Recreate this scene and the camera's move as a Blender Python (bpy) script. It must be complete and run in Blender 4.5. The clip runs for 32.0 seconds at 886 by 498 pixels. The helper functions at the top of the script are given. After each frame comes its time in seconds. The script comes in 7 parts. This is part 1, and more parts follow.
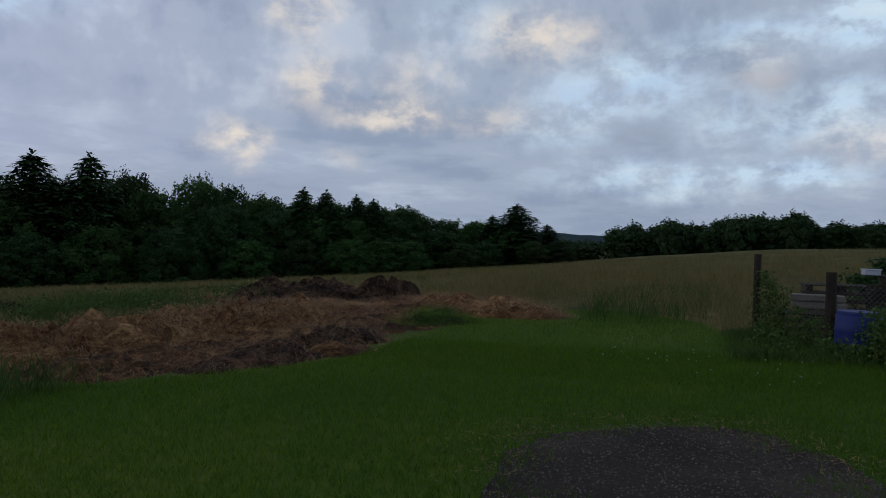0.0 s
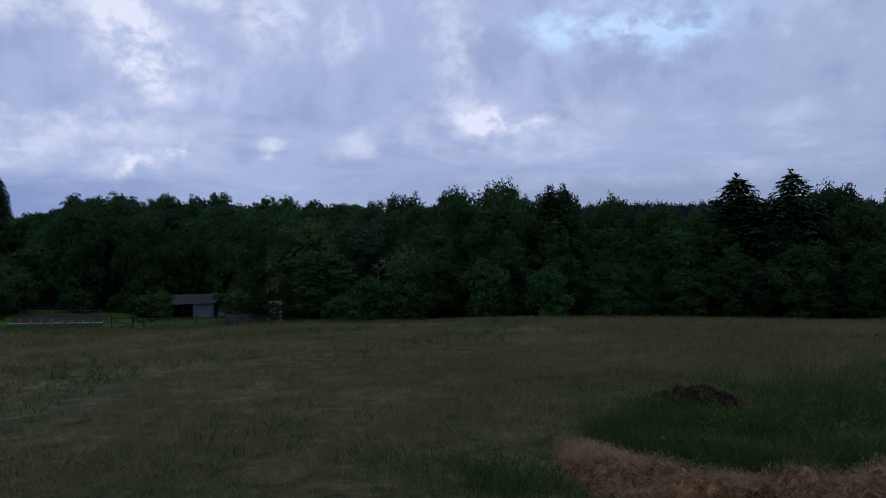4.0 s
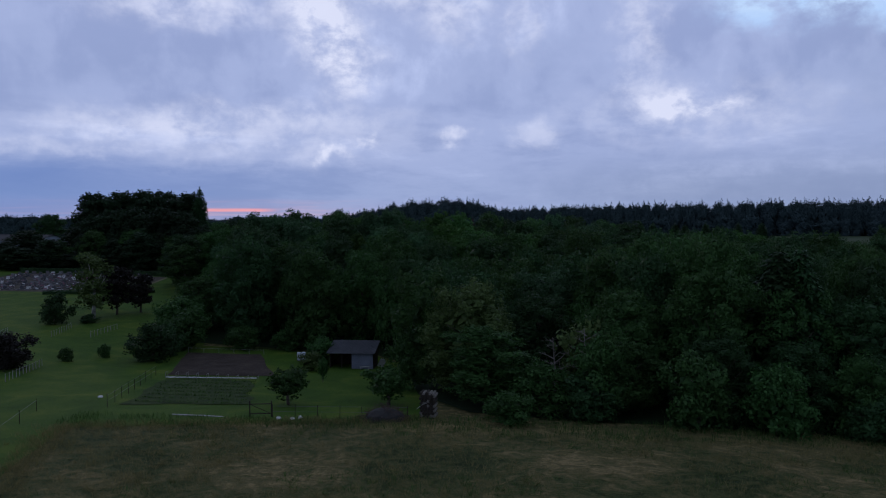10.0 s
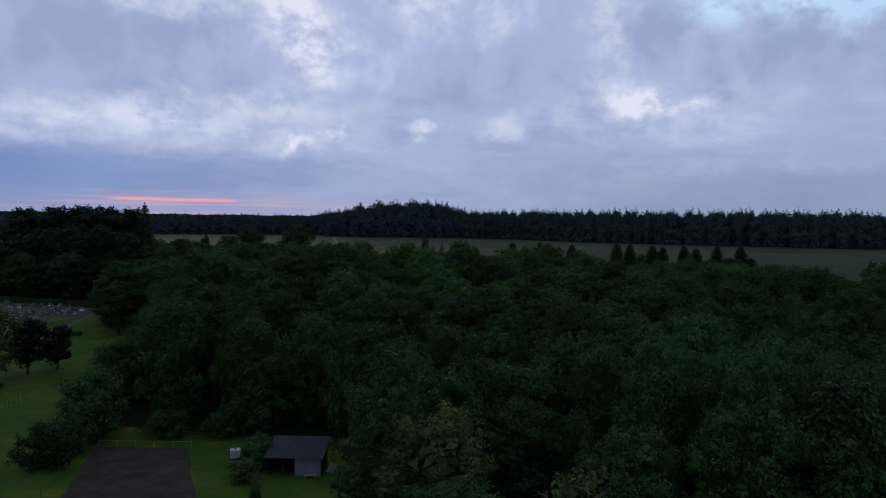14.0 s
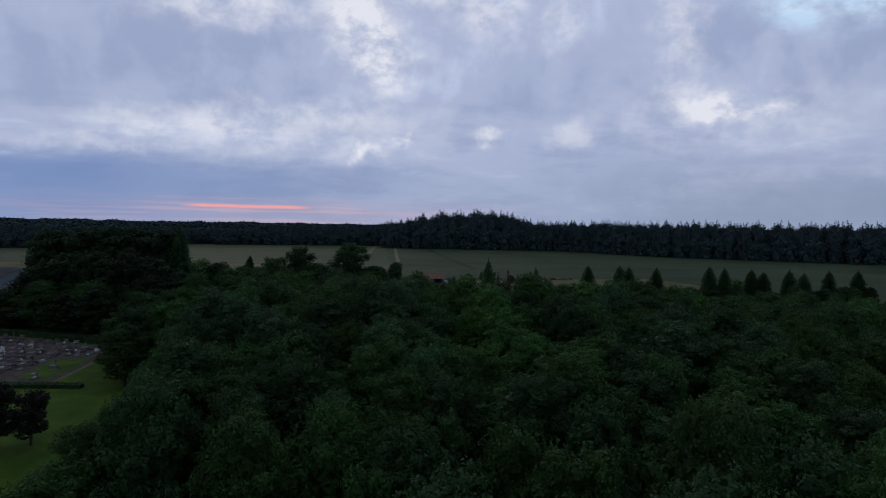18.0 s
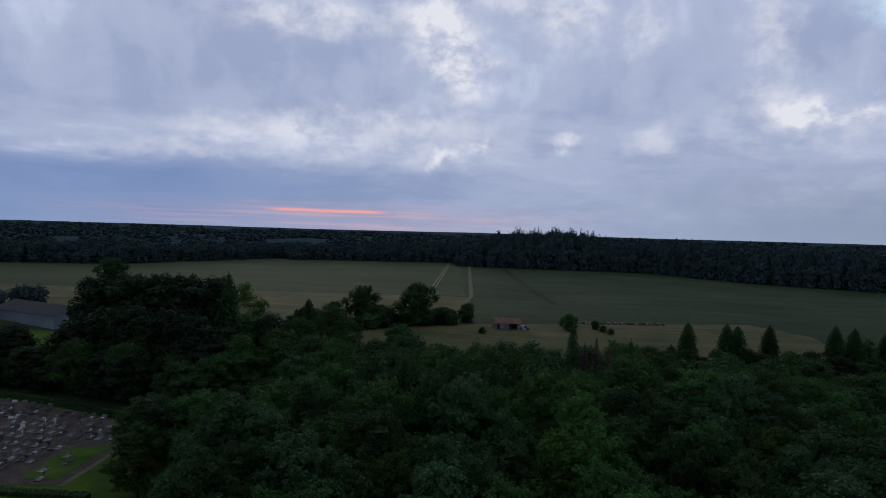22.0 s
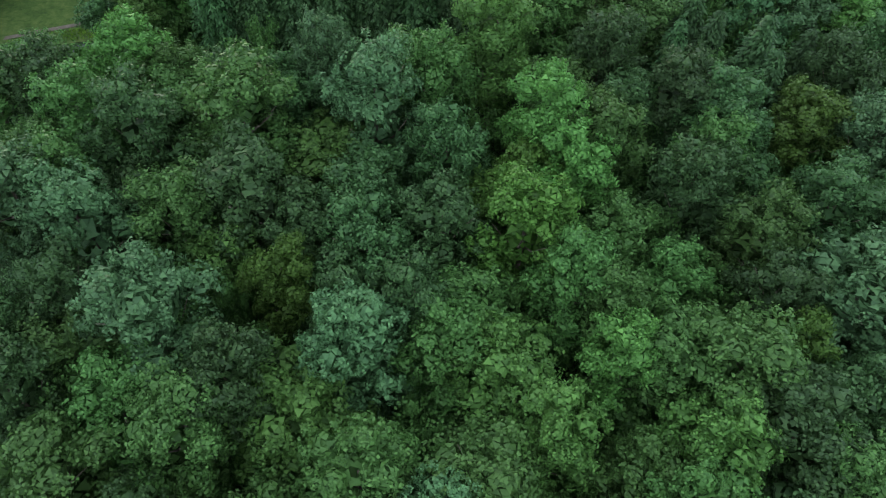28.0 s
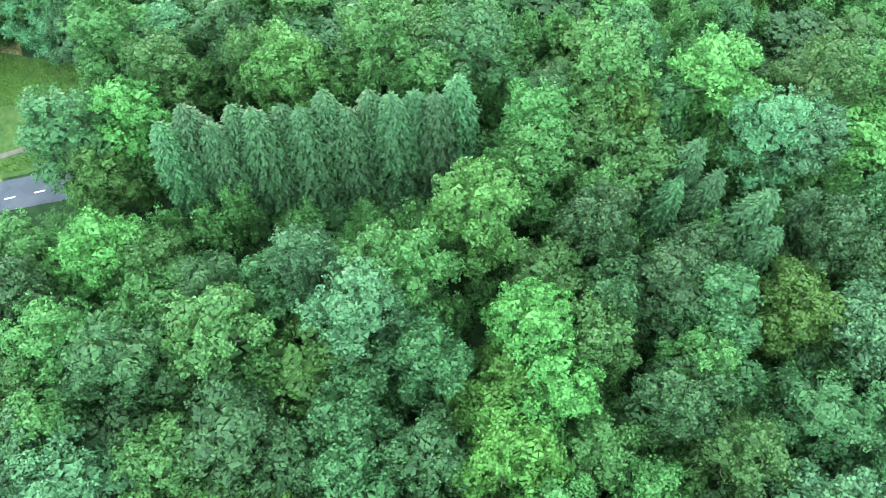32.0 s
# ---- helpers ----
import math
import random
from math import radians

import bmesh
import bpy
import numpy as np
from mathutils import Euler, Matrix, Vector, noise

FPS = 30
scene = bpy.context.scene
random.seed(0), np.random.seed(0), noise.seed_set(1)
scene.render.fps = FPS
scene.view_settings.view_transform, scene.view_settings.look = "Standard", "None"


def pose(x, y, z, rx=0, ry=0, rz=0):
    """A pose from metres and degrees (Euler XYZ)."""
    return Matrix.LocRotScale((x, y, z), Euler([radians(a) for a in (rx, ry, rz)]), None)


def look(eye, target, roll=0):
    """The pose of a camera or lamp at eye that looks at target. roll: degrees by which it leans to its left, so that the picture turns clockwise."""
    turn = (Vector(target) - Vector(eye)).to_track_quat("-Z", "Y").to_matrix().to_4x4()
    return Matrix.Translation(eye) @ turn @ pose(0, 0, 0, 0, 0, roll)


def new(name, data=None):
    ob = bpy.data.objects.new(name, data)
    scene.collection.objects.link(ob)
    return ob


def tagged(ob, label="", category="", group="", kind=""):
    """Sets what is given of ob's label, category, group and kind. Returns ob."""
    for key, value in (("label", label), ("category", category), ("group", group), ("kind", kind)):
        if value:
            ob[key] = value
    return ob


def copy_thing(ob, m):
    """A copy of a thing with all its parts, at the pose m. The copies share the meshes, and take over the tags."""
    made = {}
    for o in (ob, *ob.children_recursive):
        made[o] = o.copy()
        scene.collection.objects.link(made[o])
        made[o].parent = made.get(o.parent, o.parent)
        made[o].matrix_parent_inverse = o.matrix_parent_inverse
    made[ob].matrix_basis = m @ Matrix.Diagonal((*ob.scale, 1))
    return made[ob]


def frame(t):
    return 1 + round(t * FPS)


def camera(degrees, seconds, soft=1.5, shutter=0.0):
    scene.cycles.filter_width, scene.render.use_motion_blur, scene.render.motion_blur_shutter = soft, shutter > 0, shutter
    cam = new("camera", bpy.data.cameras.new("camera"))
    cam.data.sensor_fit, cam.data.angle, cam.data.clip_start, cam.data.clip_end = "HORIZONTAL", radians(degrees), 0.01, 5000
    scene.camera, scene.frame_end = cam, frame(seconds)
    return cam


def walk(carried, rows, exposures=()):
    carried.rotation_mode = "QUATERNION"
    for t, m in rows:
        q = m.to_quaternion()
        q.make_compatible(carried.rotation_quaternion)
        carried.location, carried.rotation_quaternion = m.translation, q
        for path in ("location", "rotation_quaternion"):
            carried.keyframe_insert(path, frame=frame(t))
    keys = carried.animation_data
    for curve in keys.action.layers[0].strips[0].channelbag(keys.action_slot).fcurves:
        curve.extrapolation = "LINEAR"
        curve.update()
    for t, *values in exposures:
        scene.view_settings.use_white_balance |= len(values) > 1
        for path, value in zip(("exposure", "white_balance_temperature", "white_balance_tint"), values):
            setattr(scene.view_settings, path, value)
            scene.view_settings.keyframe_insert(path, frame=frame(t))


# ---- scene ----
cam = camera(64.92, 32.0, soft=1.0)
PATH = [
    (0.0, -1.979, -6.953, 1.797, -67.195, -0.686, 1.555),
    (0.5, -1.961, -6.904, 2.191, -65.658, -0.805, 1.329),
    (1.0, -1.928, -6.834, 2.547, -62.715, -0.949, 1.082),
    (1.5, -1.876, -6.742, 2.825, -57.456, -1.074, 0.743),
    (2.0, -1.809, -6.645, 3.066, -49.829, -1.158, 0.428),
    (2.5, -1.732, -6.589, 3.285, -41.222, -1.199, 0.052),
    (3.0, -1.625, -6.459, 3.514, -32.277, -1.193, -0.292),
    (3.5, -1.541, -6.283, 3.743, -22.735, -1.155, -0.590),
    (4.0, -1.408, -6.128, 3.975, -13.625, -1.031, -1.052),
    (4.5, -1.093, -5.433, 4.159, -5.873, -0.909, -1.210),
    (6.5, 0.000, 0.000, 6.144, 0.004, -1.291, -1.026),
    (7.0, 0.100, 2.235, 6.473, 0.085, -1.331, -1.016),
    (7.5, 0.230, 4.079, 6.774, 0.132, -1.341, -0.739),
    (8.0, 0.478, 5.452, 7.411, 0.289, -1.446, -0.591),
    (8.5, 0.543, 6.013, 8.188, 0.421, -1.576, -0.558),
    (9.0, 0.614, 6.334, 9.324, 0.567, -1.772, -0.450),
    (9.5, 0.528, 6.570, 10.393, 0.615, -1.813, -0.212),
    (10.0, 0.620, 7.117, 11.510, 0.911, -1.916, -0.143),
    (10.5, 0.620, 8.090, 12.730, 1.250, -2.049, -0.009),
    (11.0, 0.628, 9.640, 13.859, 1.656, -2.121, 0.046),
    (11.5, 0.598, 11.414, 14.992, 2.020, -2.182, 0.156),
    (12.0, 0.596, 13.468, 16.141, 2.395, -2.258, 0.150),
    (12.5, 0.552, 15.631, 17.339, 2.205, -2.280, 0.335),
    (13.0, 0.551, 17.791, 18.468, 0.228, -2.279, 0.546),
    (13.5, 0.613, 20.282, 19.629, -1.692, -2.522, 0.497),
    (14.0, 0.601, 22.538, 20.436, -1.737, -2.400, 0.788),
    (14.5, 0.609, 25.222, 21.211, -1.625, -2.289, 1.023),
    (16.5, 0.893, 39.033, 24.018, -0.582, -2.143, 1.322),
    (17.0, 0.777, 42.437, 24.401, 0.253, -2.078, 1.285),
    (17.5, 0.790, 45.828, 24.727, 1.642, -2.008, 1.304),
    (18.0, 0.907, 49.174, 24.900, 3.576, -1.909, 0.995),
    (18.5, 1.126, 52.535, 25.407, 5.707, -1.869, 1.010),
    (19.0, 1.179, 55.716, 26.385, 6.705, -1.876, 1.178),
    (19.5, 0.856, 58.596, 27.515, 7.729, -1.794, 1.209),
    (20.0, 0.358, 61.595, 28.862, 8.586, -1.687, 1.132),
    (20.5, 0.130, 64.610, 30.623, 9.050, -1.631, 1.224),
    (21.0, -0.206, 67.405, 32.637, 9.334, -1.647, 1.405),
    (21.5, -0.704, 70.309, 34.480, 9.596, -1.630, 1.516),
    (22.0, -1.231, 73.404, 36.291, 9.804, -1.571, 1.710),
    (22.5, -1.802, 76.801, 38.114, 10.060, -1.574, 1.818),
    (23.0, -2.455, 80.480, 39.644, 8.347, -1.420, 1.948),
    (23.5, -3.331, 84.124, 40.839, 4.578, -1.199, 2.220),
    (24.0, -4.479, 88.058, 42.058, 3.455, -1.038, 2.344),
    (24.5, -5.634, 92.271, 43.499, 3.194, -1.561, 2.323),
    (26.5, -7.432, 109.377, 49.410, 2.156, -15.735, 2.402),
    (27.0, -7.477, 112.612, 50.272, 1.459, -28.176, 2.683),
    (27.5, -7.227, 116.414, 51.910, 0.911, -40.979, 2.664),
    (28.0, -6.784, 120.544, 54.020, 0.717, -53.250, 2.738),
    (28.5, -6.684, 125.398, 56.553, 0.617, -59.416, 2.723),
    (29.0, -6.869, 130.436, 59.223, 0.252, -60.940, 2.972),
    (29.5, -7.112, 135.564, 61.601, -0.389, -62.358, 3.418),
    (30.0, -6.956, 140.286, 63.685, -0.237, -63.278, 3.164),
    (30.5, -6.799, 144.706, 65.642, -0.150, -64.095, 2.930),
    (31.0, -6.730, 148.026, 67.642, -0.245, -64.920, 2.661),
    (31.5, -6.678, 149.972, 69.397, 0.002, -65.566, 2.345),
    (32.0, -6.822, 151.093, 71.027, -0.290, -66.348, 2.326),
]
# seconds, stops, kelvin, tint
EXPOSURES = [
    (0.0, 0.05, 6800, 1), (2.0, 0.02, 6150, 4), (4.0, 0.08, 5950, 6), (9.0, 0.0, 5800, 8), (13.0, 0.03, 6000, 6), (16.5, 0.04, 6350, 3), (22.0, 0.04, 6500, 2), (24.5, -0.1, 6600, 2), (26.5, 0.85, 6800, 4),
    (27.0, 1.3, 7000, 4), (27.5, 2.4, 7200, 0), (28.0, 3.4, 7200, -6), (28.5, 3.85, 7100, -12), (29.0, 4.3, 6950, -20), (30.0, 4.95, 6800, -26), (31.0, 5.25, 6850, -23), (32.0, 5.28, 6700, -18),
]
walk(cam, [(t, pose(x, y, z, 90 + pitch, 0, yaw) @ pose(0, 0, 0, 0, 0, roll)) for t, x, y, z, yaw, pitch, roll in PATH], EXPOSURES)

# ---- world, sun ----
GLOW = radians(24.0)
world = bpy.data.worlds.new("dusk_sky")
scene.world = world
world.use_nodes = True


class Nodes:
    """Short hand for building a node tree."""

    def __init__(self, tree):
        self.t = tree
        tree.nodes.clear()

    def add(self, kind, *values):
        n = self.t.nodes.new(kind)
        for i, v in enumerate(values):
            self.put(n, i, v)
        return n

    def put(self, n, i, v):
        if v is None:
            return
        if isinstance(v, bpy.types.NodeSocket):
            self.t.links.new(v, n.inputs[i])
        elif isinstance(v, bpy.types.Node):
            self.t.links.new(v.outputs[0], n.inputs[i])
        else:
            n.inputs[i].default_value = v

    def math(self, op, a, b=None, c=None, clamp=False):
        n = self.t.nodes.new("ShaderNodeMath")
        n.operation, n.use_clamp = op, clamp
        for i, v in enumerate((a, b, c)):
            self.put(n, i, v)
        return n.outputs[0]

    def mix(self, f, a, b, blend="MIX"):
        n = self.t.nodes.new("ShaderNodeMix")
        n.data_type, n.blend_type = "RGBA", blend
        for i, v in ((0, f), (6, a), (7, b)):
            if isinstance(v, tuple) and len(v) == 3:
                v = (*v, 1.0)
            self.put(n, i, v)
        return n.outputs[2]

    def ramp(self, f, stops, smooth=False):
        n = self.add("ShaderNodeValToRGB", f)
        r = n.color_ramp
        r.interpolation = "EASE" if smooth else "LINEAR"
        while len(r.elements) < len(stops):
            r.elements.new(0.5)
        for e, (p, c) in zip(r.elements, stops):
            e.position, e.color = p, (*c, 1.0) if isinstance(c, tuple) else (c, c, c, 1.0)
        return n.outputs[0]

    def noise(self, vec, scale, detail=3.0, rough=0.55, warp=0.0):
        n = self.add("ShaderNodeTexNoise")
        self.put(n, 0, vec)
        n.inputs["Scale"].default_value, n.inputs["Detail"].default_value = scale, detail
        n.inputs["Roughness"].default_value, n.inputs["Distortion"].default_value = rough, warp
        return n.outputs[0]


# cloud breaks: bearing and height in degrees, half width, half height, strength
WISPS = [(21.0, 16.5, 5.6, 1.2, 0.80), (11.2, 16.5, 2.1, 2.3, 1.00), (9.3, 14.5, 2.1, 3.3, 0.80), (8.2, 12.8, 1.9, 1.9, 0.70), (5.0, 17.8, 1.9, 1.2, 0.70), (0.0, 17.0, 2.1, 1.9, 0.70), (-5.5, 16.3, 1.2, 2.3, 0.50), (-14.4, 16.5, 1.6, 1.9, 0.60), (-15.3, 11.9, 1.4, 2.8, 0.50), (-18.4, 9.1, 3.3, 0.4, 0.90), (-18.9, 8.6, 7.4, 1.9, 0.45), (7.1, 7.2, 0.7, 0.4, 0.80), (0.2, 7.5, 1.3, 0.5, 0.90), (9.9, 6.1, 0.8, 0.3, 0.80), (-6.4, 7.4, 1.4, 0.9, 0.50), (17.5, 7.1, 10.7, 1.6, 0.50), (23.9, 7.6, 5.6, 0.7, 0.35), (31.5, 5.6, 5.6, 0.5, 0.35), (14.0, 8.8, 9.3, 0.7, 0.30)]
CREAM = [(-55.5, 17.7, 2.1, 1.9, 0.70), (-56.2, 12.3, 2.3, 1.9, 0.80), (-50.5, 7.4, 2.0, 1.6, 1.00), (-62.5, 9.8, 3.3, 0.9, 0.90), (-64.5, 12.5, 2.1, 2.1, 0.50), (-74.2, 16.2, 4.2, 1.6, 0.90), (-71.6, 10.0, 2.8, 0.9, 0.50), (-58.8, 6.5, 1.9, 0.7, 0.30), (-98.5, 8.1, 2.8, 1.4, 0.60), (-91.6, 13.3, 2.3, 1.9, 0.30)]
CLEAR = [(-81.6, 12.6, 5.1, 2.1, 0.90), (-76.2, 9.2, 2.8, 1.6, 0.70), (-85.7, 5.2, 7.9, 1.2, 0.90), (-90.8, 9.3, 4.2, 1.6, 0.70), (-94.0, 15.5, 6.5, 1.4, 0.80), (-98.4, 16.2, 1.9, 1.4, 0.90), (-97.7, 10.1, 2.8, 1.9, 0.90), (-68.8, 17.4, 3.3, 2.3, 0.40), (-94.3, 5.7, 3.3, 0.8, 0.80), (-29.6, 16.1, 6.5, 1.6, 0.90), (-31.7, 15.1, 2.8, 1.2, 0.60), (-23.8, 16.2, 2.8, 1.4, 0.50)]
THICK = [(-89.4, 15.9, 3.3, 2.8, 0.60), (-82.6, 8.9, 4.2, 1.4, 0.50), (-93.0, 12.0, 2.8, 1.9, 0.50), (-32.5, 9.3, 13.9, 4.2, 0.50), (29.0, 11.5, 10.7, 3.3, 0.40), (-6.0, 12.7, 7.0, 2.8, 0.50), (18.8, 3.3, 11.6, 1.2, 0.40), (-22.0, 2.5, 24.0, 3.6, 1.0)]


def build_sky():
    k = Nodes(world.node_tree)
    way = k.add("ShaderNodeTexCoord").outputs["Generated"]
    sep = k.add("ShaderNodeSeparateXYZ", way)
    x, y, z = sep.outputs
    bearing = k.math("ARCTAN2", k.math("MULTIPLY", x, -1.0), y)
    turn = k.math("MULTIPLY", bearing, 57.296)
    rise = k.math("MULTIPLY", k.math("ARCSINE", z), 57.296)

    def at(across, upward, seed=0.0):
        return k.add("ShaderNodeCombineXYZ", k.math("MULTIPLY", turn, 1.0 / across), k.math("MULTIPLY", rise, 1.0 / upward), seed).outputs[0]

    sky = k.add("ShaderNodeTexSky")
    sky.sky_type, sky.sun_disc, sky.sun_elevation, sky.sun_rotation = "NISHITA", False, radians(4.0), -GLOW
    # sheets that lie flat near the horizon and hang in long folds higher up
    big = k.noise(at(24.0, 9.0), 1.0, 4.0, 0.5, 0.3)
    flat = k.noise(at(11.0, 2.6, 3.0), 1.0, 6.0, 0.6, 0.15)
    hung = k.noise(at(4.6, 6.0, 6.0), 1.0, 6.0, 0.56, 0.15)
    high = k.ramp(k.math("DIVIDE", rise, 20.0), [(0.3, 0.0), (0.6, 1.0)], True)
    fabric = k.math("ADD", k.math("MULTIPLY", flat, k.math("SUBTRACT", 1.0, high)), k.math("MULTIPLY", hung, high))
    rags = k.noise(at(3.0, 2.2, 12.0), 1.0, 5.0, 0.6, 0.15)
    body = k.math("ADD", k.math("MULTIPLY", big, 0.42), k.math("ADD", k.math("MULTIPLY", fabric, 0.48), k.math("MULTIPLY", rags, 0.10)))
    # the outlines of the breaks, torn by the same folds
    tear = k.add("ShaderNodeVectorMath")
    tear.operation = "SUBTRACT"
    torn = k.add("ShaderNodeTexNoise")
    k.put(torn, 0, at(3.0, 2.6, 9.0))
    torn.inputs["Scale"].default_value, torn.inputs["Detail"].default_value, torn.inputs["Roughness"].default_value = 1.0, 5.0, 0.58
    k.t.links.new(torn.outputs["Color"], tear.inputs[0])
    tear.inputs[1].default_value = (0.5, 0.5, 0.5)
    spread = k.add("ShaderNodeVectorMath")
    spread.operation = "MULTIPLY_ADD"
    k.t.links.new(tear.outputs[0], spread.inputs[0])
    spread.inputs[1].default_value = (6.0, 3.4, 0.0)
    k.t.links.new(at(1.0, 1.0), spread.inputs[2])

    def breaks(rows, edge=2.1):
        total = 0.0
        for b, e, wide, tall, strength in rows:
            off = k.add("ShaderNodeVectorMath")
            off.operation = "SUBTRACT"
            k.t.links.new(spread.outputs[0], off.inputs[0])
            off.inputs[1].default_value = (b, e, 0.0)
            scaled = k.add("ShaderNodeVectorMath")
            scaled.operation = "MULTIPLY"
            k.t.links.new(off.outputs[0], scaled.inputs[0])
            scaled.inputs[1].default_value = (1.0 / wide, 1.0 / max(tall, 0.55), 0.0)
            far = k.add("ShaderNodeVectorMath")
            far.operation = "LENGTH"
            k.t.links.new(scaled.outputs[0], far.inputs[0])
            fall = k.add("ShaderNodeMapRange")
            fall.interpolation_type = "SMOOTHERSTEP"
            k.t.links.new(far.outputs["Value"], fall.inputs[0])
            for n, v in ((1, edge), (2, 0.1), (3, 0.0), (4, strength)):
                fall.inputs[n].default_value = v
            total = k.math("ADD", fall.outputs[0], total)
        return k.math("MULTIPLY", total, k.ramp(rags, [(0.32, 0.1), (0.66, 1.0)], True), clamp=True)

    east = k.ramp(k.math("DIVIDE", turn, -90.0), [(0.2, 0.0), (0.75, 1.0)], True)
    grey = k.mix(k.math("MULTIPLY", z, 2.4, clamp=True), (0.31, 0.355, 0.55), (0.345, 0.38, 0.58))
    grey = k.mix(east, grey, (0.265, 0.32, 0.475))
    light = k.mix(east, (0.64, 0.67, 0.88), (0.58, 0.63, 0.80))
    cloud = k.mix(k.ramp(body, [(0.40, 0.0), (0.51, 0.24), (0.62, 0.62)], True), grey, light)
    cloud = k.mix(k.math("MULTIPLY", breaks(THICK, 1.5), 0.75), cloud, k.mix(east, (0.30, 0.345, 0.535), (0.22, 0.26, 0.37)))
    # a dull grey base under the cloud towards the east
    dull = k.math("MULTIPLY", k.ramp(z, [(0.0, 1.0), (0.035, 0.85), (0.12, 0.0)], True), k.ramp(k.math("DIVIDE", turn, -60.0), [(0.0, 0.15), (0.35, 1.0), (0.9, 0.8), (1.0, 0.3)], True))
    cloud = k.mix(k.math("MULTIPLY", dull, 0.75), cloud, (0.245, 0.28, 0.41))
    # a thicker bluish bank low in the west
    bank = k.math("MULTIPLY", k.math("MULTIPLY_ADD", x, -2.1, -0.12, clamp=True), k.ramp(k.math("MULTIPLY_ADD", flat, 0.06, k.math("SUBTRACT", z, 0.03)), [(0.06, 1.0), (0.11, 0.0)], True))
    cloud = k.mix(k.math("MULTIPLY", bank, 0.8), cloud, (0.15, 0.225, 0.47))
    cloud = k.mix(k.math("MULTIPLY", breaks(WISPS), 0.9), cloud, (0.80, 0.77, 0.87))
    clear = k.mix(0.85, k.mix(1.0, sky.outputs[0], (0.12, 0.12, 0.12), "MULTIPLY"), k.mix(flat, (0.36, 0.55, 0.96), (0.80, 0.89, 1.0)))
    cloud = k.mix(k.math("MULTIPLY", breaks(CLEAR), 1.2, clamp=True), cloud, clear)
    cloud = k.mix(k.math("MULTIPLY", breaks(CREAM), 0.85), cloud, (0.84, 0.73, 0.69))
    # afterglow low over the western horizon
    off = k.math("ABSOLUTE", k.math("SUBTRACT", bearing, 0.30))
    lay = k.add("ShaderNodeCombineXYZ", k.math("MULTIPLY", bearing, 6.0), 0.0, k.math("MULTIPLY", z, 160.0)).outputs[0]
    streak = k.ramp(k.noise(lay, 1.0, 2.0), [(0.46, 0.0), (0.64, 1.0)], True)
    low = k.ramp(z, [(0.0, 0.75), (0.02, 0.8), (0.04, 0.0)])
    wide = k.ramp(k.math("DIVIDE", off, 0.42), [(0.15, 1.0), (1.0, 0.0)])
    veil = k.math("MULTIPLY", k.math("MULTIPLY", low, wide), k.math("MULTIPLY_ADD", streak, 0.4, 0.22))
    cloud = k.mix(veil, cloud, (0.74, 0.42, 0.47))
    thin = k.ramp(k.math("DIVIDE", k.math("ABSOLUTE", k.math("SUBTRACT", z, k.math("MULTIPLY_ADD", flat, 0.006, 0.0195))), 0.0036), [(0.1, 1.0), (1.0, 0.0)], True)
    line = k.math("MULTIPLY", thin, k.ramp(k.math("DIVIDE", k.math("ABSOLUTE", k.math("SUBTRACT", bearing, 0.335)), 0.095), [(0.6, 1.0), (1.0, 0.0)], True))
    cloud = k.mix(k.math("MULTIPLY", line, 0.9), cloud, (0.98, 0.36, 0.34))
    haze = k.ramp(z, [(0.0, 0.5), (0.02, 0.2), (0.08, 0.0)])
    cloud = k.mix(k.math("MULTIPLY", haze, 0.5), cloud, (0.30, 0.37, 0.55))
    # overhead, out of view, blends to a grey picked for the ground's light
    cloud = k.mix(k.ramp(z, [(0.34, 0.0), (0.8, 0.6)], True), cloud, (0.36, 0.40, 0.50))
    below = k.mix(k.math("LESS_THAN", z, -0.01), cloud, (0.03, 0.04, 0.035))
    k.add("ShaderNodeOutputWorld", k.add("ShaderNodeBackground", below, 1.0))


build_sky()

sun_data = bpy.data.lights.new("sun", "SUN")
sun_data.energy, sun_data.angle, sun_data.color = 0.5, radians(20.0), (1.0, 0.82, 0.72)
sun = new("sun", sun_data)
sun.matrix_world = look((0, 0, 60), (math.sin(GLOW) * 100, -math.cos(GLOW) * 100, 60 - 9))

# ---- materials ----


def material(name, build):
    m = bpy.data.materials.new(name)
    m.use_nodes = True
    k = Nodes(m.node_tree)
    shader = build(k)
    k.add("ShaderNodeOutputMaterial", shader)
    return m


def principled(k, colour, rough=0.8, metal=0.0, bump=None, bump_strength=0.4, bump_dist=0.05, spec=0.3):
    p = k.add("ShaderNodeBsdfPrincipled")
    if isinstance(colour, tuple):
        colour = (*colour, 1.0)
    k.put(p, 0, colour)
    p.inputs["Metallic"].default_value = metal
    k.put(p, 2, rough)
    p.inputs["Specular IOR Level"].default_value = spec
    if bump is not None:
        b = k.add("ShaderNodeBump")
        b.inputs["Strength"].default_value, b.inputs["Distance"].default_value = bump_strength, bump_dist
        k.t.links.new(bump, b.inputs["Height"])
        k.t.links.new(b.outputs[0], p.inputs["Normal"])
    return p


def spot(k):
    return k.add("ShaderNodeTexCoord").outputs["Object"]


def world_spot(k):
    return k.add("ShaderNodeNewGeometry").outputs["Position"]


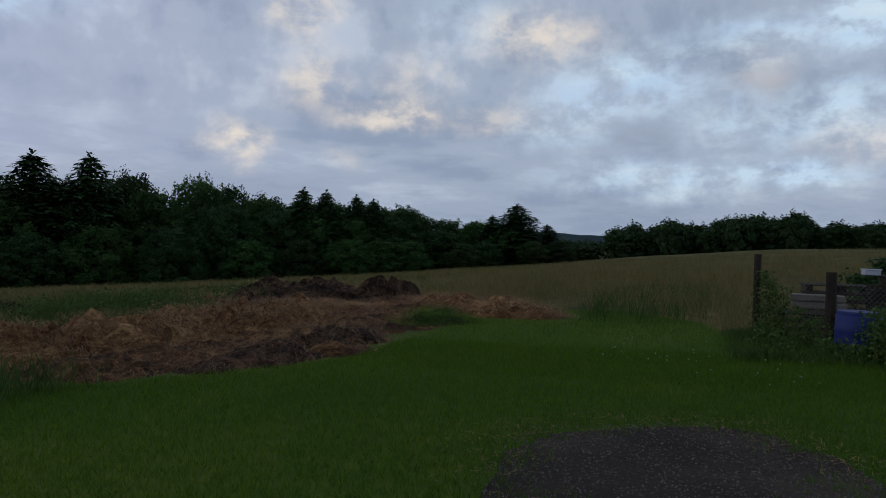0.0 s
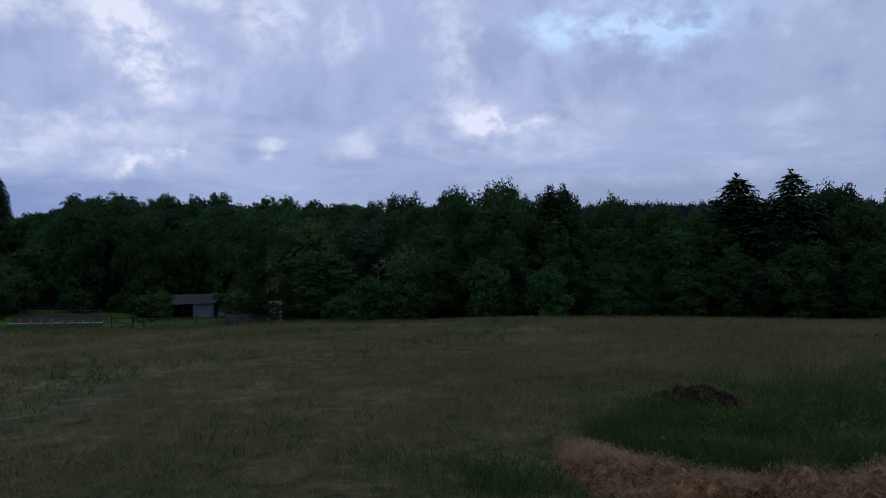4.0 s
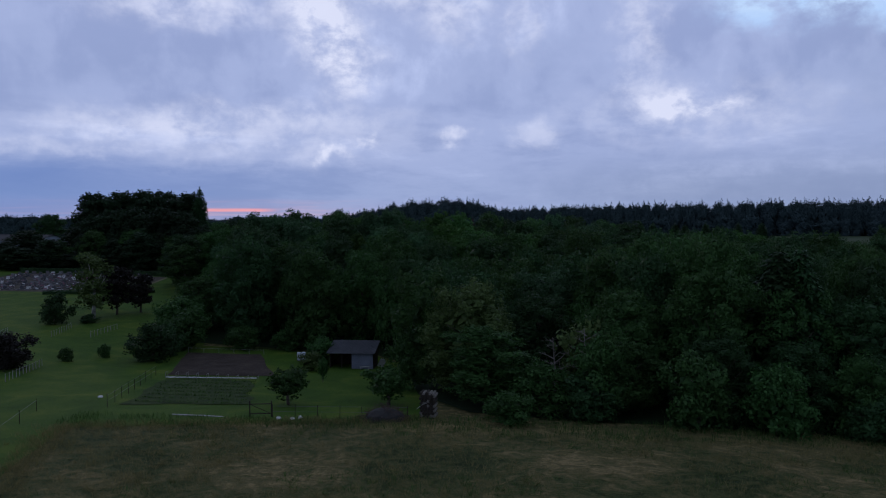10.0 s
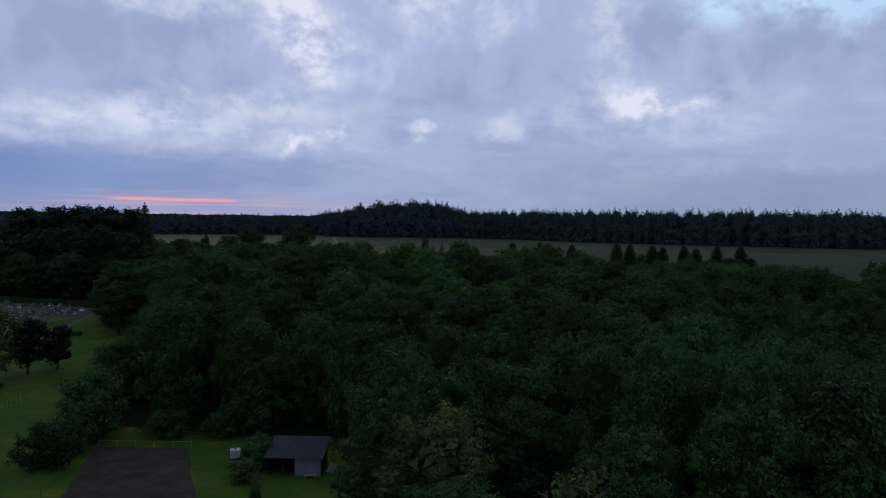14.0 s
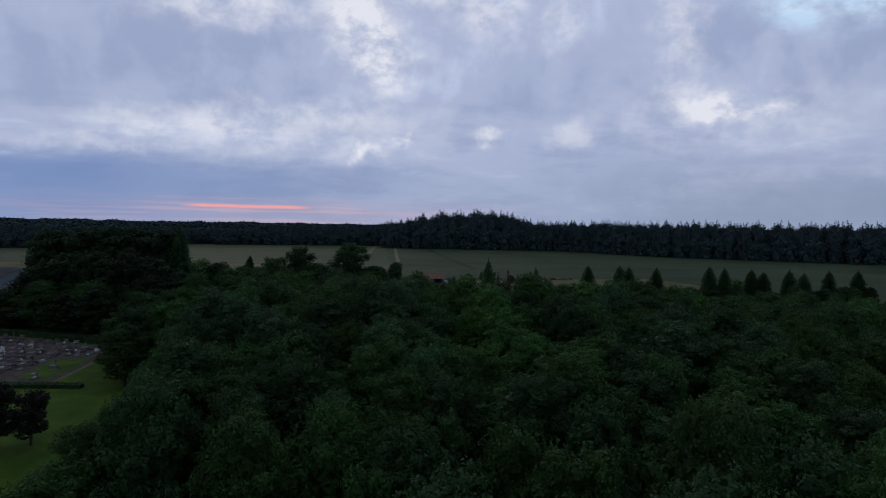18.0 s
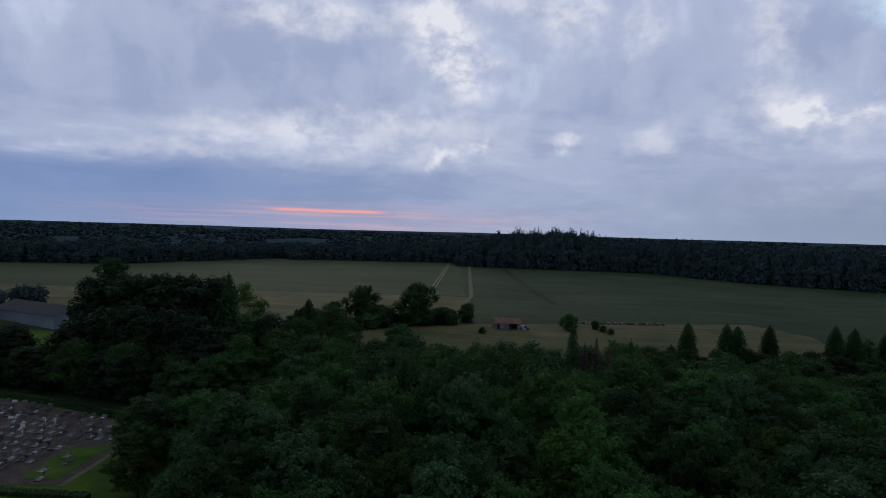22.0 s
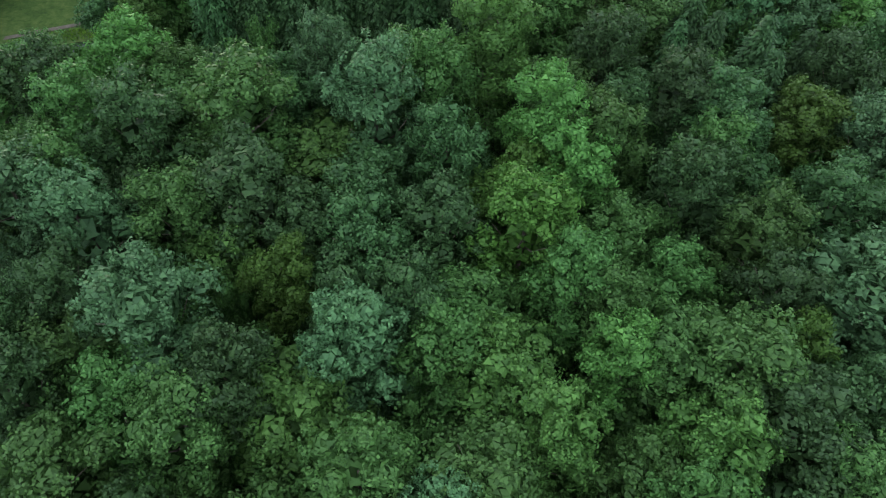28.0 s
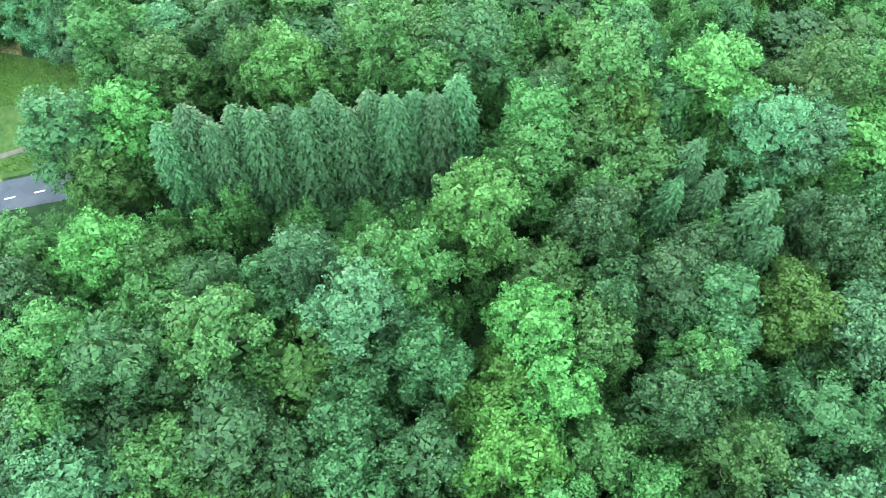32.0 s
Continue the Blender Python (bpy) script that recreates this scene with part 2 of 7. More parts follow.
def surface(name, low, high, scale=1.0, fine=12.0, rough=0.85, metal=0.0, bump=0.4, dist=0.03, spread=(0.35, 0.65), spec=0.3, world_space=False):
    """Two tones mixed at two scales, with relief."""

    def build(k):
        where = world_spot(k) if world_space else spot(k)
        a, b = k.noise(where, scale, 4.0), k.noise(where, scale * fine, 5.0, 0.65)
        both = k.math("ADD", k.math("MULTIPLY", a, 0.55), k.math("MULTIPLY", b, 0.45))
        colour = k.ramp(both, [(spread[0], low), (spread[1], high)])
        return principled(k, colour, rough, metal, b, bump, dist, spec)

    return material(name, build)


def leaf(name, dark, light, glow=0.36):
    """Foliage: a tone for each tree, another for each spray of leaves, part of the light passing through."""

    def build(k):
        geo = k.add("ShaderNodeNewGeometry")
        info = k.add("ShaderNodeObjectInfo")
        patch = k.noise(geo.outputs["Position"], 0.35, 3.0)
        island = geo.outputs["Random Per Island"]
        fine = k.noise(geo.outputs["Position"], 2.2, 3.0)
        f = k.math("ADD", k.math("MULTIPLY", island, 0.8), k.math("ADD", k.math("MULTIPLY", patch, 0.3), k.math("MULTIPLY", fine, 0.35)))
        colour = k.mix(k.math("SUBTRACT", f, 0.13, clamp=True), dark, light)
        hue = k.add("ShaderNodeHueSaturation")
        k.put(hue, 0, k.math("MULTIPLY_ADD", info.outputs["Random"], 0.022, 0.488))
        k.put(hue, 2, k.math("MULTIPLY_ADD", info.outputs["Random"], 0.6, 0.72))
        k.t.links.new(colour, hue.inputs["Color"])
        p = principled(k, hue.outputs[0], 0.6, spec=0.12)
        t = k.add("ShaderNodeBsdfTranslucent", hue.outputs[0])
        return k.add("ShaderNodeMixShader", glow, p, t)

    return material(name, build)


LEAF = {
    "mid": leaf("leaf_mid_green", (0.0149, 0.0375, 0.0091), (0.0448, 0.0970, 0.0242)),
    "dark": leaf("leaf_dark_green", (0.0107, 0.0261, 0.0090), (0.0321, 0.0682, 0.0214)),
    "deep": leaf("leaf_deep_green", (0.0059, 0.0135, 0.0058), (0.0186, 0.0346, 0.0135)),
    "blue": leaf("leaf_grey_green", (0.0189, 0.0461, 0.0190), (0.0524, 0.1114, 0.0437)),
    "yellow": leaf("leaf_yellow_green", (0.0160, 0.0379, 0.0059), (0.0449, 0.0943, 0.0168)),
    "fresh": leaf("leaf_fresh_green", (0.0191, 0.0489, 0.0108), (0.0532, 0.1188, 0.0258)),
    "spruce": leaf("spruce_needles", (0.0066, 0.0205, 0.0062), (0.0240, 0.0560, 0.0170), 0.15),
    "purple": leaf("leaf_purple", (0.0066, 0.0062, 0.0052), (0.0180, 0.0150, 0.0125), 0.2),
    "brown": leaf("dead_needles", (0.0225, 0.0152, 0.0144), (0.0562, 0.0357, 0.0325), 0.15),
    "pale": leaf("leaf_pale_green", (0.0333, 0.0564, 0.0146), (0.0870, 0.1336, 0.0380)),
}
BARK = surface("bark", (0.035, 0.028, 0.022), (0.11, 0.09, 0.07), 1.2, 9.0, 0.95, bump=0.8)
BIRCH_BARK = surface("birch_bark", (0.10, 0.09, 0.08), (0.5, 0.49, 0.46), 1.6, 5.0, 0.85)


def ground_mix(name, tones, scale, fine, bump=0.5, dist=0.08, rough=0.95):
    """Ground cover with broad drifts of colour and a fine grain, at world size."""

    def build(k):
        where = world_spot(k)
        broad = k.noise(where, scale, 5.0, 0.6, 0.6)
        flat = k.add("ShaderNodeMapping", where)
        flat.inputs["Scale"].default_value = (1.0, 1.0, 0.2)
        grain = k.noise(flat.outputs[0], fine, 6.0, 0.7)
        f = k.math("ADD", k.math("MULTIPLY", broad, 0.6), k.math("MULTIPLY", grain, 0.4))
        n = len(tones)
        colour = k.ramp(f, [(0.34 + 0.32 * i / (n - 1), c) for i, c in enumerate(tones)])
        return principled(k, colour, rough, 0.0, grain, bump, dist, 0.1)

    return material(name, build)


def field_mix(name, tones, turn, patch, streak, grain, bump=0.6, dist=0.2):
    """Open land: broad patches, long streaks along the rows and tufts."""

    def build(k):
        where = world_spot(k)
        rows = k.add("ShaderNodeMapping", where)
        rows.inputs["Rotation"].default_value = (0, 0, radians(turn))
        rows.inputs["Scale"].default_value = (0.12, 1.0, 0.2)
        a, b, c = k.noise(where, patch, 4.0, 0.55, 0.5), k.noise(rows.outputs[0], streak, 4.0, 0.6), k.noise(where, grain, 5.0, 0.65)
        f = k.math("ADD", k.math("MULTIPLY", a, 0.4), k.math("ADD", k.math("MULTIPLY", b, 0.32), k.math("MULTIPLY", c, 0.28)))
        n = len(tones)
        colour = k.ramp(f, [(0.38 + 0.24 * i / (n - 1), q) for i, q in enumerate(tones)])
        return principled(k, colour, 0.95, 0.0, c, bump, dist, 0.1)

    return material(name, build)




def meadow(k):
    """Rank grass: drifts of dry and green, lodged clumps and fine stems."""
    where = world_spot(k)
    drift, clump, stem = k.noise(where, 0.11, 3.0, 0.5, 0.4), k.noise(where, 0.75, 4.0, 0.6, 1.2), k.noise(where, 4.0, 4.0, 0.7, 0.6)
    f = k.math("ADD", k.math("MULTIPLY", drift, 0.36), k.math("ADD", k.math("MULTIPLY", clump, 0.42), k.math("MULTIPLY", stem, 0.22)))
    colour = k.ramp(f, [(0.39, (0.0190, 0.0320, 0.0085)), (0.46, (0.0500, 0.0600, 0.0190)), (0.53, (0.1000, 0.0880, 0.0350)), (0.61, (0.2050, 0.1560, 0.0730))])
    return principled(k, colour, 0.95, 0.0, k.math("ADD", clump, k.math("MULTIPLY", stem, 0.5)), 1.0, 0.5, 0.1)


MEADOW = material("meadow_ground", meadow)
LAWN = ground_mix("mown_lawn", [(0.0175, 0.0420, 0.0036), (0.0350, 0.0690, 0.0058), (0.0740, 0.0950, 0.0105)], 0.22, 5.0)
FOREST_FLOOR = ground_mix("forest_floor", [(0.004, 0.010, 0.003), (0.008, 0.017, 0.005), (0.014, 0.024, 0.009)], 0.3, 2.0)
CROP = field_mix("green_crop", [(0.0096, 0.0206, 0.0060), (0.0163, 0.0302, 0.0090), (0.0260, 0.0386, 0.0138), (0.0386, 0.0483, 0.0206)], 8, 0.018, 0.10, 0.45)
CROP_LEFT = field_mix("pale_green_crop", [(0.0185, 0.0309, 0.0099), (0.0272, 0.0395, 0.0130), (0.0371, 0.0469, 0.0173), (0.0525, 0.0593, 0.0259)], 10, 0.014, 0.09, 0.40)
TAN = field_mix("dry_pasture", [(0.0348, 0.0411, 0.0143), (0.0554, 0.0569, 0.0213), (0.0776, 0.0712, 0.0292), (0.1108, 0.0934, 0.0435)], 12, 0.05, 0.22, 0.8)
TRACK = ground_mix("worn_track", [(0.070, 0.072, 0.034), (0.11, 0.10, 0.055)], 0.3, 1.5)
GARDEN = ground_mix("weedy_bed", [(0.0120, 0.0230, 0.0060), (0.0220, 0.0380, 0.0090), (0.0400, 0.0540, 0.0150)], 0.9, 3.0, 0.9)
SOIL = ground_mix("tilled_soil", [(0.0216, 0.0170, 0.0135), (0.0396, 0.0306, 0.0243), (0.0612, 0.0493, 0.0378)], 0.5, 6.0, 0.9, 0.1)
GRAVEL = ground_mix("dark_gravel", [(0.0150, 0.0122, 0.0112), (0.0320, 0.0262, 0.0232), (0.0640, 0.0530, 0.0440)], 0.7, 22.0, 1.0, 0.03)
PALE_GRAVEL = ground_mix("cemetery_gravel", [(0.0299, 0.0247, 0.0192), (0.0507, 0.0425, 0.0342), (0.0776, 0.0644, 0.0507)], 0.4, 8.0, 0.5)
ASPHALT = ground_mix("asphalt", [(0.0225, 0.0230, 0.0270), (0.0310, 0.0315, 0.0364), (0.0425, 0.0425, 0.0468)], 0.5, 14.0, 0.3, 0.01)
PAINT = surface("road_paint", (0.55, 0.55, 0.53), (0.75, 0.75, 0.73), 2.0)


def hay_mix(dark, mid, light):
    """Matted hay: knots and hollows of different age, with fine stalks."""

    def build(k):
        where = world_spot(k)
        knot, stalk, drift = k.noise(where, 2.6, 4.0, 0.65, 1.6), k.noise(where, 16.0, 4.0, 0.7, 0.8), k.noise(where, 0.5, 2.0)
        f = k.math("ADD", k.math("MULTIPLY", knot, 0.42), k.math("ADD", k.math("MULTIPLY", stalk, 0.30), k.math("MULTIPLY", drift, 0.28)))
        colour = k.ramp(f, [(0.40, dark), (0.50, mid), (0.60, light)])
        return principled(k, colour, 0.95, 0.0, k.math("ADD", knot, k.math("MULTIPLY", stalk, 0.4)), 1.0, 0.16, 0.1)

    return build


HAY = material("rotting_hay", hay_mix((0.040, 0.018, 0.008), (0.135, 0.068, 0.028), (0.380, 0.235, 0.110)))
STRAW = surface("straw_strands", (0.1000, 0.0520, 0.0230), (0.3000, 0.1850, 0.0900), 0.8, 10.0, world_space=True)
SPREAD = material("trodden_hay_and_manure", hay_mix((0.012, 0.007, 0.004), (0.068, 0.032, 0.014), (0.220, 0.125, 0.055)))
DUNG = material("dark_manure", hay_mix((0.005, 0.003, 0.002), (0.022, 0.012, 0.008), (0.095, 0.055, 0.034)))


def grass_material(name, dark, light, tip, glow=0.3):
    def build(k):
        geo = k.add("ShaderNodeNewGeometry")
        patch = k.noise(geo.outputs["Position"], 0.28, 4.0, 0.6, 0.5)
        f = k.math("ADD", k.math("MULTIPLY", geo.outputs["Random Per Island"], 0.5), k.math("MULTIPLY", patch, 0.55))
        colour = k.ramp(f, [(0.2, dark), (0.55, light), (0.85, tip)])
        p = principled(k, colour, 0.7, spec=0.15)
        return k.add("ShaderNodeMixShader", glow, p, k.add("ShaderNodeBsdfTranslucent", colour))

    return material(name, build)


GRASS = grass_material("lawn_blades", (0.0330, 0.0820, 0.0070), (0.0620, 0.1350, 0.0115), (0.1150, 0.1800, 0.0180), 0.5)
TALL = grass_material("meadow_stems", (0.0850, 0.0900, 0.0290), (0.1600, 0.1400, 0.0560), (0.2600, 0.2050, 0.0980), 0.45)
WEED = grass_material("weed_leaves", (0.0230, 0.0500, 0.0120), (0.0450, 0.0900, 0.0200), (0.0960, 0.1420, 0.0360))
OLD_WOOD = surface("weathered_wood", (0.0113, 0.0085, 0.0060), (0.0340, 0.0265, 0.0188), 1.5, 14.0, 0.9, bump=0.6)
PALE_WOOD = surface("grey_boards", (0.0784, 0.0686, 0.0588), (0.1666, 0.1519, 0.1323), 1.2, 12.0, 0.9)
WHITE_WOOD = surface("white_stakes", (0.1440, 0.1440, 0.1350), (0.2475, 0.2430, 0.2250), 2.0, 8.0, 0.8)
SHED_WALL = surface("blue_grey_boards", (0.0806, 0.0930, 0.1178), (0.1488, 0.1643, 0.1984), 0.7, 10.0, 0.85)
SHED_ROOF = surface("corrugated_sheet", (0.0216, 0.0238, 0.0288), (0.0389, 0.0418, 0.0490), 0.6, 8.0, 0.6, 0.3)
TILES = surface("red_roof_tiles", (0.1054, 0.0465, 0.0341), (0.2232, 0.1147, 0.0868), 0.6, 8.0, 0.9)
BARN_WALL = surface("patched_barn_wall", (0.0550, 0.0550, 0.0655), (0.1650, 0.1650, 0.1824), 0.6, 5.0, 0.9)
HALL_WALL = surface("hall_sheet_wall", (0.2100, 0.2418, 0.2952), (0.3000, 0.3354, 0.4018), 0.15, 12.0, 0.7)
HALL_ROOF = surface("hall_roof_sheet", (0.0550, 0.0523, 0.0550), (0.0935, 0.0880, 0.0908), 0.2, 10.0, 0.8)
PLASTIC_BLUE = surface("blue_plastic", (0.0045, 0.0135, 0.0930), (0.0090, 0.0240, 0.1302), 2.0, 6.0, 0.6, bump=0.05, spec=0.25)
PLASTIC_WHITE = surface("white_tank_plastic", (0.2940, 0.3220, 0.3780), (0.4200, 0.4480, 0.5040), 1.0, 6.0, 0.5)
SHEETING = surface("crumpled_white_sheeting", (0.1680, 0.1680, 0.1624), (0.3360, 0.3304, 0.3136), 1.5, 6.0, 0.6)
WIRE = surface("galvanised_wire", (0.0630, 0.0630, 0.0630), (0.1170, 0.1170, 0.1125), 4.0, 5.0, 0.5, 0.7)
GRANITE_DARK = surface("dark_granite", (0.018, 0.018, 0.021), (0.055, 0.055, 0.062), 1.0, 20.0, 0.35, bump=0.05, spec=0.5)
GRANITE_GREY = surface("grey_granite", (0.0800, 0.0770, 0.0800), (0.1700, 0.1640, 0.1680), 1.0, 20.0, 0.5, bump=0.1)
GRANITE_RED = surface("reddish_granite", (0.0577, 0.0478, 0.0494), (0.1039, 0.0956, 0.0988), 1.0, 20.0, 0.45, bump=0.1)
STONE_PALE = surface("pale_stone", (0.3000, 0.2920, 0.2840), (0.5200, 0.5050, 0.4900), 1.0, 12.0, 0.8)
FLOWER_WHITE = surface("white_flowers", (0.3600, 0.3600, 0.3450), (0.5600, 0.5500, 0.5350), 4.0)
DAISY = surface("daisy_heads", (0.22, 0.22, 0.17), (0.36, 0.36, 0.30), 4.0)
TWIGS = surface("brush_twigs", (0.030, 0.018, 0.014), (0.075, 0.045, 0.035), 2.0, 8.0)
FLOWER_PINK = surface("pink_flowers", (0.1600, 0.0400, 0.0700), (0.2400, 0.1250, 0.1500), 4.0)
STONES = surface("loose_stones", (0.0220, 0.0185, 0.0165), (0.1300, 0.1120, 0.0980), 6.0, 3.0, world_space=True)


# aerial haze is mixed into these blue-grey leaf tones
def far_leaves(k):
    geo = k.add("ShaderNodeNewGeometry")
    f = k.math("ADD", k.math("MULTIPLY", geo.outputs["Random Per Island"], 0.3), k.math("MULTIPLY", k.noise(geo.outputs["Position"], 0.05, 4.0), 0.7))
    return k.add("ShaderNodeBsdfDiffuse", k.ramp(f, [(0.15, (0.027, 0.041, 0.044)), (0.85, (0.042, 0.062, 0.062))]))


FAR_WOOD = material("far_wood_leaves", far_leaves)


# distance haze put into the base colour of the farthest woods and hills
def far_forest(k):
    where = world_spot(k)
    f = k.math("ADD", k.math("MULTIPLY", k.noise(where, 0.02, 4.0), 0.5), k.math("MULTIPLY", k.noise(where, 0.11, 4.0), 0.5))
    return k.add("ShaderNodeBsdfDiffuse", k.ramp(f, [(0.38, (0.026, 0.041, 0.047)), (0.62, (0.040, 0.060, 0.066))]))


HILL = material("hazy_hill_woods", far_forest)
# near-black: stands in for shade inside things, and colours the tank's cap
DARK = surface("dark_inside", (0.01, 0.01, 0.01), (0.025, 0.024, 0.022), 2.0)

# ---- terrain ----


def smooth(a, b, v):
    t = np.clip((np.asarray(v, float) - a) / (b - a), 0, 1)
    return t * t * (3 - 2 * t)


def curve(v, xs, zs):
    """A smooth line through a few heights."""
    xs, zs = np.array(xs, float), np.array(zs, float)
    h = np.diff(xs)
    d = np.diff(zs) / h
    m = np.r_[d[0], (d[:-1] * h[1:] + d[1:] * h[:-1]) / (h[:-1] + h[1:]), d[-1]]
    v = np.clip(v, xs[0], xs[-1])
    i = np.clip(np.searchsorted(xs, v) - 1, 0, len(h) - 1)
    t = (v - xs[i]) / h[i]
    return (2 * t**3 - 3 * t**2 + 1) * zs[i] + (t**3 - 2 * t**2 + t) * h[i] * m[i] + (3 * t**2 - 2 * t**3) * zs[i + 1] + (t**3 - t**2) * h[i] * m[i + 1]


STATIONS = [-80, -25, 0, 50, 100, 135, 170, 250, 315, 450, 700, 1500]


def ground_z(x, y):
    """The field falls to a wooded valley and rises again to the open crops."""
    x, y = np.asarray(x, float), np.asarray(y, float)
    middle = curve(y, STATIONS, [0.9, 0.6, 0, -3.1, -7.0, -7.2, -5, -1.5, 2.4, 2.8, 2, 2])
    west = curve(y, STATIONS, [0.6, 0.4, 0, -2.4, -4.5, -4.2, -3, 1.5, 3.4, 3, 2, 2])
    w = smooth(-5, -70, x)
    east = 1.6 * smooth(-10, 110, x) * (1 - smooth(-25, 12, y)) - 2.7 * smooth(15, 60, x) * smooth(6, 68, y) * (1 - smooth(110, 170, y)) - 0.5 * smooth(0, 14, x) * smooth(45, 62, y) * (1 - smooth(80, 110, y))
    far = np.hypot(x, y)
    return middle * (1 - w) + west * w + east + 5 * smooth(1500, 4500, far)


def gz(x, y):
    return float(ground_z(x, y))


def mesh_object(name, verts, faces, mat, parent=None, smooth_faces=False):
    me = bpy.data.meshes.new(name)
    me.from_pydata([tuple(v) for v in verts] if not isinstance(verts, np.ndarray) else verts.tolist(), [], faces if isinstance(faces, list) else faces.tolist())
    if mat:
        me.materials.append(mat)
    if smooth_faces:
        me.polygons.foreach_set("use_smooth", [True] * len(me.polygons))
    me.update()
    ob = new(name, me)
    ob.parent = parent
    return ob


def fast_mesh(name, verts, quads, mat):
    """A mesh from arrays of points and of faces with the same number of corners."""
    me = bpy.data.meshes.new(name)
    n = quads.shape[1]
    me.vertices.add(len(verts))
    me.vertices.foreach_set("co", np.ascontiguousarray(verts, dtype=np.float32).ravel())
    me.loops.add(quads.size)
    me.loops.foreach_set("vertex_index", np.ascontiguousarray(quads, dtype=np.int32).ravel())
    me.polygons.add(len(quads))
    me.polygons.foreach_set("loop_start", np.arange(0, quads.size, n, dtype=np.int32))
    me.materials.append(mat)
    me.update(calc_edges=True)
    me.validate()
    return me


def part(name, bm, mat, parent=None, label="", smooth_faces=False):
    """Links a bmesh as one mesh object under a thing or a part."""
    me = bpy.data.meshes.new(name)
    bm.to_mesh(me)
    bm.free()
    me.materials.append(mat)
    if smooth_faces:
        me.polygons.foreach_set("use_smooth", [True] * len(me.polygons))
    ob = new(name, me)
    ob.parent = parent
    if label:
        ob["label"] = label
    return ob


def thing(name, x, y, label, category, z=None, turn=0.0, group="", kind=""):
    ob = new(name)
    ob.matrix_basis = pose(x, y, gz(x, y) if z is None else z, 0, 0, turn)
    return tagged(ob, label, category, group, kind)


def box(bm, x0, y0, z0, x1, y1, z1, bevel=0.0):
    m = Matrix.Translation(((x0 + x1) / 2, (y0 + y1) / 2, (z0 + z1) / 2)) @ Matrix.Diagonal((x1 - x0, y1 - y0, z1 - z0, 1))
    made = bmesh.ops.create_cube(bm, size=1, matrix=m)["verts"]
    if bevel:
        edges = list({e for v in made for e in v.link_edges})
        bmesh.ops.bevel(bm, geom=edges, offset=bevel, segments=1, affect="EDGES")
    return bm


def boxed(*args, bevel=0.0):
    return box(bmesh.new(), *args, bevel=bevel)


def pole(bm, a, b, r0, r1, sides=7):
    """A tapered round bar from a to b."""
    a, b = Vector(a), Vector(b)
    d = b - a
    m = Matrix.Translation((a + b) / 2) @ d.to_track_quat("Z", "Y").to_matrix().to_4x4()
    bmesh.ops.create_cone(bm, cap_ends=True, segments=sides, radius1=r0, radius2=r1, depth=d.length, matrix=m)
    return bm


def build_ground():
    def line(stops):
        out = []
        for a, b, step in stops:
            out += list(np.arange(a, b, step))
        return np.array(out + [stops[-1][1]], float)

    xs = line([(-4600, -1000, 400), (-1000, -300, 70), (-300, -120, 15), (-120, 130, 3.0), (130, 400, 15), (400, 1000, 75), (1000, 4600, 400)])
    ys = line([(-4600, -600, 500), (-600, -60, 45), (-60, 330, 3.0), (330, 560, 10), (560, 1500, 60), (1500, 4600, 310)])
    gx, gy = np.meshgrid(xs, ys)
    verts = np.stack([gx, gy, ground_z(gx, gy)], -1).reshape(-1, 3)
    i = np.arange(len(xs) * len(ys)).reshape(len(ys), len(xs))
    quads = np.stack([i[:-1, :-1], i[:-1, 1:], i[1:, 1:], i[1:, :-1]], -1).reshape(-1, 4)
    me = fast_mesh("ground", verts, quads, MEADOW)
    me.polygons.foreach_set("use_smooth", [True] * len(me.polygons))
    tagged(new("ground", me), "rough meadow ground of dry and green grass", "ground", kind="structure")


def drape(name, outline, step, lift, mat, label, category="ground", wobble=0.0):
    """A sheet that follows the ground inside an outline."""
    pts = []
    for a, b in zip(outline, outline[1:] + outline[:1]):
        length = math.dist(a, b)
        cuts = max(1, int(length / min(max(step, 0.25), 3.0))) if wobble else 1
        for c in range(cuts):
            t = c / cuts
            x, y = a[0] + (b[0] - a[0]) * t, a[1] + (b[1] - a[1]) * t
            if wobble:
                w = noise.noise_vector((x * 0.35, y * 0.35, 3.7))
                f = noise.noise_vector((x * 1.7, y * 1.7, 8.1))
                x, y = x + wobble * (w.x + 0.5 * f.x), y + wobble * (w.y + 0.5 * f.y)
            pts.append((x, y))
    bm = bmesh.new()
    bm.faces.new([bm.verts.new((x, y, 0)) for x, y in pts])
    bm.normal_update()
    xs, ys = [p[0] for p in pts], [p[1] for p in pts]
    for axis, lo, hi in ((0, min(xs), max(xs)), (1, min(ys), max(ys))):
        c = lo + step
        while c < hi:
            co, no = ((c, 0, 0), (1, 0, 0)) if axis == 0 else ((0, c, 0), (0, 1, 0))
            bmesh.ops.bisect_plane(bm, geom=bm.verts[:] + bm.edges[:] + bm.faces[:], plane_co=co, plane_no=no)
            c += step
    z = ground_z([v.co.x for v in bm.verts], [v.co.y for v in bm.verts])
    for v, h in zip(bm.verts, z):
        v.co.z = float(h) + lift
    for f in bm.faces:
        if f.normal.z < 0:
            f.normal_flip()
    ob = part(name, bm, mat, smooth_faces=True)
    return tagged(ob, label, category, kind="structure")


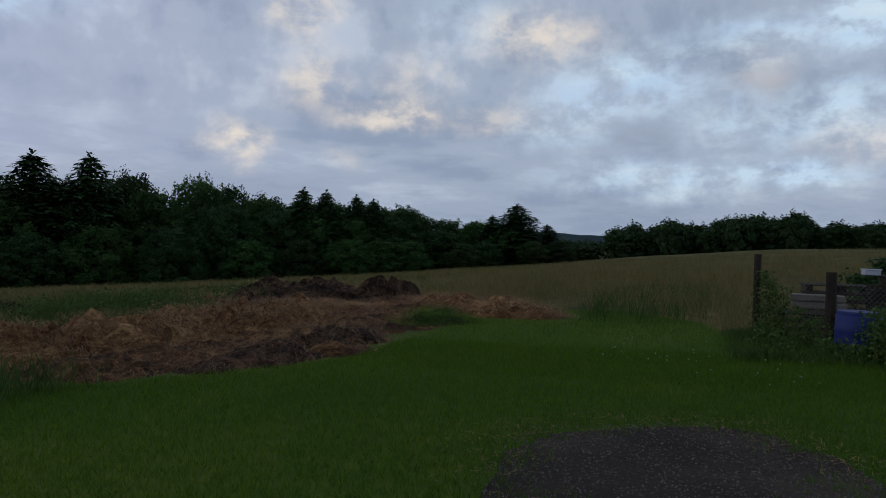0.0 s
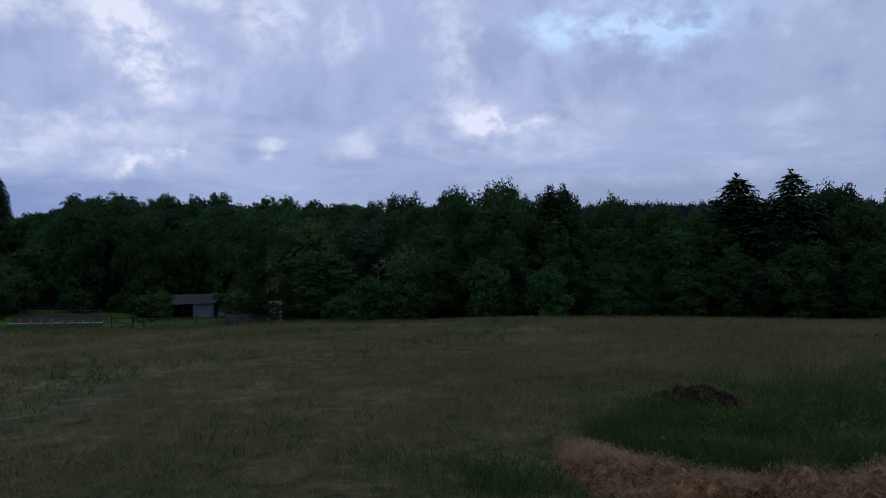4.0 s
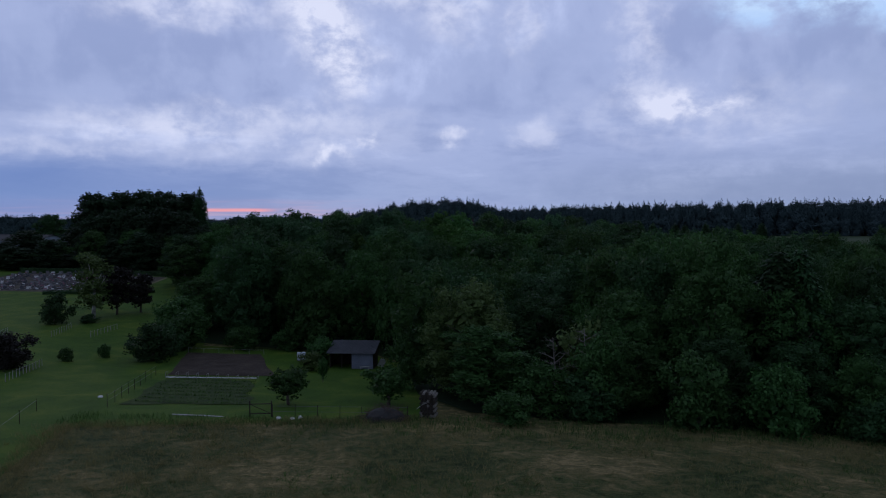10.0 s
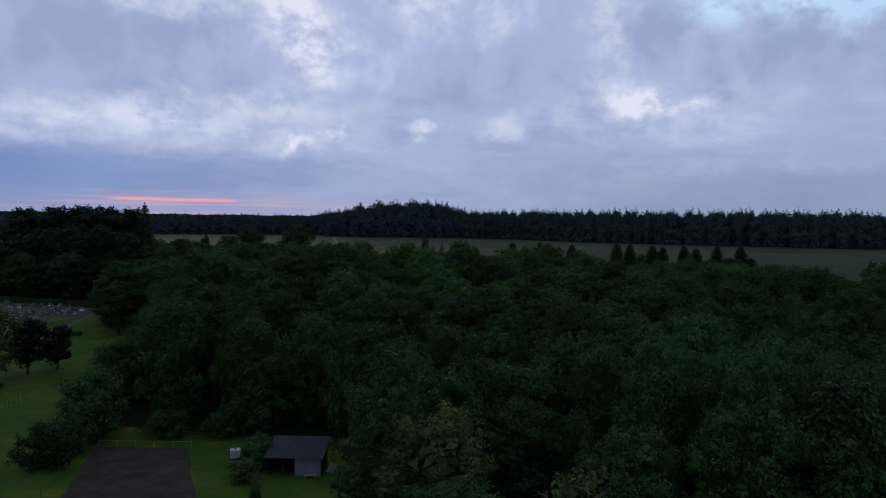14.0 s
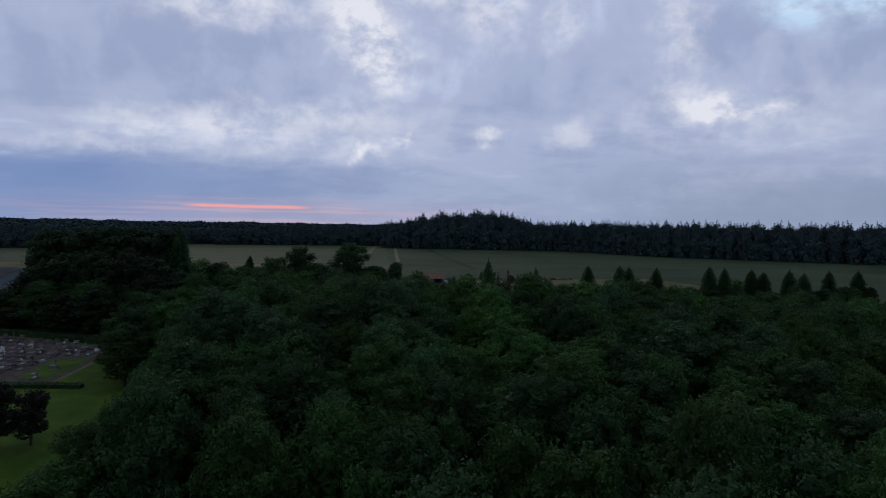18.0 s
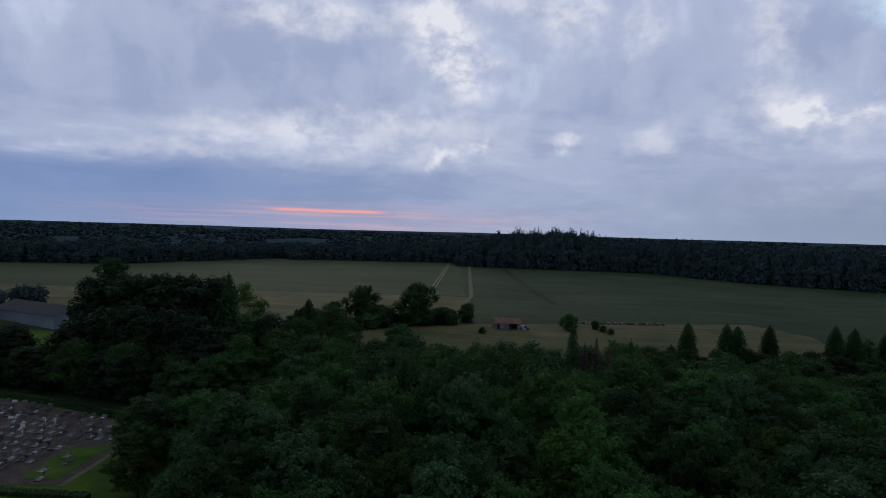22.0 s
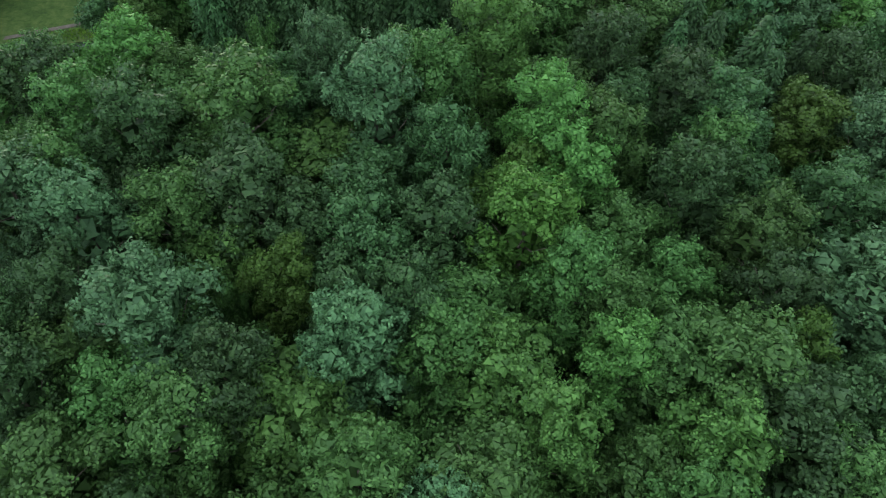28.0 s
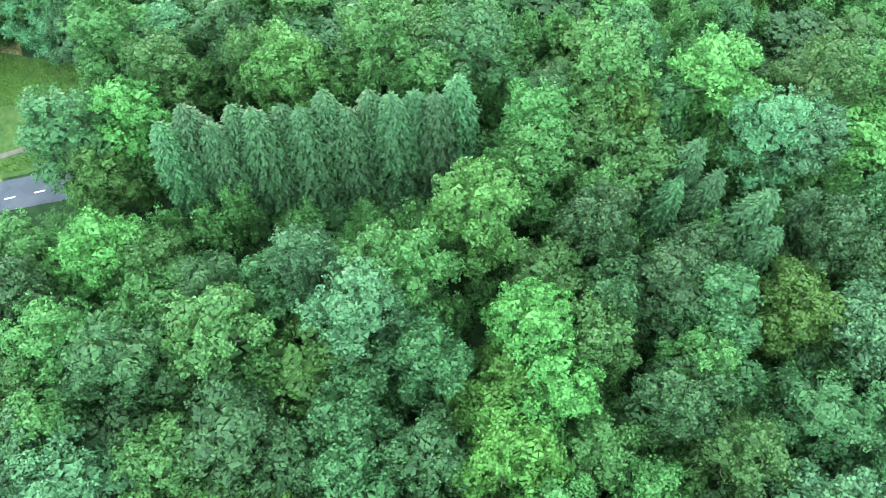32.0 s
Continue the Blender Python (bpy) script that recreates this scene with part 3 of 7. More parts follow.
build_ground()
drape("field_far", [(-420, 262), (-100, 262), (-45, 245), (20, 240), (140, 240), (420, 262), (420, 860), (-420, 860)], 14, 0.06, CROP, "wide green crop field below the far wood", "field")
drape("field_pale", [(-400, 365), (-260, 371.5), (-196, 378), (-114, 404), (-47, 416.5), (-60, 480), (-108, 800), (-400, 800)], 14, 0.16, CROP_LEFT, "pale green crop field with mown swaths", "field")
drape("field_dry", [(-300, 290), (-300, 368), (-196, 377.2), (-114, 403.5), (-46.5, 415.3), (-37, 350), (-48, 318), (-78, 296), (-100, 270), (-200, 270)], 12, 0.22, TAN, "dry tan pasture strip", "field", 1.0)
drape("pasture", [(-62, 246), (-100, 262), (-96, 276), (-78, 293), (-50, 309), (-30, 320), (5, 335), (37, 342), (69, 355), (84, 330), (84, 286), (58, 262), (20, 250), (-20, 246)], 8, 0.20, TAN, "dry tan pasture round the small barn", "field", 1.0)
drape("track_field", [(-47, 419), (-44, 360), (-38, 345), (-36, 345.5), (-42, 361), (-44.8, 420), (-96, 790), (-98.5, 790)], 10, 0.30, TRACK, "worn grassy track between two crop fields", "track", 0.4)
WORN = ground_mix("worn_wheel_rut", [(0.11, 0.11, 0.065), (0.19, 0.18, 0.12)], 0.3, 1.5)
for side in (0.0, 2.0):
    drape("wheel_rut", [(-66.8 - side, 423), (-82.9 - side, 544), (-113.6 - side, 770), (-114.4 - side, 770), (-83.7 - side, 544), (-67.5 - side, 423)], 8, 0.32, WORN, "pale wheel rut through the crop", "track", 0.35)
# a strip of the crop in darker greens, laid along the ground
DARK_CROP = ground_mix("damp_crop", [(0.0055, 0.0120, 0.0036), (0.0100, 0.0190, 0.0058), (0.0160, 0.0250, 0.0085)], 0.1, 0.6)
drape("damp_hollow", [(-55.5, 706), (-32.5, 551), (-21, 482), (-6.5, 399), (-2, 399), (-16.5, 482), (-28, 551), (-51.5, 707)], 8, 0.18, DARK_CROP, "dark damp hollow running through the green crop", "field", 1.2)
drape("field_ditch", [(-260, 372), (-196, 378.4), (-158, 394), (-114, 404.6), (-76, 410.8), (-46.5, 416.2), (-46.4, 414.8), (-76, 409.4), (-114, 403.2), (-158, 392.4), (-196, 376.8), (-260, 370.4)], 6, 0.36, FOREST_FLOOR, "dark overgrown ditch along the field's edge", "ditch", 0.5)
LAWN_EDGE = [(-10, 14), (-20, 33), (-25, 46), (-28.5, 58), (-13, 61.2), (-2, 62.5), (-2, 72), (-5, 97), (-11, 107), (-36, 108), (-42, 125), (-51, 150), (-59, 172), (-66, 200), (-72, 226), (-95, 258), (-150, 262), (-230, 250), (-240, 150), (-120, 60), (-60, 5)]
drape("lawn", LAWN_EDGE, 4, 0.04, LAWN, "mown green lawn of a garden and memorial meadow", "lawn", 0.6)
WOOD_EDGE = [(-38, 110), (-12, 109), (-6, 100), (-3, 76), (2, 66), (14, 64), (27, 62), (40, 61), (52, 58), (62, 47), (75, 37), (90, 22), (130, 30), (170, 120), (170, 244), (60, 262), (20, 250), (-20, 246), (-62, 246), (-70, 232), (-60, 205), (-58, 174), (-50, 150), (-41, 126)]
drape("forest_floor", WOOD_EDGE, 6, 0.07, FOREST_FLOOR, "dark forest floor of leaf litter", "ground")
drape("lawn_yard", [(-3, -1), (2.5, 2.0), (4, 2), (8, 1), (13, 0.5), (14.6, -2), (14.6, -4.6), (12.6, -6.3), (10.6, -6.9), (8.5, -9.5), (4, -14), (-8, -16), (-12, -5)], 2, 0.035, LAWN, "short green lawn beside the gravel yard", "lawn", 0.3)
drape("gravel_yard", [(2.1, -5.5), (3.0, -5.3), (3.6, -5.4), (3.96, -5.9), (4.2, -6.3), (4.37, -6.8), (4.2, -7.3), (3.7, -7.65), (3.2, -7.9), (1, -9.6), (-4, -16), (-14, -13), (-6, -7)], 0.3, 0.05, GRAVEL, "dark gravel yard with grass creeping in", "yard", 0.25)
# near-black sheet: the shade under these trees is put into its colour
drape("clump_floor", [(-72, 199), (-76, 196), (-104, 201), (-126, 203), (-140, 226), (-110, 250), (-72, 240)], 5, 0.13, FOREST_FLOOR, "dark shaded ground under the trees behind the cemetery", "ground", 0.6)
drape("clearing", [(76, 176), (84, 186), (100, 196), (112, 192), (100, 176), (86, 168)], 5, 0.14, TAN, "small dry clearing in the wood", "ground", 1.0)

# ---- trees ----
rng = np.random.default_rng(7)


def turned(n):
    v = rng.normal(size=(n, 3))
    return v / np.linalg.norm(v, axis=1, keepdims=True)


def sprays(points, normals, size, jitter=0.85):
    """Small folded leaf sprays: a four-cornered blade at each point, facing roughly outwards."""
    n = len(points)
    nn = normals + jitter * turned(n)
    nn /= np.linalg.norm(nn, axis=1, keepdims=True)
    a = np.cross(nn, turned(n))
    a /= np.linalg.norm(a, axis=1, keepdims=True) + 1e-9
    b = np.cross(nn, a)
    s = size * rng.uniform(0.65, 1.35, (n, 1))
    droop = np.array([0, 0, -0.25]) * s
    verts = np.stack([points - a * s * 0.7, points + b * s * 0.5, points + a * s * 0.8 + droop, points - b * s * 0.5], 1).reshape(-1, 3)
    return verts, np.arange(4 * n).reshape(n, 4)


def ball_faces(cuts):
    bm = bmesh.new()
    bmesh.ops.create_icosphere(bm, subdivisions=cuts, radius=1.0)
    v = np.array([tuple(q.co) for q in bm.verts])
    f = np.array([[q.index for q in p.verts] + [p.verts[0].index] for p in bm.faces])
    f[:, 3] = f[:, 2]
    bm.free()
    return v, f[:, :3]


BALLS = {1: ball_faces(1), 2: ball_faces(2)}


def crown_mesh(name, mat, lobes, clumps, leaves, size, clump_r, flat=0.8, core=0.68, cuts=2):
    """A crown: lobes carry clumps of foliage, clumps carry leaf sprays; a ragged dark core fills each lobe."""
    ball_v, ball_f = BALLS[cuts]
    cs, rs = np.array([q[:3] for q in lobes]), np.array([q[3] for q in lobes])
    verts, faces, count = [], [], 0
    pts, nrm = [], []
    for c, r in zip(cs, rs):
        d = turned(clumps)
        p = c + d * r * np.array([1, 1, flat])
        keep = np.ones(len(p), bool)
        for c2, r2 in zip(cs, rs):
            if c2 is not c:
                keep &= np.linalg.norm((p - c2) / np.array([1, 1, flat]), axis=1) > 0.72 * r2
        p, d = p[keep], d[keep]
        q = np.repeat(p, leaves, 0)
        e = turned(len(q))
        q = q + e * clump_r * rng.uniform(0.35, 1.15, (len(q), 1))
        pts.append(q)
        nrm.append(0.45 * e + 0.75 * np.repeat(d, leaves, 0) + np.array([0, 0, 0.15]))
    pts, nrm = np.concatenate(pts), np.concatenate(nrm)
    lv, lf = sprays(pts, nrm, size, 0.85)
    me_v, me_f = [lv], [lf]
    base = len(lv)
    for c, r in zip(cs, rs):
        v = ball_v * r * np.array([core, core, 0.95 * core * flat]) * rng.uniform(0.72, 1.1, (len(ball_v), 1)) + c
        tri = v[ball_f]
        tri = tri + rng.normal(size=(len(tri), 1, 3)) * 0.06 * r
        k = np.arange(3 * len(tri)).reshape(-1, 3)
        me_v.append(tri.reshape(-1, 3))
        me_f.append(np.c_[k, k[:, 2]] + base)
        base += 3 * len(tri)
    return np.concatenate(me_v), np.concatenate(me_f)


def foliage(name, verts, faces, mat):
    """Leaf sprays are four-cornered; the core's faces repeat their last corner and become triangles."""
    tri = faces[:, 2] == faces[:, 3]
    me = bpy.data.meshes.new(name)
    sizes = np.where(tri, 3, 4)
    loops = np.concatenate([faces[~tri].ravel(), faces[tri][:, :3].ravel()])
    order = np.concatenate([sizes[~tri], sizes[tri]])
    me.vertices.add(len(verts))
    me.vertices.foreach_set("co", np.ascontiguousarray(verts, dtype=np.float32).ravel())
    me.loops.add(len(loops))
    me.loops.foreach_set("vertex_index", loops.astype(np.int32))
    me.polygons.add(len(order))
    me.polygons.foreach_set("loop_start", np.r_[0, np.cumsum(order)[:-1]].astype(np.int32))
    me.materials.append(mat)
    me.update(calc_edges=True)
    return me


def trunk_mesh(height, r, spread, limbs, reach, mat):
    bm = bmesh.new()
    bend = rng.uniform(-0.3, 0.3, 2)
    mid = (bend[0], bend[1], height * 0.5)
    pole(bm, (0, 0, -0.4), mid, r * 1.25, r * 0.8, 8)
    pole(bm, mid, (0, 0, height), r * 0.8, r * 0.3, 7)
    for i in range(limbs):
        a = 6.283 * i / limbs + rng.uniform(-0.4, 0.4)
        h = height * rng.uniform(0.35, 0.8)
        tip = (math.cos(a) * spread, math.sin(a) * spread, h + reach * rng.uniform(0.5, 1.0))
        knee = (tip[0] * 0.5, tip[1] * 0.5, h + reach * 0.25)
        pole(bm, (0, 0, h), knee, r * 0.4, r * 0.25, 5)
        pole(bm, knee, tip, r * 0.25, r * 0.08, 5)
    me = bpy.data.meshes.new("trunk")
    bm.to_mesh(me)
    bm.free()
    me.materials.append(mat)
    me.polygons.foreach_set("use_smooth", [True] * len(me.polygons))
    return me


def broadleaf(height, radius, low, count, calm=False):
    """Lobes spread over an egg-shaped crown from the height low up to the top."""
    lobes = []
    for i in range(count):
        t = (i + rng.uniform(0.1, 0.9)) / count
        wide = radius * math.sin(math.pi * (0.16 + 0.76 * t)) ** 0.55
        a = 2.4 * i + rng.uniform(-0.7, 0.7)
        r = radius * (rng.uniform(0.3, 0.44) if calm else rng.uniform(0.22, 0.40))
        reach = max(0.0, wide - r * 0.7) * (rng.uniform(0.75, 1.06) if calm else rng.uniform(0.62, 1.22))
        lobes.append((math.cos(a) * reach, math.sin(a) * reach, low + r * 0.5 + (height - low - r * 1.3) * t + rng.uniform(-0.06, 0.06) * height * (t < 0.85), r))
    for t in (0.15, 0.38, 0.6, 0.78):
        lobes.append((0, 0, low + (height - low) * t, radius * (0.68 if t < 0.7 else 0.45)))
    return lobes


def spruce_mesh(height, radius, whorls, arms, mat_name, full=False):
    """Whorls of drooping boughs: each a line of narrow needle sprays with hanging side twigs."""
    pts, way = [], []
    for i in range(whorls):
        t = i / (whorls - 1)
        z = height * (0.07 + 0.9 * t)
        reach = radius * (1 - t) ** (0.5 if full else 0.6) * rng.uniform(0.85, 1.12) + 0.14
        k = max(4, int(arms * (1 - 0.5 * t)))
        turn = rng.uniform(0, 6.28)
        for j in range(k):
            a = turn + 6.283 * j / k + rng.uniform(-0.22, 0.22)
            out = np.array([math.cos(a), math.sin(a), 0])
            side = np.array([-out[1], out[0], 0])
            ln = reach * rng.uniform(0.75, 1.15)
            for s in np.linspace(0.2, 1.0, max(3, int(ln / 0.2))):
                p = out * ln * s + np.array([0, 0, z - 0.5 * ln * s**1.6 + 0.14 * ln * max(0.0, s - 0.75)])
                for w in (-1, 0, 1):
                    pts.append(p + rng.normal(size=3) * 0.05)
                    way.append(out * (0.9 if w == 0 else 0.55) + side * w * 0.75 + np.array([0, 0, -0.25 if w == 0 else -0.55]) + rng.normal(size=3) * 0.12)
    tip = np.array([0, 0, height * 0.93])
    for n in range(10):
        pts.append(tip + np.array([0, 0, height * 0.008 * n]))
        way.append(np.array([math.cos(2.4 * n) * 0.5, math.sin(2.4 * n) * 0.5, 0.9]))
    pts, way = np.array(pts), np.array(way)
    way /= np.linalg.norm(way, axis=1, keepdims=True)
    flat = np.cross(way, np.array([0, 0, 1.0]) + 0.5 * turned(len(way)))
    flat /= np.linalg.norm(flat, axis=1, keepdims=True) + 1e-9
    ln = rng.uniform(0.3, 0.62, (len(pts), 1))
    lv = np.stack([pts - flat * 0.03, pts + way * ln * 0.55 - flat * 0.105, pts + way * ln + np.array([0, 0, -0.06]), pts + way * ln * 0.55 + flat * 0.105], 1).reshape(-1, 3)
    lf = np.arange(len(lv)).reshape(-1, 4)
    base = len(lv)
    ring = 9
    core = []
    for i in range(6):
        t = i / 5
        for j in range(ring):
            a = 6.283 * j / ring
            r = radius * (1 - t) ** 0.9 * (0.55 if (i + j) % 2 else 0.4) + 0.03
            core.append((math.cos(a) * r, math.sin(a) * r, height * (0.06 + 0.84 * t)))
    fs = [[i * ring + j, i * ring + (j + 1) % ring, (i + 1) * ring + (j + 1) % ring, (i + 1) * ring + j] for i in range(5) for j in range(ring)]
    return np.concatenate([lv, np.array(core)]), np.concatenate([lf, np.array(fs) + base])


TREE_LABEL = {
    "mid": "broad leafy tree with a mid green crown",
    "dark": "dense leafy tree with a dark green crown",
    "deep": "dense old tree with a very dark green crown",
    "blue": "broad leafy tree with a grey-green crown",
    "yellow": "leafy tree with a yellowish green crown",
    "fresh": "leafy tree with a fresh bright green crown",
}
PROTO = {}
CROWN = {}


def prototype(key, name, label, category, crown, trunk, mat):
    base = new(name)
    tagged(base, label, category, group="trees of the wood")
    v, f = CROWN[key] = crown
    c = new("crown", foliage("crown", v, f, mat))
    c.parent = base
    t = new("trunk", trunk)
    t.parent = base
    PROTO[key] = base
    return base


def make_broadleaf(key, tone, height, radius, low, count, clumps, leaves, size, clump_r, label=None, name="broadleaf_tree", limbs=6, bark=None, core=0.68):
    crown = crown_mesh(key, None, broadleaf(height, radius, low, count, core > 0.7), clumps, leaves, size, clump_r, core=core, cuts=2)
    trunk = trunk_mesh(height * 0.78, height * 0.014 + 0.06, radius * 0.6, limbs, height * 0.22, bark or BARK)
    return prototype(key, name, label or TREE_LABEL[tone], "tree", crown, trunk, LEAF[tone])


KINDS = []
SIZE = {}
for tone, shapes in (("mid", ((17, 4.5), (16, 4.1))), ("dark", ((17, 4.6), (15, 4.0))), ("blue", ((18, 4.7), (16, 4.2))), ("yellow", ((16, 3.8),)), ("fresh", ((17, 4.1),))):
    for j, (h, r) in enumerate(shapes):
        key = f"{tone}{j}"
        make_broadleaf(key, tone, h, r, 2.6, 30, 20, 22, 0.178, 0.40, core=0.62)
        make_broadleaf(key + "_far", tone, h * 0.76, r * 1.08, 0.3, 30, 21, 18, 0.165, 0.42, core=0.6)
        SIZE[key], SIZE[key + "_far"] = (h, r), (float(CROWN[key + "_far"][0][:, 2].max()), r * 1.08)
        KINDS.append(key)
make_broadleaf("deep0", "deep", 18, 5.4, 0.4, 34, 18, 14, 0.27, 0.5, core=0.8)
make_broadleaf("deep1", "deep", 16, 4.6, 0.3, 30, 18, 14, 0.25, 0.48, core=0.8)
SIZE |= {"deep0": (18, 5.4), "deep1": (16, 4.6)}
make_broadleaf("bush", "mid", 4.0, 2.2, 0.2, 10, 16, 16, 0.15, 0.36, "rounded leafy bush with dense green foliage", "bush", 4)
make_broadleaf("darkbush", "dark", 4.0, 2.2, 0.2, 10, 16, 16, 0.15, 0.36, "rounded dark green bush", "bush", 4)
make_broadleaf("palebush", "pale", 4.0, 1.9, 0.6, 8, 9, 12, 0.2, 0.42, "pale green bushy young tree", "bush", 4)
make_broadleaf("purplebush", "purple", 4.0, 2.2, 0.3, 10, 16, 16, 0.15, 0.36, "purple-leaved ornamental garden bush", "bush", 4)
make_broadleaf("purpletree", "purple", 8.5, 2.9, 1.6, 12, 12, 14, 0.28, 0.5, "dark purple-leaved ornamental tree", "ornamental_tree", 5)
make_broadleaf("birch", "pale", 10, 2.4, 1.5, 13, 10, 12, 0.24, 0.5, "slender pale birch with hanging foliage", "birch_tree", 6, BIRCH_BARK)
make_broadleaf("fruit", "mid", 3.6, 1.7, 1.3, 8, 9, 12, 0.18, 0.34, "small apple tree with a spreading crown", "fruit_tree", 5)
make_broadleaf("oak", "dark", 13, 5.6, 1.8, 22, 22, 16, 0.26, 0.55, "solitary broad oak with a dark rounded crown", "oak_tree", 7)
for key, h, r, arms, tone, label in (("spruce2", 15, 2.9, 17, "spruce", "planted spruce with long drooping boughs in a close row"), ("spruce0", 15, 2.9, 16, "spruce", "tall dark green spruce with drooping boughs"), ("spruce1", 13, 2.4, 14, "spruce", "narrow dark green spruce"), ("deadspruce", 20, 2.2, 9, "brown", "dying spruce with bare brown needles")):
    trunk = trunk_mesh(h * 0.97, h * 0.012 + 0.05, 0.3, 3, 0.2, BARK)
    prototype(key, "spruce_tree" if key != "deadspruce" else "dying_spruce", label, "tree", spruce_mesh(h, r, 36, arms, tone, key == "spruce2"), trunk, LEAF[tone])

SIZE |= {"spruce0": (15, 2.9), "spruce1": (13, 2.4), "spruce2": (15, 2.9), "deadspruce": (20, 2.2), "bush": (4, 2.2), "darkbush": (4, 2.2), "palebush": (4, 1.9), "purplebush": (4, 2.2), "purpletree": (8.5, 2.9), "birch": (10, 2.4), "fruit": (3.6, 1.7), "oak": (13, 5.6)}
USED = set()
STANDS = []


def plant(key, x, y, height, radius=None, group="", label=""):
    """A tree of that kind, height and crown radius on the ground."""
    h0, r0 = SIZE[key]
    sz = height / h0
    sx = (radius / r0) if radius else sz
    m = Matrix.Translation((x, y, gz(x, y) - 0.05)) @ Matrix.Rotation(rng.uniform(0, 6.28), 4, "Z") @ Matrix.Diagonal((sx, sx * rng.uniform(0.92, 1.08), sz, 1))
    if key in USED:
        ob = copy_thing(PROTO[key], Matrix.Identity(4))
        ob.matrix_basis = m
    else:
        USED.add(key)
        ob = PROTO[key]
        ob.matrix_basis = m
    ob.rotation_mode = "XYZ"
    if group:
        ob["group"] = group
    if label:
        ob["label"] = label
    STANDS.append((x, y, radius or r0 * sz))
    return ob


def crest(key, x, y, top, radius=None, group=""):
    """A tree whose tip reaches the given level."""
    return plant(key, x, y, top - gz(x, y), radius, group)


def inside(p, outline):
    x, y = p
    hit = False
    for (x0, y0), (x1, y1) in zip(outline, outline[1:] + outline[:1]):
        if (y0 > y) != (y1 > y) and x < (x1 - x0) * (y - y0) / (y1 - y0) + x0:
            hit = not hit
    return hit


# trees of the wood that stand out by their crowns
for key, x, y, h, r in (
    ("fresh0", -3, 183, 20, 4.8), ("blue0", -14.5, 171.5, 21, 5.2), ("blue1", -20, 176.5, 20, 3.6), ("fresh0", 2, 171, 20, 4.2), ("yellow0", 0, 159.5, 18, 4.8),
    ("mid0", -9, 176.5, 18, 4.4), ("blue0", 27, 193, 19, 4.6), ("yellow0", 28.5, 174.5, 16, 5.0), ("mid0", 11, 200, 19, 5.6), ("mid1", -27, 169, 20, 5.6),
    ("dark0", -35, 166, 20, 5.2), ("dark0", -25, 160, 19, 5.8), ("dark1", -14, 157, 17, 4.6), ("fresh0", -24.5, 199, 18, 4.4),
    ("mid0", -15, 204, 18, 5.2), ("dark0", -4, 203, 18, 5.0), ) + (("mid0", 34, 200, 18, 5.0), ("dark1", 8.5, 182, 18, 4.4), ("dark0", 15.5, 176, 18, 5.0),
    ("dark1", 15.5, 165, 18, 4.4), ("dark0", 28.5, 164, 17, 5.0), ("mid1", 8, 160.5, 14, 4.2), ("mid0", -42, 168, 18, 4.6), ("mid1", -41, 160, 18, 4.2),
    ("fresh0", -40, 177, 17, 4.2), ("mid1", -36, 177, 14, 4.0), ("mid1", 8, 170.5, 17, 4.6), ("dark1", 10, 175, 16, 4.2), ("dark1", -7.5, 168, 17, 4.4), ("dark0", -7.5, 159, 17, 4.6), ("mid0", 21, 160, 17, 4.8),
    ("blue0", -38, 156, 19, 4.8), ("blue0", -30, 148, 19, 6.0), ) + (("blue1", -13.5, 147, 18, 4.8), ("mid0", -12, 136.5, 18, 5.0), ("mid1", -25.5, 140, 17, 4.6),
    ("fresh0", 1.5, 141, 17, 4.4), ("fresh0", 14, 141, 17, 4.4), ("yellow0", 21.5, 150, 15, 3.8), ("mid1", 7.2, 152, 16, 3.6), ("yellow0", -20.5, 153, 16, 3.4),
    ("mid0_far", 19, 107, 19, 4.8), ("mid0_far", 32, 100, 19, 5.0), ("dark0_far", 40, 90, 17.5, 4.8), ("blue1", -43, 157, 19, 5.2),
    ("dark0_far", -33, 122, 16, 5.4), ("dark0_far", -24, 118, 15.5, 5.0), ("mid0_far", -14, 116, 15.5, 5.0), ("dark0_far", -6, 112, 15, 4.6), ("dark0_far", 10, 84, 11, 4.6),
):
    plant(key, x, y, h, r)
for i in range(14):
    plant("spruce2", -35 + 2.25 * i, 189.0 + 0.43 * i + (0.7 if i % 2 else -0.5), 17.0 + 1.0 * math.sin(i * 2.1), 3.3, "row of planted spruces")
for x, y, h in ((19, 190, 16), (25, 184, 17), (21, 187, 15), (17, 186.5, 14), (26, 181, 15), (31, 186, 14)):
    plant("spruce1", x, y, h)
for x, y, h in ((4, 224, 16), (6.5, 226.5, 16.8), (9, 225, 15.5)):
    plant("deadspruce", x, y, h)
plant("spruce0", 13, 219, 18, 2.8)
plant("spruce1", 1.5, 226, 19, 2.6)
for x, y, h in ((2, 218, 12), (6, 219.5, 12.5), (10, 219, 12)):
    plant("dark1_far", x, y, h, 3.8)

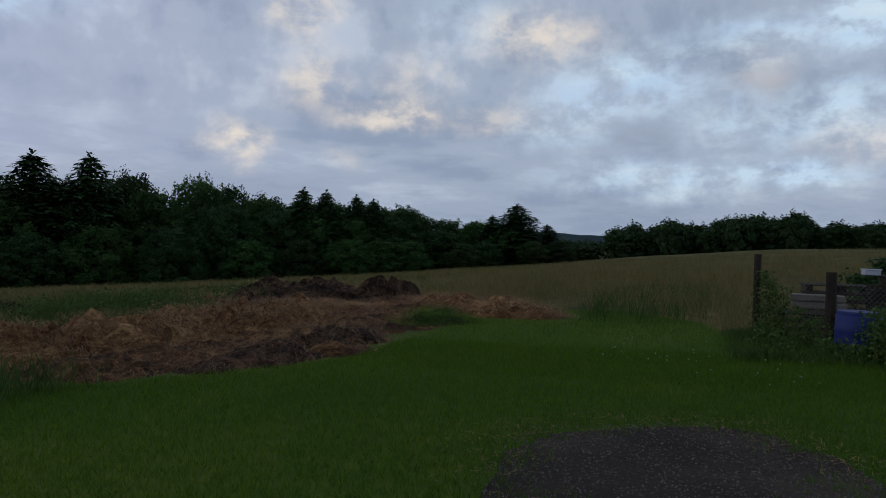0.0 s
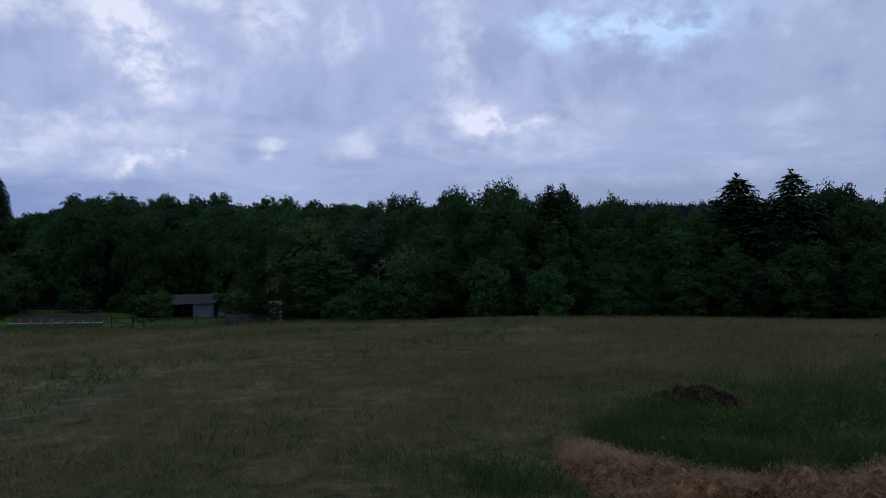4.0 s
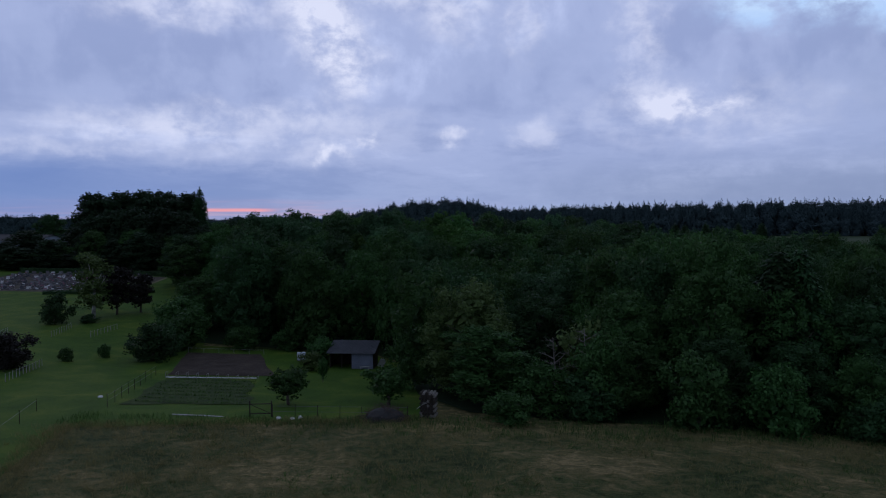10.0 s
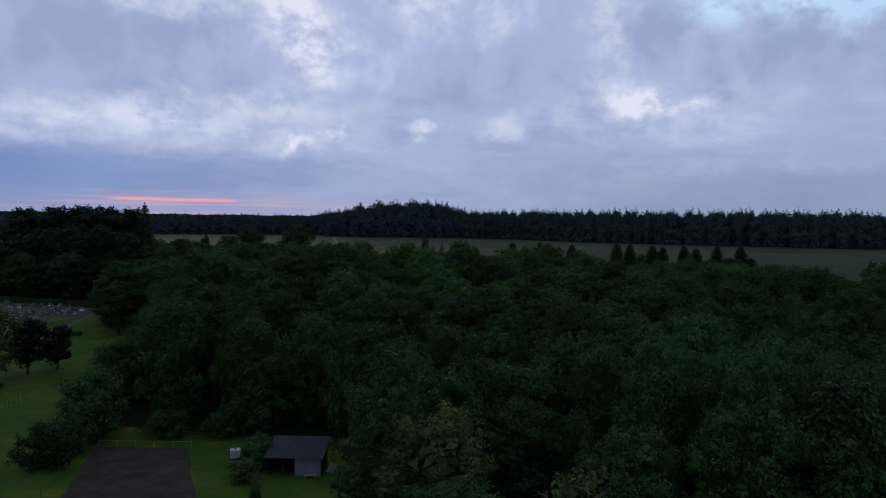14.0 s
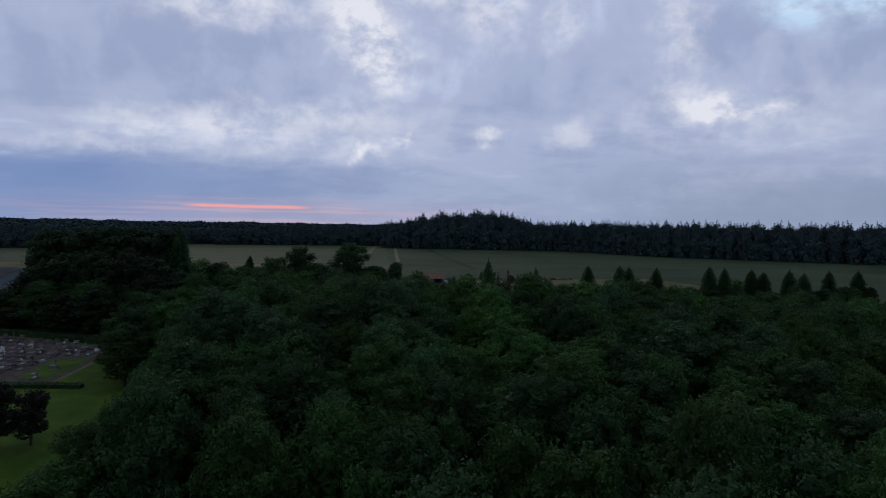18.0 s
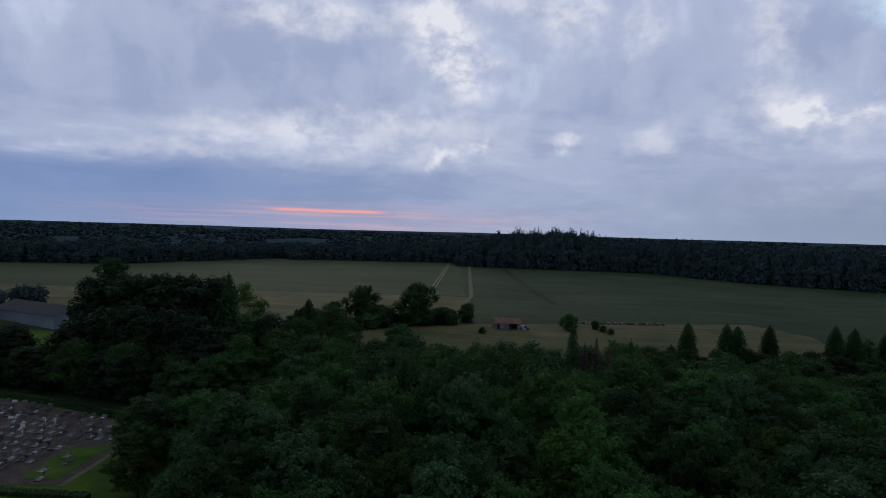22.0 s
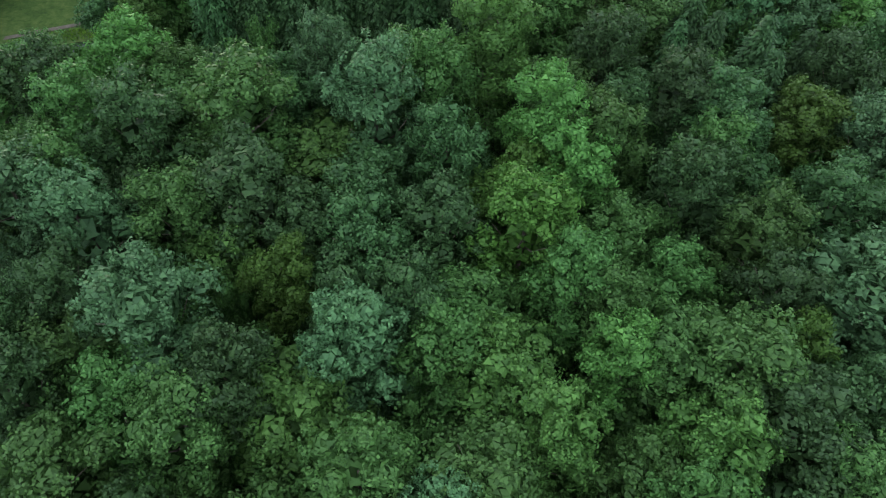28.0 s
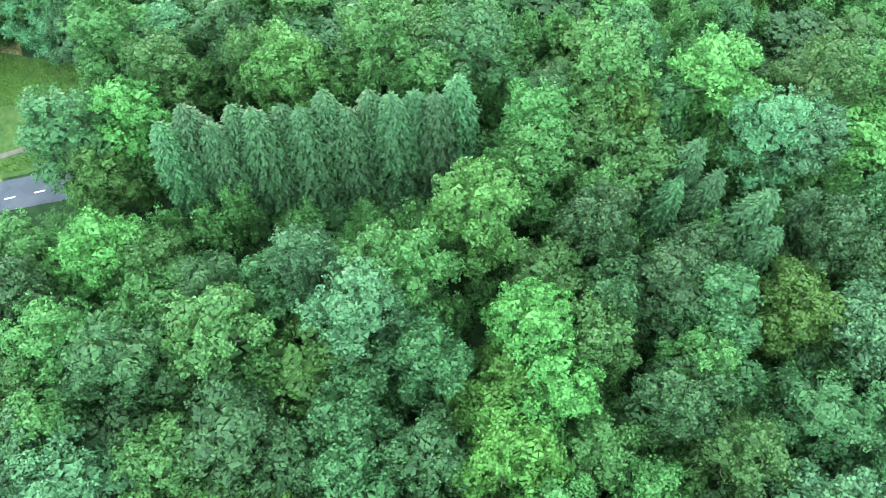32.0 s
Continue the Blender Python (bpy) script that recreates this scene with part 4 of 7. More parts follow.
# pioneers along the field's edge
make_broadleaf("ash", "pale", 12, 4.4, 0.6, 28, 20, 15, 0.17, 0.42, "full round-crowned pale green tree at the edge of the garden", "broadleaf_tree", 6)
SIZE["ash"] = (12, 4.4)
plant("ash", 2.2, 75, 11.8, 4.7, label="full round-crowned tree at the edge of the garden")
plant("mid1", 3.5, 69, 7.5, 4.0)
plant("palebush", 13, 72, 8, 3.2, label="half-bare tree with dead twigs at the wood's edge")
for x, y, top, r in ((30.5, 71.7, 9.5, 2.4), (32.4, 71.4, 9.7, 2.0), (53.3, 67.5, 10.8, 4.2), (58.3, 64.3, 11.1, 3.8), (69.7, 53.2, 8.2, 1.8), (77.0, 46.8, 8.4, 2.4), (79.2, 44.6, 8.2, 2.4), (82.3, 41.6, 7.8, 2.2), (84.3, 40.0, 7.3, 2.2), (96.9, 26.7, 5.8, 2.0), (98.6, 23.4, 7.6, 3.2), (101.5, 19.5, 4.7, 2.0)):
    crest("spruce0", x, y, top, 1.75 * r, "spruces on the wood's edge")

# how high the wood stands above the field, by the bearing from the yard
BEARING = [-77.5, -75.8, -72.5, -70.5, -67.8, -66.3, -64.2, -63.1, -59.1, -55.2, -53.3, -51.5, -49.4, -47.8, -45.4, -42.5, -41.5, -38.2, -35.5, -34.2, -30.2, -29.8, -27.6, -25.4, -20.5, -17.2, -14.0, -12.3, -11.4, -7.5, -5.9, -2.5, 2.3, 4.2, 8.1, 12.6, 14.8, 16.9, 20, 30]
SKYLINE = [0.3, 0.5, 0.7, 0.7, 0.5, 1.1, 1.3, 1.5, 1.6, 1.8, 2.4, 1.7, 2.7, 3.3, 4.0, 3.9, 3.8, 2.8, 2.4, 1.9, 1.6, 2.1, 2.6, 3.2, 3.5, 4.5, 3.7, 2.8, 4.3, 3.8, 2.3, 2.9, 2.8, 3.5, 3.2, 3.7, 3.8, 2.8, 3.4, 3.4]


def tallest(x, y):
    """The height at which a tree here would reach the skyline."""
    bearing = math.degrees(math.atan2(-(x + 1), y + 6))
    return 3.6 + math.hypot(x + 1, y + 6) * math.tan(radians(np.interp(bearing, BEARING, SKYLINE))) - gz(x, y)


# the wood's edge over the field, thick to the ground
RIM = [(15, 67), (22, 66), (29, 65), (36, 64.5), (43, 63.5), (49, 62), (55, 58), (60, 53), (66, 47), (71, 43), (75, 39), (79, 36), (82, 32), (86, 28), (90, 25), (93, 19), (97, 16)]
for i, (x, y) in enumerate(RIM):
    for back in (0, 5.5, 11, 16.5):
        px, py = x + 0.45 * back + rng.uniform(-1.2, 1.2), y + back + rng.uniform(-1.0, 1.0)
        h = max(3.5, tallest(px, py) * rng.uniform(0.98, 1.1) * (0.55, 0.85, 1.03, 1.05)[int(back // 5.4)])
        plant(KINDS[int(rng.integers(0, 4))] + "_far", px, py, min(h, 18), min(4.4, 1.4 + 0.26 * h))

# more trees round the road and in the valley
for key, x, y, h, r in (("fresh0", -43.5, 186.5, 13, 3.8), ("mid1", -47.5, 181, 8, 3.2), ("mid0", -54.5, 179, 9.5, 4.0), ("fresh0", -57.5, 178.5, 10, 4.0), ("mid1", -61, 180.5, 8, 3.4), ("mid0", -70, 204, 11, 4.4), ("mid1", -66, 208, 11, 4), ("mid1", -56, 172, 14, 4.6), ("dark0", -62, 170, 13, 4.8), ("mid0", -51.5, 170, 15, 4.6), ("mid1", -67, 176, 11, 4.4), ("mid0", -60, 163, 11, 4.2), ("mid1", -50, 178, 12, 4.2), ("mid0", -45, 204, 16, 5), ("dark0", -52, 212, 15, 4.6), ("mid1", -60, 212.5, 13, 4.6), ("fresh0", -41, 193, 15, 4.2), ("mid1", -38, 199, 15, 4.4), ("dark0", -33, 206, 15, 4.6),
        ("mid1", -69.5, 193, 10, 4.2), ("dark0", -74, 198, 11, 4.5), ("mid0", -70, 198.5, 11, 4.2)):
    plant(key, x, y, h, r)

def free_ground(x, y, strip=179.5):
    if x < float(np.interp(y, [110, 126, 143, 160, 174, 205], [-33, -35, -39, -45, -50, -54])):
        return False
    return inside((x, y), WOOD_EDGE) and not (76 < x < 112 and 166 < y < 198) and not (-68 < x < -47 and 180 < y < 208) and not (-39 < x < -4 and strip < y < 198)


def replicate(verts, faces, places):
    """Copies of one small mesh at (x, y, z, turn, width, height), joined."""
    vs, fs = [], []
    n = len(verts)
    for i, (x, y, z, turn, w, h) in enumerate(places):
        c, s = math.cos(turn), math.sin(turn)
        v = verts * np.array([w, w, h])
        vs.append(np.stack([v[:, 0] * c - v[:, 1] * s + x, v[:, 0] * s + v[:, 1] * c + y, v[:, 2] + z], 1))
        fs.append(faces + i * n)
    return np.concatenate(vs), np.concatenate(fs)


DEEP = {}
# the rest of the wood: first where the crowns are passed close by, then farther round
for x0, x1, y0, y1, most, r0, r1, overlap, end in ((-50, 48, 122, 214, 128, 3.8, 6.2, 0.47, ""), (-62, 122, 58, 250, 230, 4.0, 5.6, 0.66, "_far")):
    tries = placed = 0
    while placed < most and tries < 14000:
        tries += 1
        x, y = rng.uniform(x0, x1), rng.uniform(y0, y1)
        r = rng.uniform(r0, r1)
        if not free_ground(x, y) or (end and -50 < x < 48 and 122 < y < 214):
            continue
        if any((x - a) ** 2 + (y - b) ** 2 < (overlap * (r + c)) ** 2 for a, b, c in STANDS):
            continue
        h = rng.uniform(13.0, 18.0) * (0.86 if x > 45 else 1.0) * (0.72 if y > 205 else 1.0)
        if y < 130:
            h = min(h, tallest(x, y) * rng.uniform(0.9, 1.0))
        key = str(rng.choice(KINDS, p=[0.2, 0.19, 0.23, 0.2, 0.05, 0.05, 0.03, 0.05])) + end
        placed += 1
        if end:
            tone = next(n for n in LEAF if key.startswith(n))
            DEEP.setdefault(tone, []).append((x, y, gz(x, y) - 0.05, rng.uniform(0, 6.28), r / 4.8, h / 13.0))
            STANDS.append((x, y, r))
        else:
            plant(key, x, y, h, r)
for tone, rows in DEEP.items():
    v, f = replicate(*crown_mesh("deep", None, broadleaf(13.0, 4.8, 0.3, 28), 21, 15, 0.19, 0.42, core=0.6), rows)
    tagged(new("valley_wood", foliage("valley_wood", v, f, LEAF[tone])), "closed leafy crowns of the valley wood", "wood", kind="stuff")

# lower growth that closes the gaps under the crowns
def low_crown():
    lobes = [(math.cos(2.4 * i) * 0.26 * (1 - 0.06 * i), math.sin(2.4 * i) * 0.26 * (1 - 0.06 * i), 0.2 + 0.085 * i, 0.2 - 0.006 * i) for i in range(9)]
    return crown_mesh("low", None, lobes, 13, 20, 0.025, 0.07, 1.0, 0.6, 2)


LOW_V, LOW_F = low_crown()


low = []
tries = 0
while len(low) < 460 and tries < 40000:
    tries += 1
    x, y = (rng.uniform(-50, 48), rng.uniform(122, 214)) if len(low) < 320 and tries < 24000 else (rng.uniform(-60, 110), rng.uniform(62, 246))
    if not free_ground(x, y, 184.5):
        continue
    if any((x - a) ** 2 + (y - b) ** 2 < (0.36 * c) ** 2 for a, b, c in STANDS) or any((x - q[0]) ** 2 + (y - q[1]) ** 2 < 9 for q in low):
        continue
    h = rng.uniform(7, 12.5)
    if y < 95:
        h = min(h, 0.6 * tallest(x, y))
    low.append((x, y, gz(x, y) - 0.2, rng.uniform(0, 6.28), rng.uniform(5.5, 8), h))
v, f = replicate(LOW_V, LOW_F, low)
tagged(new("undergrowth", foliage("undergrowth", v, f, LEAF["mid"])), "dense leafy undergrowth beneath the taller trees", "undergrowth", kind="stuff")

# ---- woods and trees farther off ----


def far_crown(leaves, size, cuts):
    """A crown one unit high and wide, for woods that stay far off."""
    lobes = [(0, 0, 0.52, 0.36), (0.18, 0.1, 0.7, 0.22), (-0.17, 0.12, 0.62, 0.24), (0.05, -0.2, 0.66, 0.22), (0, 0, 0.2, 0.38), (0.02, 0.02, 0.76, 0.24), (-0.2, -0.14, 0.4, 0.22), (0.24, -0.06, 0.42, 0.2)]
    return crown_mesh("far", None, lobes, 10, leaves, size, 0.07, 1.0, 0.75, cuts)


NEAR_V, NEAR_F = far_crown(11, 0.045, 2)
FAR_V, FAR_F = far_crown(3, 0.09, 1)


def wood(name, places, rough, label, mat=FAR_WOOD):
    v, f = replicate(*((FAR_V, FAR_F) if rough else (NEAR_V, NEAR_F)), places)
    tagged(new(name, foliage(name, v, f, mat)), label, "wood", kind="stuff")


def far_edge(x):
    return float(np.interp(x, [-520, -340, -315, -290, -270, -110, -100, 70, 140, 247, 420, 700], [470, 555, 650, 770, 735, 800, 730, 738, 632, 560, 505, 470]))


front, back = [], []
for row in range(5):
    x = -820.0 if row < 3 else -430.0
    while x < (820 if row < 3 else 520):
        y = far_edge(x) + 5 + row * 8 + rng.uniform(-5, 4)
        h = rng.uniform(14, 19.5) + 3.5 * float(smooth(-260, -180, x)) + 8.0 * float(smooth(-150, -60, x)) + (9 * math.exp(-(((x + 14) / 52) ** 4)) if row < 4 else 0)
        if row == 0:
            h *= rng.uniform(0.45, 0.8)
        front.append((x, y, gz(x, y) - 0.5, rng.uniform(0, 6.28), rng.uniform(11, 19) * (1 + 0.5 * math.exp(-(((x + 14) / 52) ** 4))), h))
        x += rng.uniform(4, 11)
for i in range(70):
    x = rng.uniform(-345, -262)
    y = rng.uniform(far_edge(x), 810)
    front.append((x, y, gz(x, y) - 0.5, rng.uniform(0, 6.28), rng.uniform(12, 18), rng.uniform(14, 18)))
for i in range(900):
    x, y = rng.uniform(-1500, 1500), 0
    y = far_edge(np.clip(x, -520, 700)) + 44 + 1500 * rng.uniform(0, 1) ** 1.4
    grow = rng.uniform(1.5, 2.6) * (1 + (y - 700) / 1400)
    back.append((x, y, gz(x, y) - 1, rng.uniform(0, 6.28), 15 * grow, rng.uniform(17, 21) + 0.004 * y + 3 * float(smooth(-150, -60, x))))
def canopy_sheet():
    """The closed roof of the far forest, out to the horizon."""
    vs, fs = [], []
    cols, rows = 120, 34
    for i in range(rows):
        for j in range(cols):
            x0 = -1.0 + 2.0 * j / (cols - 1)
            back = 46 + 3700 * (i / (rows - 1)) ** 2
            x = x0 * (900 + 1.1 * back)
            y = far_edge(np.clip(x, -520, 700)) + back
            z = gz(x, y) + 10.5 + 5.0 * float(smooth(-150, -60, x)) + 3.0 * noise.noise((x * 0.013, y * 0.013, 2.2)) + 2.0 * noise.noise((x * 0.05, y * 0.05, 7.0))
            vs.append((x, y, z if i else z - 12))
    for i in range(rows - 1):
        for j in range(cols - 1):
            fs.append((i * cols + j, i * cols + j + 1, (i + 1) * cols + j + 1, (i + 1) * cols + j))
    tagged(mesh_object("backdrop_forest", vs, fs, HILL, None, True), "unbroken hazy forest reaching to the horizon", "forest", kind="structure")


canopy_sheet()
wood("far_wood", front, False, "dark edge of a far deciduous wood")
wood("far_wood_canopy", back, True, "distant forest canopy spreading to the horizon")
side = []
for i in range(170):
    x, y = 205 + rng.uniform(0, 30), -125 + 185 * (i / 170) + rng.uniform(-2, 2)
    if 27 < y < 36:
        continue
    side.append((x, y, gz(x, y) - 0.4, rng.uniform(0, 6.28), rng.uniform(9, 14), rng.uniform(6.5, 9.5) * (1.2 if -26 < y < 30 else 0.9)))
wood("east_wood", side, False, "dark row of trees beyond the rising meadow", LEAF["dark"])
west = []
for i in range(240):
    t = rng.uniform(0, 1)
    x, y = -190 - 230 * t, 300 + 130 * t + rng.uniform(0, 25)
    if i < 70:
        x, y = rng.uniform(-330, -185), rng.uniform(255, 300) - 0.2 * (rng.uniform(0, 1))
    west.append((x, y, gz(x, y) - 0.4, rng.uniform(0, 6.28), rng.uniform(7, 11), rng.uniform(6, 10)))
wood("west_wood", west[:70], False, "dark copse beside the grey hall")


def ridge(name, distance, bearing0, bearing1, height, seed, label):
    """A low wooded rise on the skyline."""
    vs, fs = [], []
    n = 70
    for i in range(n + 1):
        a = radians(bearing0 + (bearing1 - bearing0) * i / n)
        x, y = -distance * math.sin(a), distance * math.cos(a)
        dx, dy = -math.sin(a), math.cos(a)
        env = math.sin(math.pi * i / n) ** 0.5
        h = height * env * (0.8 + 0.35 * noise.noise((i * 0.11, seed, 0))) + 1.2 * noise.noise((i * 1.9, seed, 4))
        z = gz(x, y)
        vs += [(x - dx * 160, y - dy * 160, z - 2), (x, y, z + h), (x + dx * 400, y + dy * 400, z - 4)]
    for i in range(n):
        a = i * 3
        fs += [(a, a + 3, a + 4, a + 1), (a + 1, a + 4, a + 5, a + 2)]
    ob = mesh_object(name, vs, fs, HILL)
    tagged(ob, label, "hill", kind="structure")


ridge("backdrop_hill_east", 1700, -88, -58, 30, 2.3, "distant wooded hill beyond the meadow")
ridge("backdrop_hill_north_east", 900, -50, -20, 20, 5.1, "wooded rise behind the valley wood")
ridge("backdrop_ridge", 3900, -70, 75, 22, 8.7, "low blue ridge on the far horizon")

# single trees beyond the valley
for key, x, y, h, r in (
    ("oak", -69, 305, 13.5, 6.3), ("oak", -50.3, 308, 15.2, 7.4), ("darkbush", -60, 301, 7.5, 5.5), ("dark1_far", -75.2, 293.6, 9.4, 4), ("darkbush", -40, 314, 6.2, 4), ("darkbush", -35, 323.6, 7.2, 3.4), ("darkbush", -61, 309, 5, 4), ("darkbush", -44, 317, 6, 4), ("darkbush", -78, 300, 6.5, 4),
    ("bush", -66, 302, 7, 4.2), ("bush", -84, 292, 6.5, 4), ("spruce1", -75, 269, 12, 2.6), ("spruce1", -83, 291, 9.5, 3.0), ("bush", 1.7, 318, 6, 3.6), ("darkbush", 10.7, 323, 3.4, 1.7),
    ) + (("darkbush", 13.2, 318.5, 2.6, 1.4), ("darkbush", 15.5, 314.5, 2.4, 1.4), ("palebush", -123, 327, 10, 4.5), ("palebush", -99, 288, 9, 4.5), ("oak", -216, 378, 15, 7.5), ("bush", -45, 263, 8, 4.4),
    ("bush", -30, 258, 5, 4), ("bush", -22, 255, 4.5, 4), ("bush", -37, 254, 5, 3.6), ("darkbush", -62, 270, 7, 3.6), ("mid0_far", -64, 259, 13, 5.4), ("mid1_far", -70, 250, 11, 4.6),
    ("darkbush", -27, 303, 2.4, 1.4), ("bush", 86, 292, 7, 4), ("bush", -92, 262, 6, 4), ("darkbush", -100, 252, 7, 4.4),
):
    plant(key, x, y, h, r)
for x, y, h in ((33, 271, 13.5), (42.5, 269, 14), (45.5, 270, 13.5), (56.5, 280.5, 12), (28, 266, 8), (24, 262, 6), (73, 279, 13), (78, 279.5, 12.5), (87, 281, 12), (90.5, 280, 11.5), (99, 281, 12), (104, 282, 11), (112, 282, 12), (18, 258, 9), (122, 284, 12)):
    plant("spruce2", x, y, h, 3.5, "row of spruces between wood and pasture", "full dark spruce standing at the pasture's edge")
for i in range(17):
    t = i / 16
    plant(("darkbush", "deep1", "darkbush", "bush")[i % 4], -86 + 50 * t + rng.uniform(-1, 1), 288 + 33 * t - 6 * math.sin(3.1 * t) + rng.uniform(-2, 2), rng.uniform(4.5, 7.5) * (1 - 0.3 * t), rng.uniform(3.2, 4.6))
for i in range(26):
    x = 14 + 4.4 * i + rng.uniform(-1.5, 1.5)
    plant(("darkbush", "deep1", "mid1_far", "darkbush")[i % 4], x, 262 + 0.14 * (x - 14) + rng.uniform(-4, 5), rng.uniform(4.5, 8.5), rng.uniform(3.0, 4.2))
for key, x, y, h, r in (
    ("deep0", -88, 236, 22.5, 7), ("deep0", -94, 234, 23, 7.5), ("deep0", -101, 233, 23.2, 8), ("deep0", -108, 230.5, 23, 8), ("deep0", -115, 228.5, 22.5, 7.5), ("spruce0", -82.5, 234, 23.5, 4.6),
    ("deep1", -91, 227, 15, 7), ("deep1", -102, 224, 14, 7.5), ("deep0", -80, 226, 12, 6), ("deep1", -113, 220, 13, 7), ("deep1", -76, 216, 12, 5.5), ("deep1", -74, 240, 13, 6), ("mid1_far", -84, 246, 12, 6),
    ("darkbush", -86, 220, 7, 5.5), ("darkbush", -95, 217, 7, 6), ) + (("darkbush", -106, 213, 7, 6), ("darkbush", -119, 213, 8, 6), ("darkbush", -80, 211, 6, 4.5), ("darkbush", -72, 205, 6, 4.5), ("deep1", -131, 219, 11, 6),
    ("deep1", -133, 210, 8, 6), ("deep1", -143, 208, 7, 6), ("mid1_far", -153, 211, 7, 6), ("deep1", -165, 217, 8, 7), ("deep1", -126, 206, 7, 5), ("deep1", -178, 230, 11, 7), ("mid0_far", -192, 238, 11, 7), ("deep1", -140, 222, 6, 5),
    ("mid1_far", -122, 246, 11, 6), ("deep1", -110, 248, 11, 6), ("mid1_far", -98, 250, 10, 6),
):
    plant(key, x, y, h, r)
for i in range(15):
    x = -74 - 3.6 * i
    plant(("deep1", "deep1", "mid1_far")[i % 3], x, 201.5 - 0.16 * (x + 74) + (i % 2) * 3.0 + (5 if x > -82 else 0), (10.5 if x > -110 else 7.0) + 2.0 * math.sin(i * 1.7), 4.6)
for i in range(6):
    x = -80 - 5.6 * i
    plant("deep0", x, 214 - 0.16 * (x + 80), 17 + 1.5 * math.sin(i * 2.3), 6.4)
for i in range(10):
    plant("darkbush" if i % 3 else "bush", -34.5 + 3.1 * i, 184.9 + 0.45 * i + rng.uniform(-0.8, 0.8), rng.uniform(2.2, 3.6), rng.uniform(1.9, 2.6), label="low bush in the clearing before the spruce row")
# the west side of the wood, above the garden
for key, x, y, h, r in (
    ("darkbush", -37.5, 94, 5, 3.0), ("darkbush", -38, 99, 4.2, 2.8), ("bush", -37.5, 104.5, 5.5, 3.4), ("bush", -41, 110, 6.5, 3.8), ("bush", -41.5, 116, 6, 3.8), ("mid1_far", -42, 122, 9, 4.2), ("bush", -45, 130, 6, 3.6),
    ("mid1_far", -42, 137, 10, 4.2), ("bush", -47, 140, 5, 3.6), ("mid0_far", -46, 149, 12, 4.4), ("bush", -51, 152, 5, 3.6), ("blue1_far", -50, 162, 12, 4.4), ("bush", -55, 165, 5, 3.8), ("mid1_far", -56, 174, 11, 4.2), ("bush", -60, 178, 4.5, 3.4), ("blue1_far", -57, 209.8, 9, 4.4), ("bush", -63, 211, 6, 4), ) + (("blue0_far", -51, 207.5, 10, 4.2), ("mid0_far", -68, 211, 14, 4.6), ("mid1_far", -62, 217, 15, 4.8), ("dark1_far", -55, 218, 14, 4.8),
    ("mid0_far", -38, 127, 14, 4.6), ("dark0_far", -42, 146, 15, 4.6), ("mid0_far", -46, 160, 16, 4.8), ("bush", -30, 107, 3.4, 2.6), ("bush", -24, 108.5, 3, 2.4),
    ("bush", 8, 67, 4.5, 3), ("bush", 5, 62, 2.6, 2.2), ("darkbush", 12, 65, 4, 2.8), ("bush", 20, 62.5, 6, 3), ("bush", 26, 61.5, 5.5, 2.8), ("darkbush", 33, 61, 3.6, 2.6), ("bush", 2, 86, 7, 3.6), ("darkbush", -3.2, 103, 7, 3.4),
):
    plant(key, x, y, h, r)
plant("bush", -16.8, 97.5, 3.6, 2.3, label="leafy bush leaning against the garden shed")
plant("palebush", -17, 92.5, 2.4, 1.7, label="pale young fruit bush before the shed")
plant("fruit", -14.3, 69.2, 3.4, 2.0)
plant("fruit", -5.3, 69.2, 3.6, 2.2, label="thin small apple tree with a leaning trunk")
plant("fruit", -14, 84, 2.6, 0.7, label="newly planted fruit tree on a stake")
plant("purplebush", -49.8, 84.5, 4.2, 3.2)
plant("purpletree", -60.3, 131.5, 9, 3.1)
plant("purpletree", -57.6, 135, 7.5, 2.7)
plant("birch", -62, 126.5, 12, 3.5)
plant("darkbush", -64.9, 120, 5.2, 2.6, label="round dark multi-stemmed small tree")
plant("bush", -46.8, 91, 1.7, 1.0, label="low young shrub on the lawn")
plant("bush", -44, 94.8, 1.8, 0.9, label="low young shrub on the lawn")
plant("darkbush", -60.5, 122, 1.6, 1.5, label="low round shrub under the birch")
for left in [k for k in PROTO if k not in USED]:
    for o in (*PROTO[left].children, PROTO[left]):
        bpy.data.objects.remove(o)

# ---- road beside the cemetery ----
drape("road", [(-46, 193.8), (-52, 191.9), (-59.5, 189.6), (-66, 186.6), (-66, 182.6), (-59, 185.6), (-52, 187.6), (-46, 189.2)], 2, 0.12, ASPHALT, "narrow grey asphalt road with a dashed centre line", "road")
for i in range(6):
    t = i / 5
    x, y = -64 + 16 * t, 185.7 + 5.0 * t
    a = math.atan2(5.0, 16)
    bm = boxed(-0.6, -0.05, 0, 0.6, 0.05, 0.006)
    ob = part("road_dash", bm, PAINT)
    ob.matrix_basis = pose(x, y, gz(x, y) + 0.128, 0, 0, math.degrees(a))
    tagged(ob, "white painted dash on the road", "road marking", "centre line of the road", "structure")
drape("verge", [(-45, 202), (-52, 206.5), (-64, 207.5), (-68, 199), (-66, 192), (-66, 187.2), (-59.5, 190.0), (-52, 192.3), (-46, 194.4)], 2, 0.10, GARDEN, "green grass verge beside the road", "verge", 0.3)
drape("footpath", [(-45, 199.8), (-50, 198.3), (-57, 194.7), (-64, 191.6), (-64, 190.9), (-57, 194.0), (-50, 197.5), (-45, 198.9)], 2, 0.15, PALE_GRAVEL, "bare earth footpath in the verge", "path")

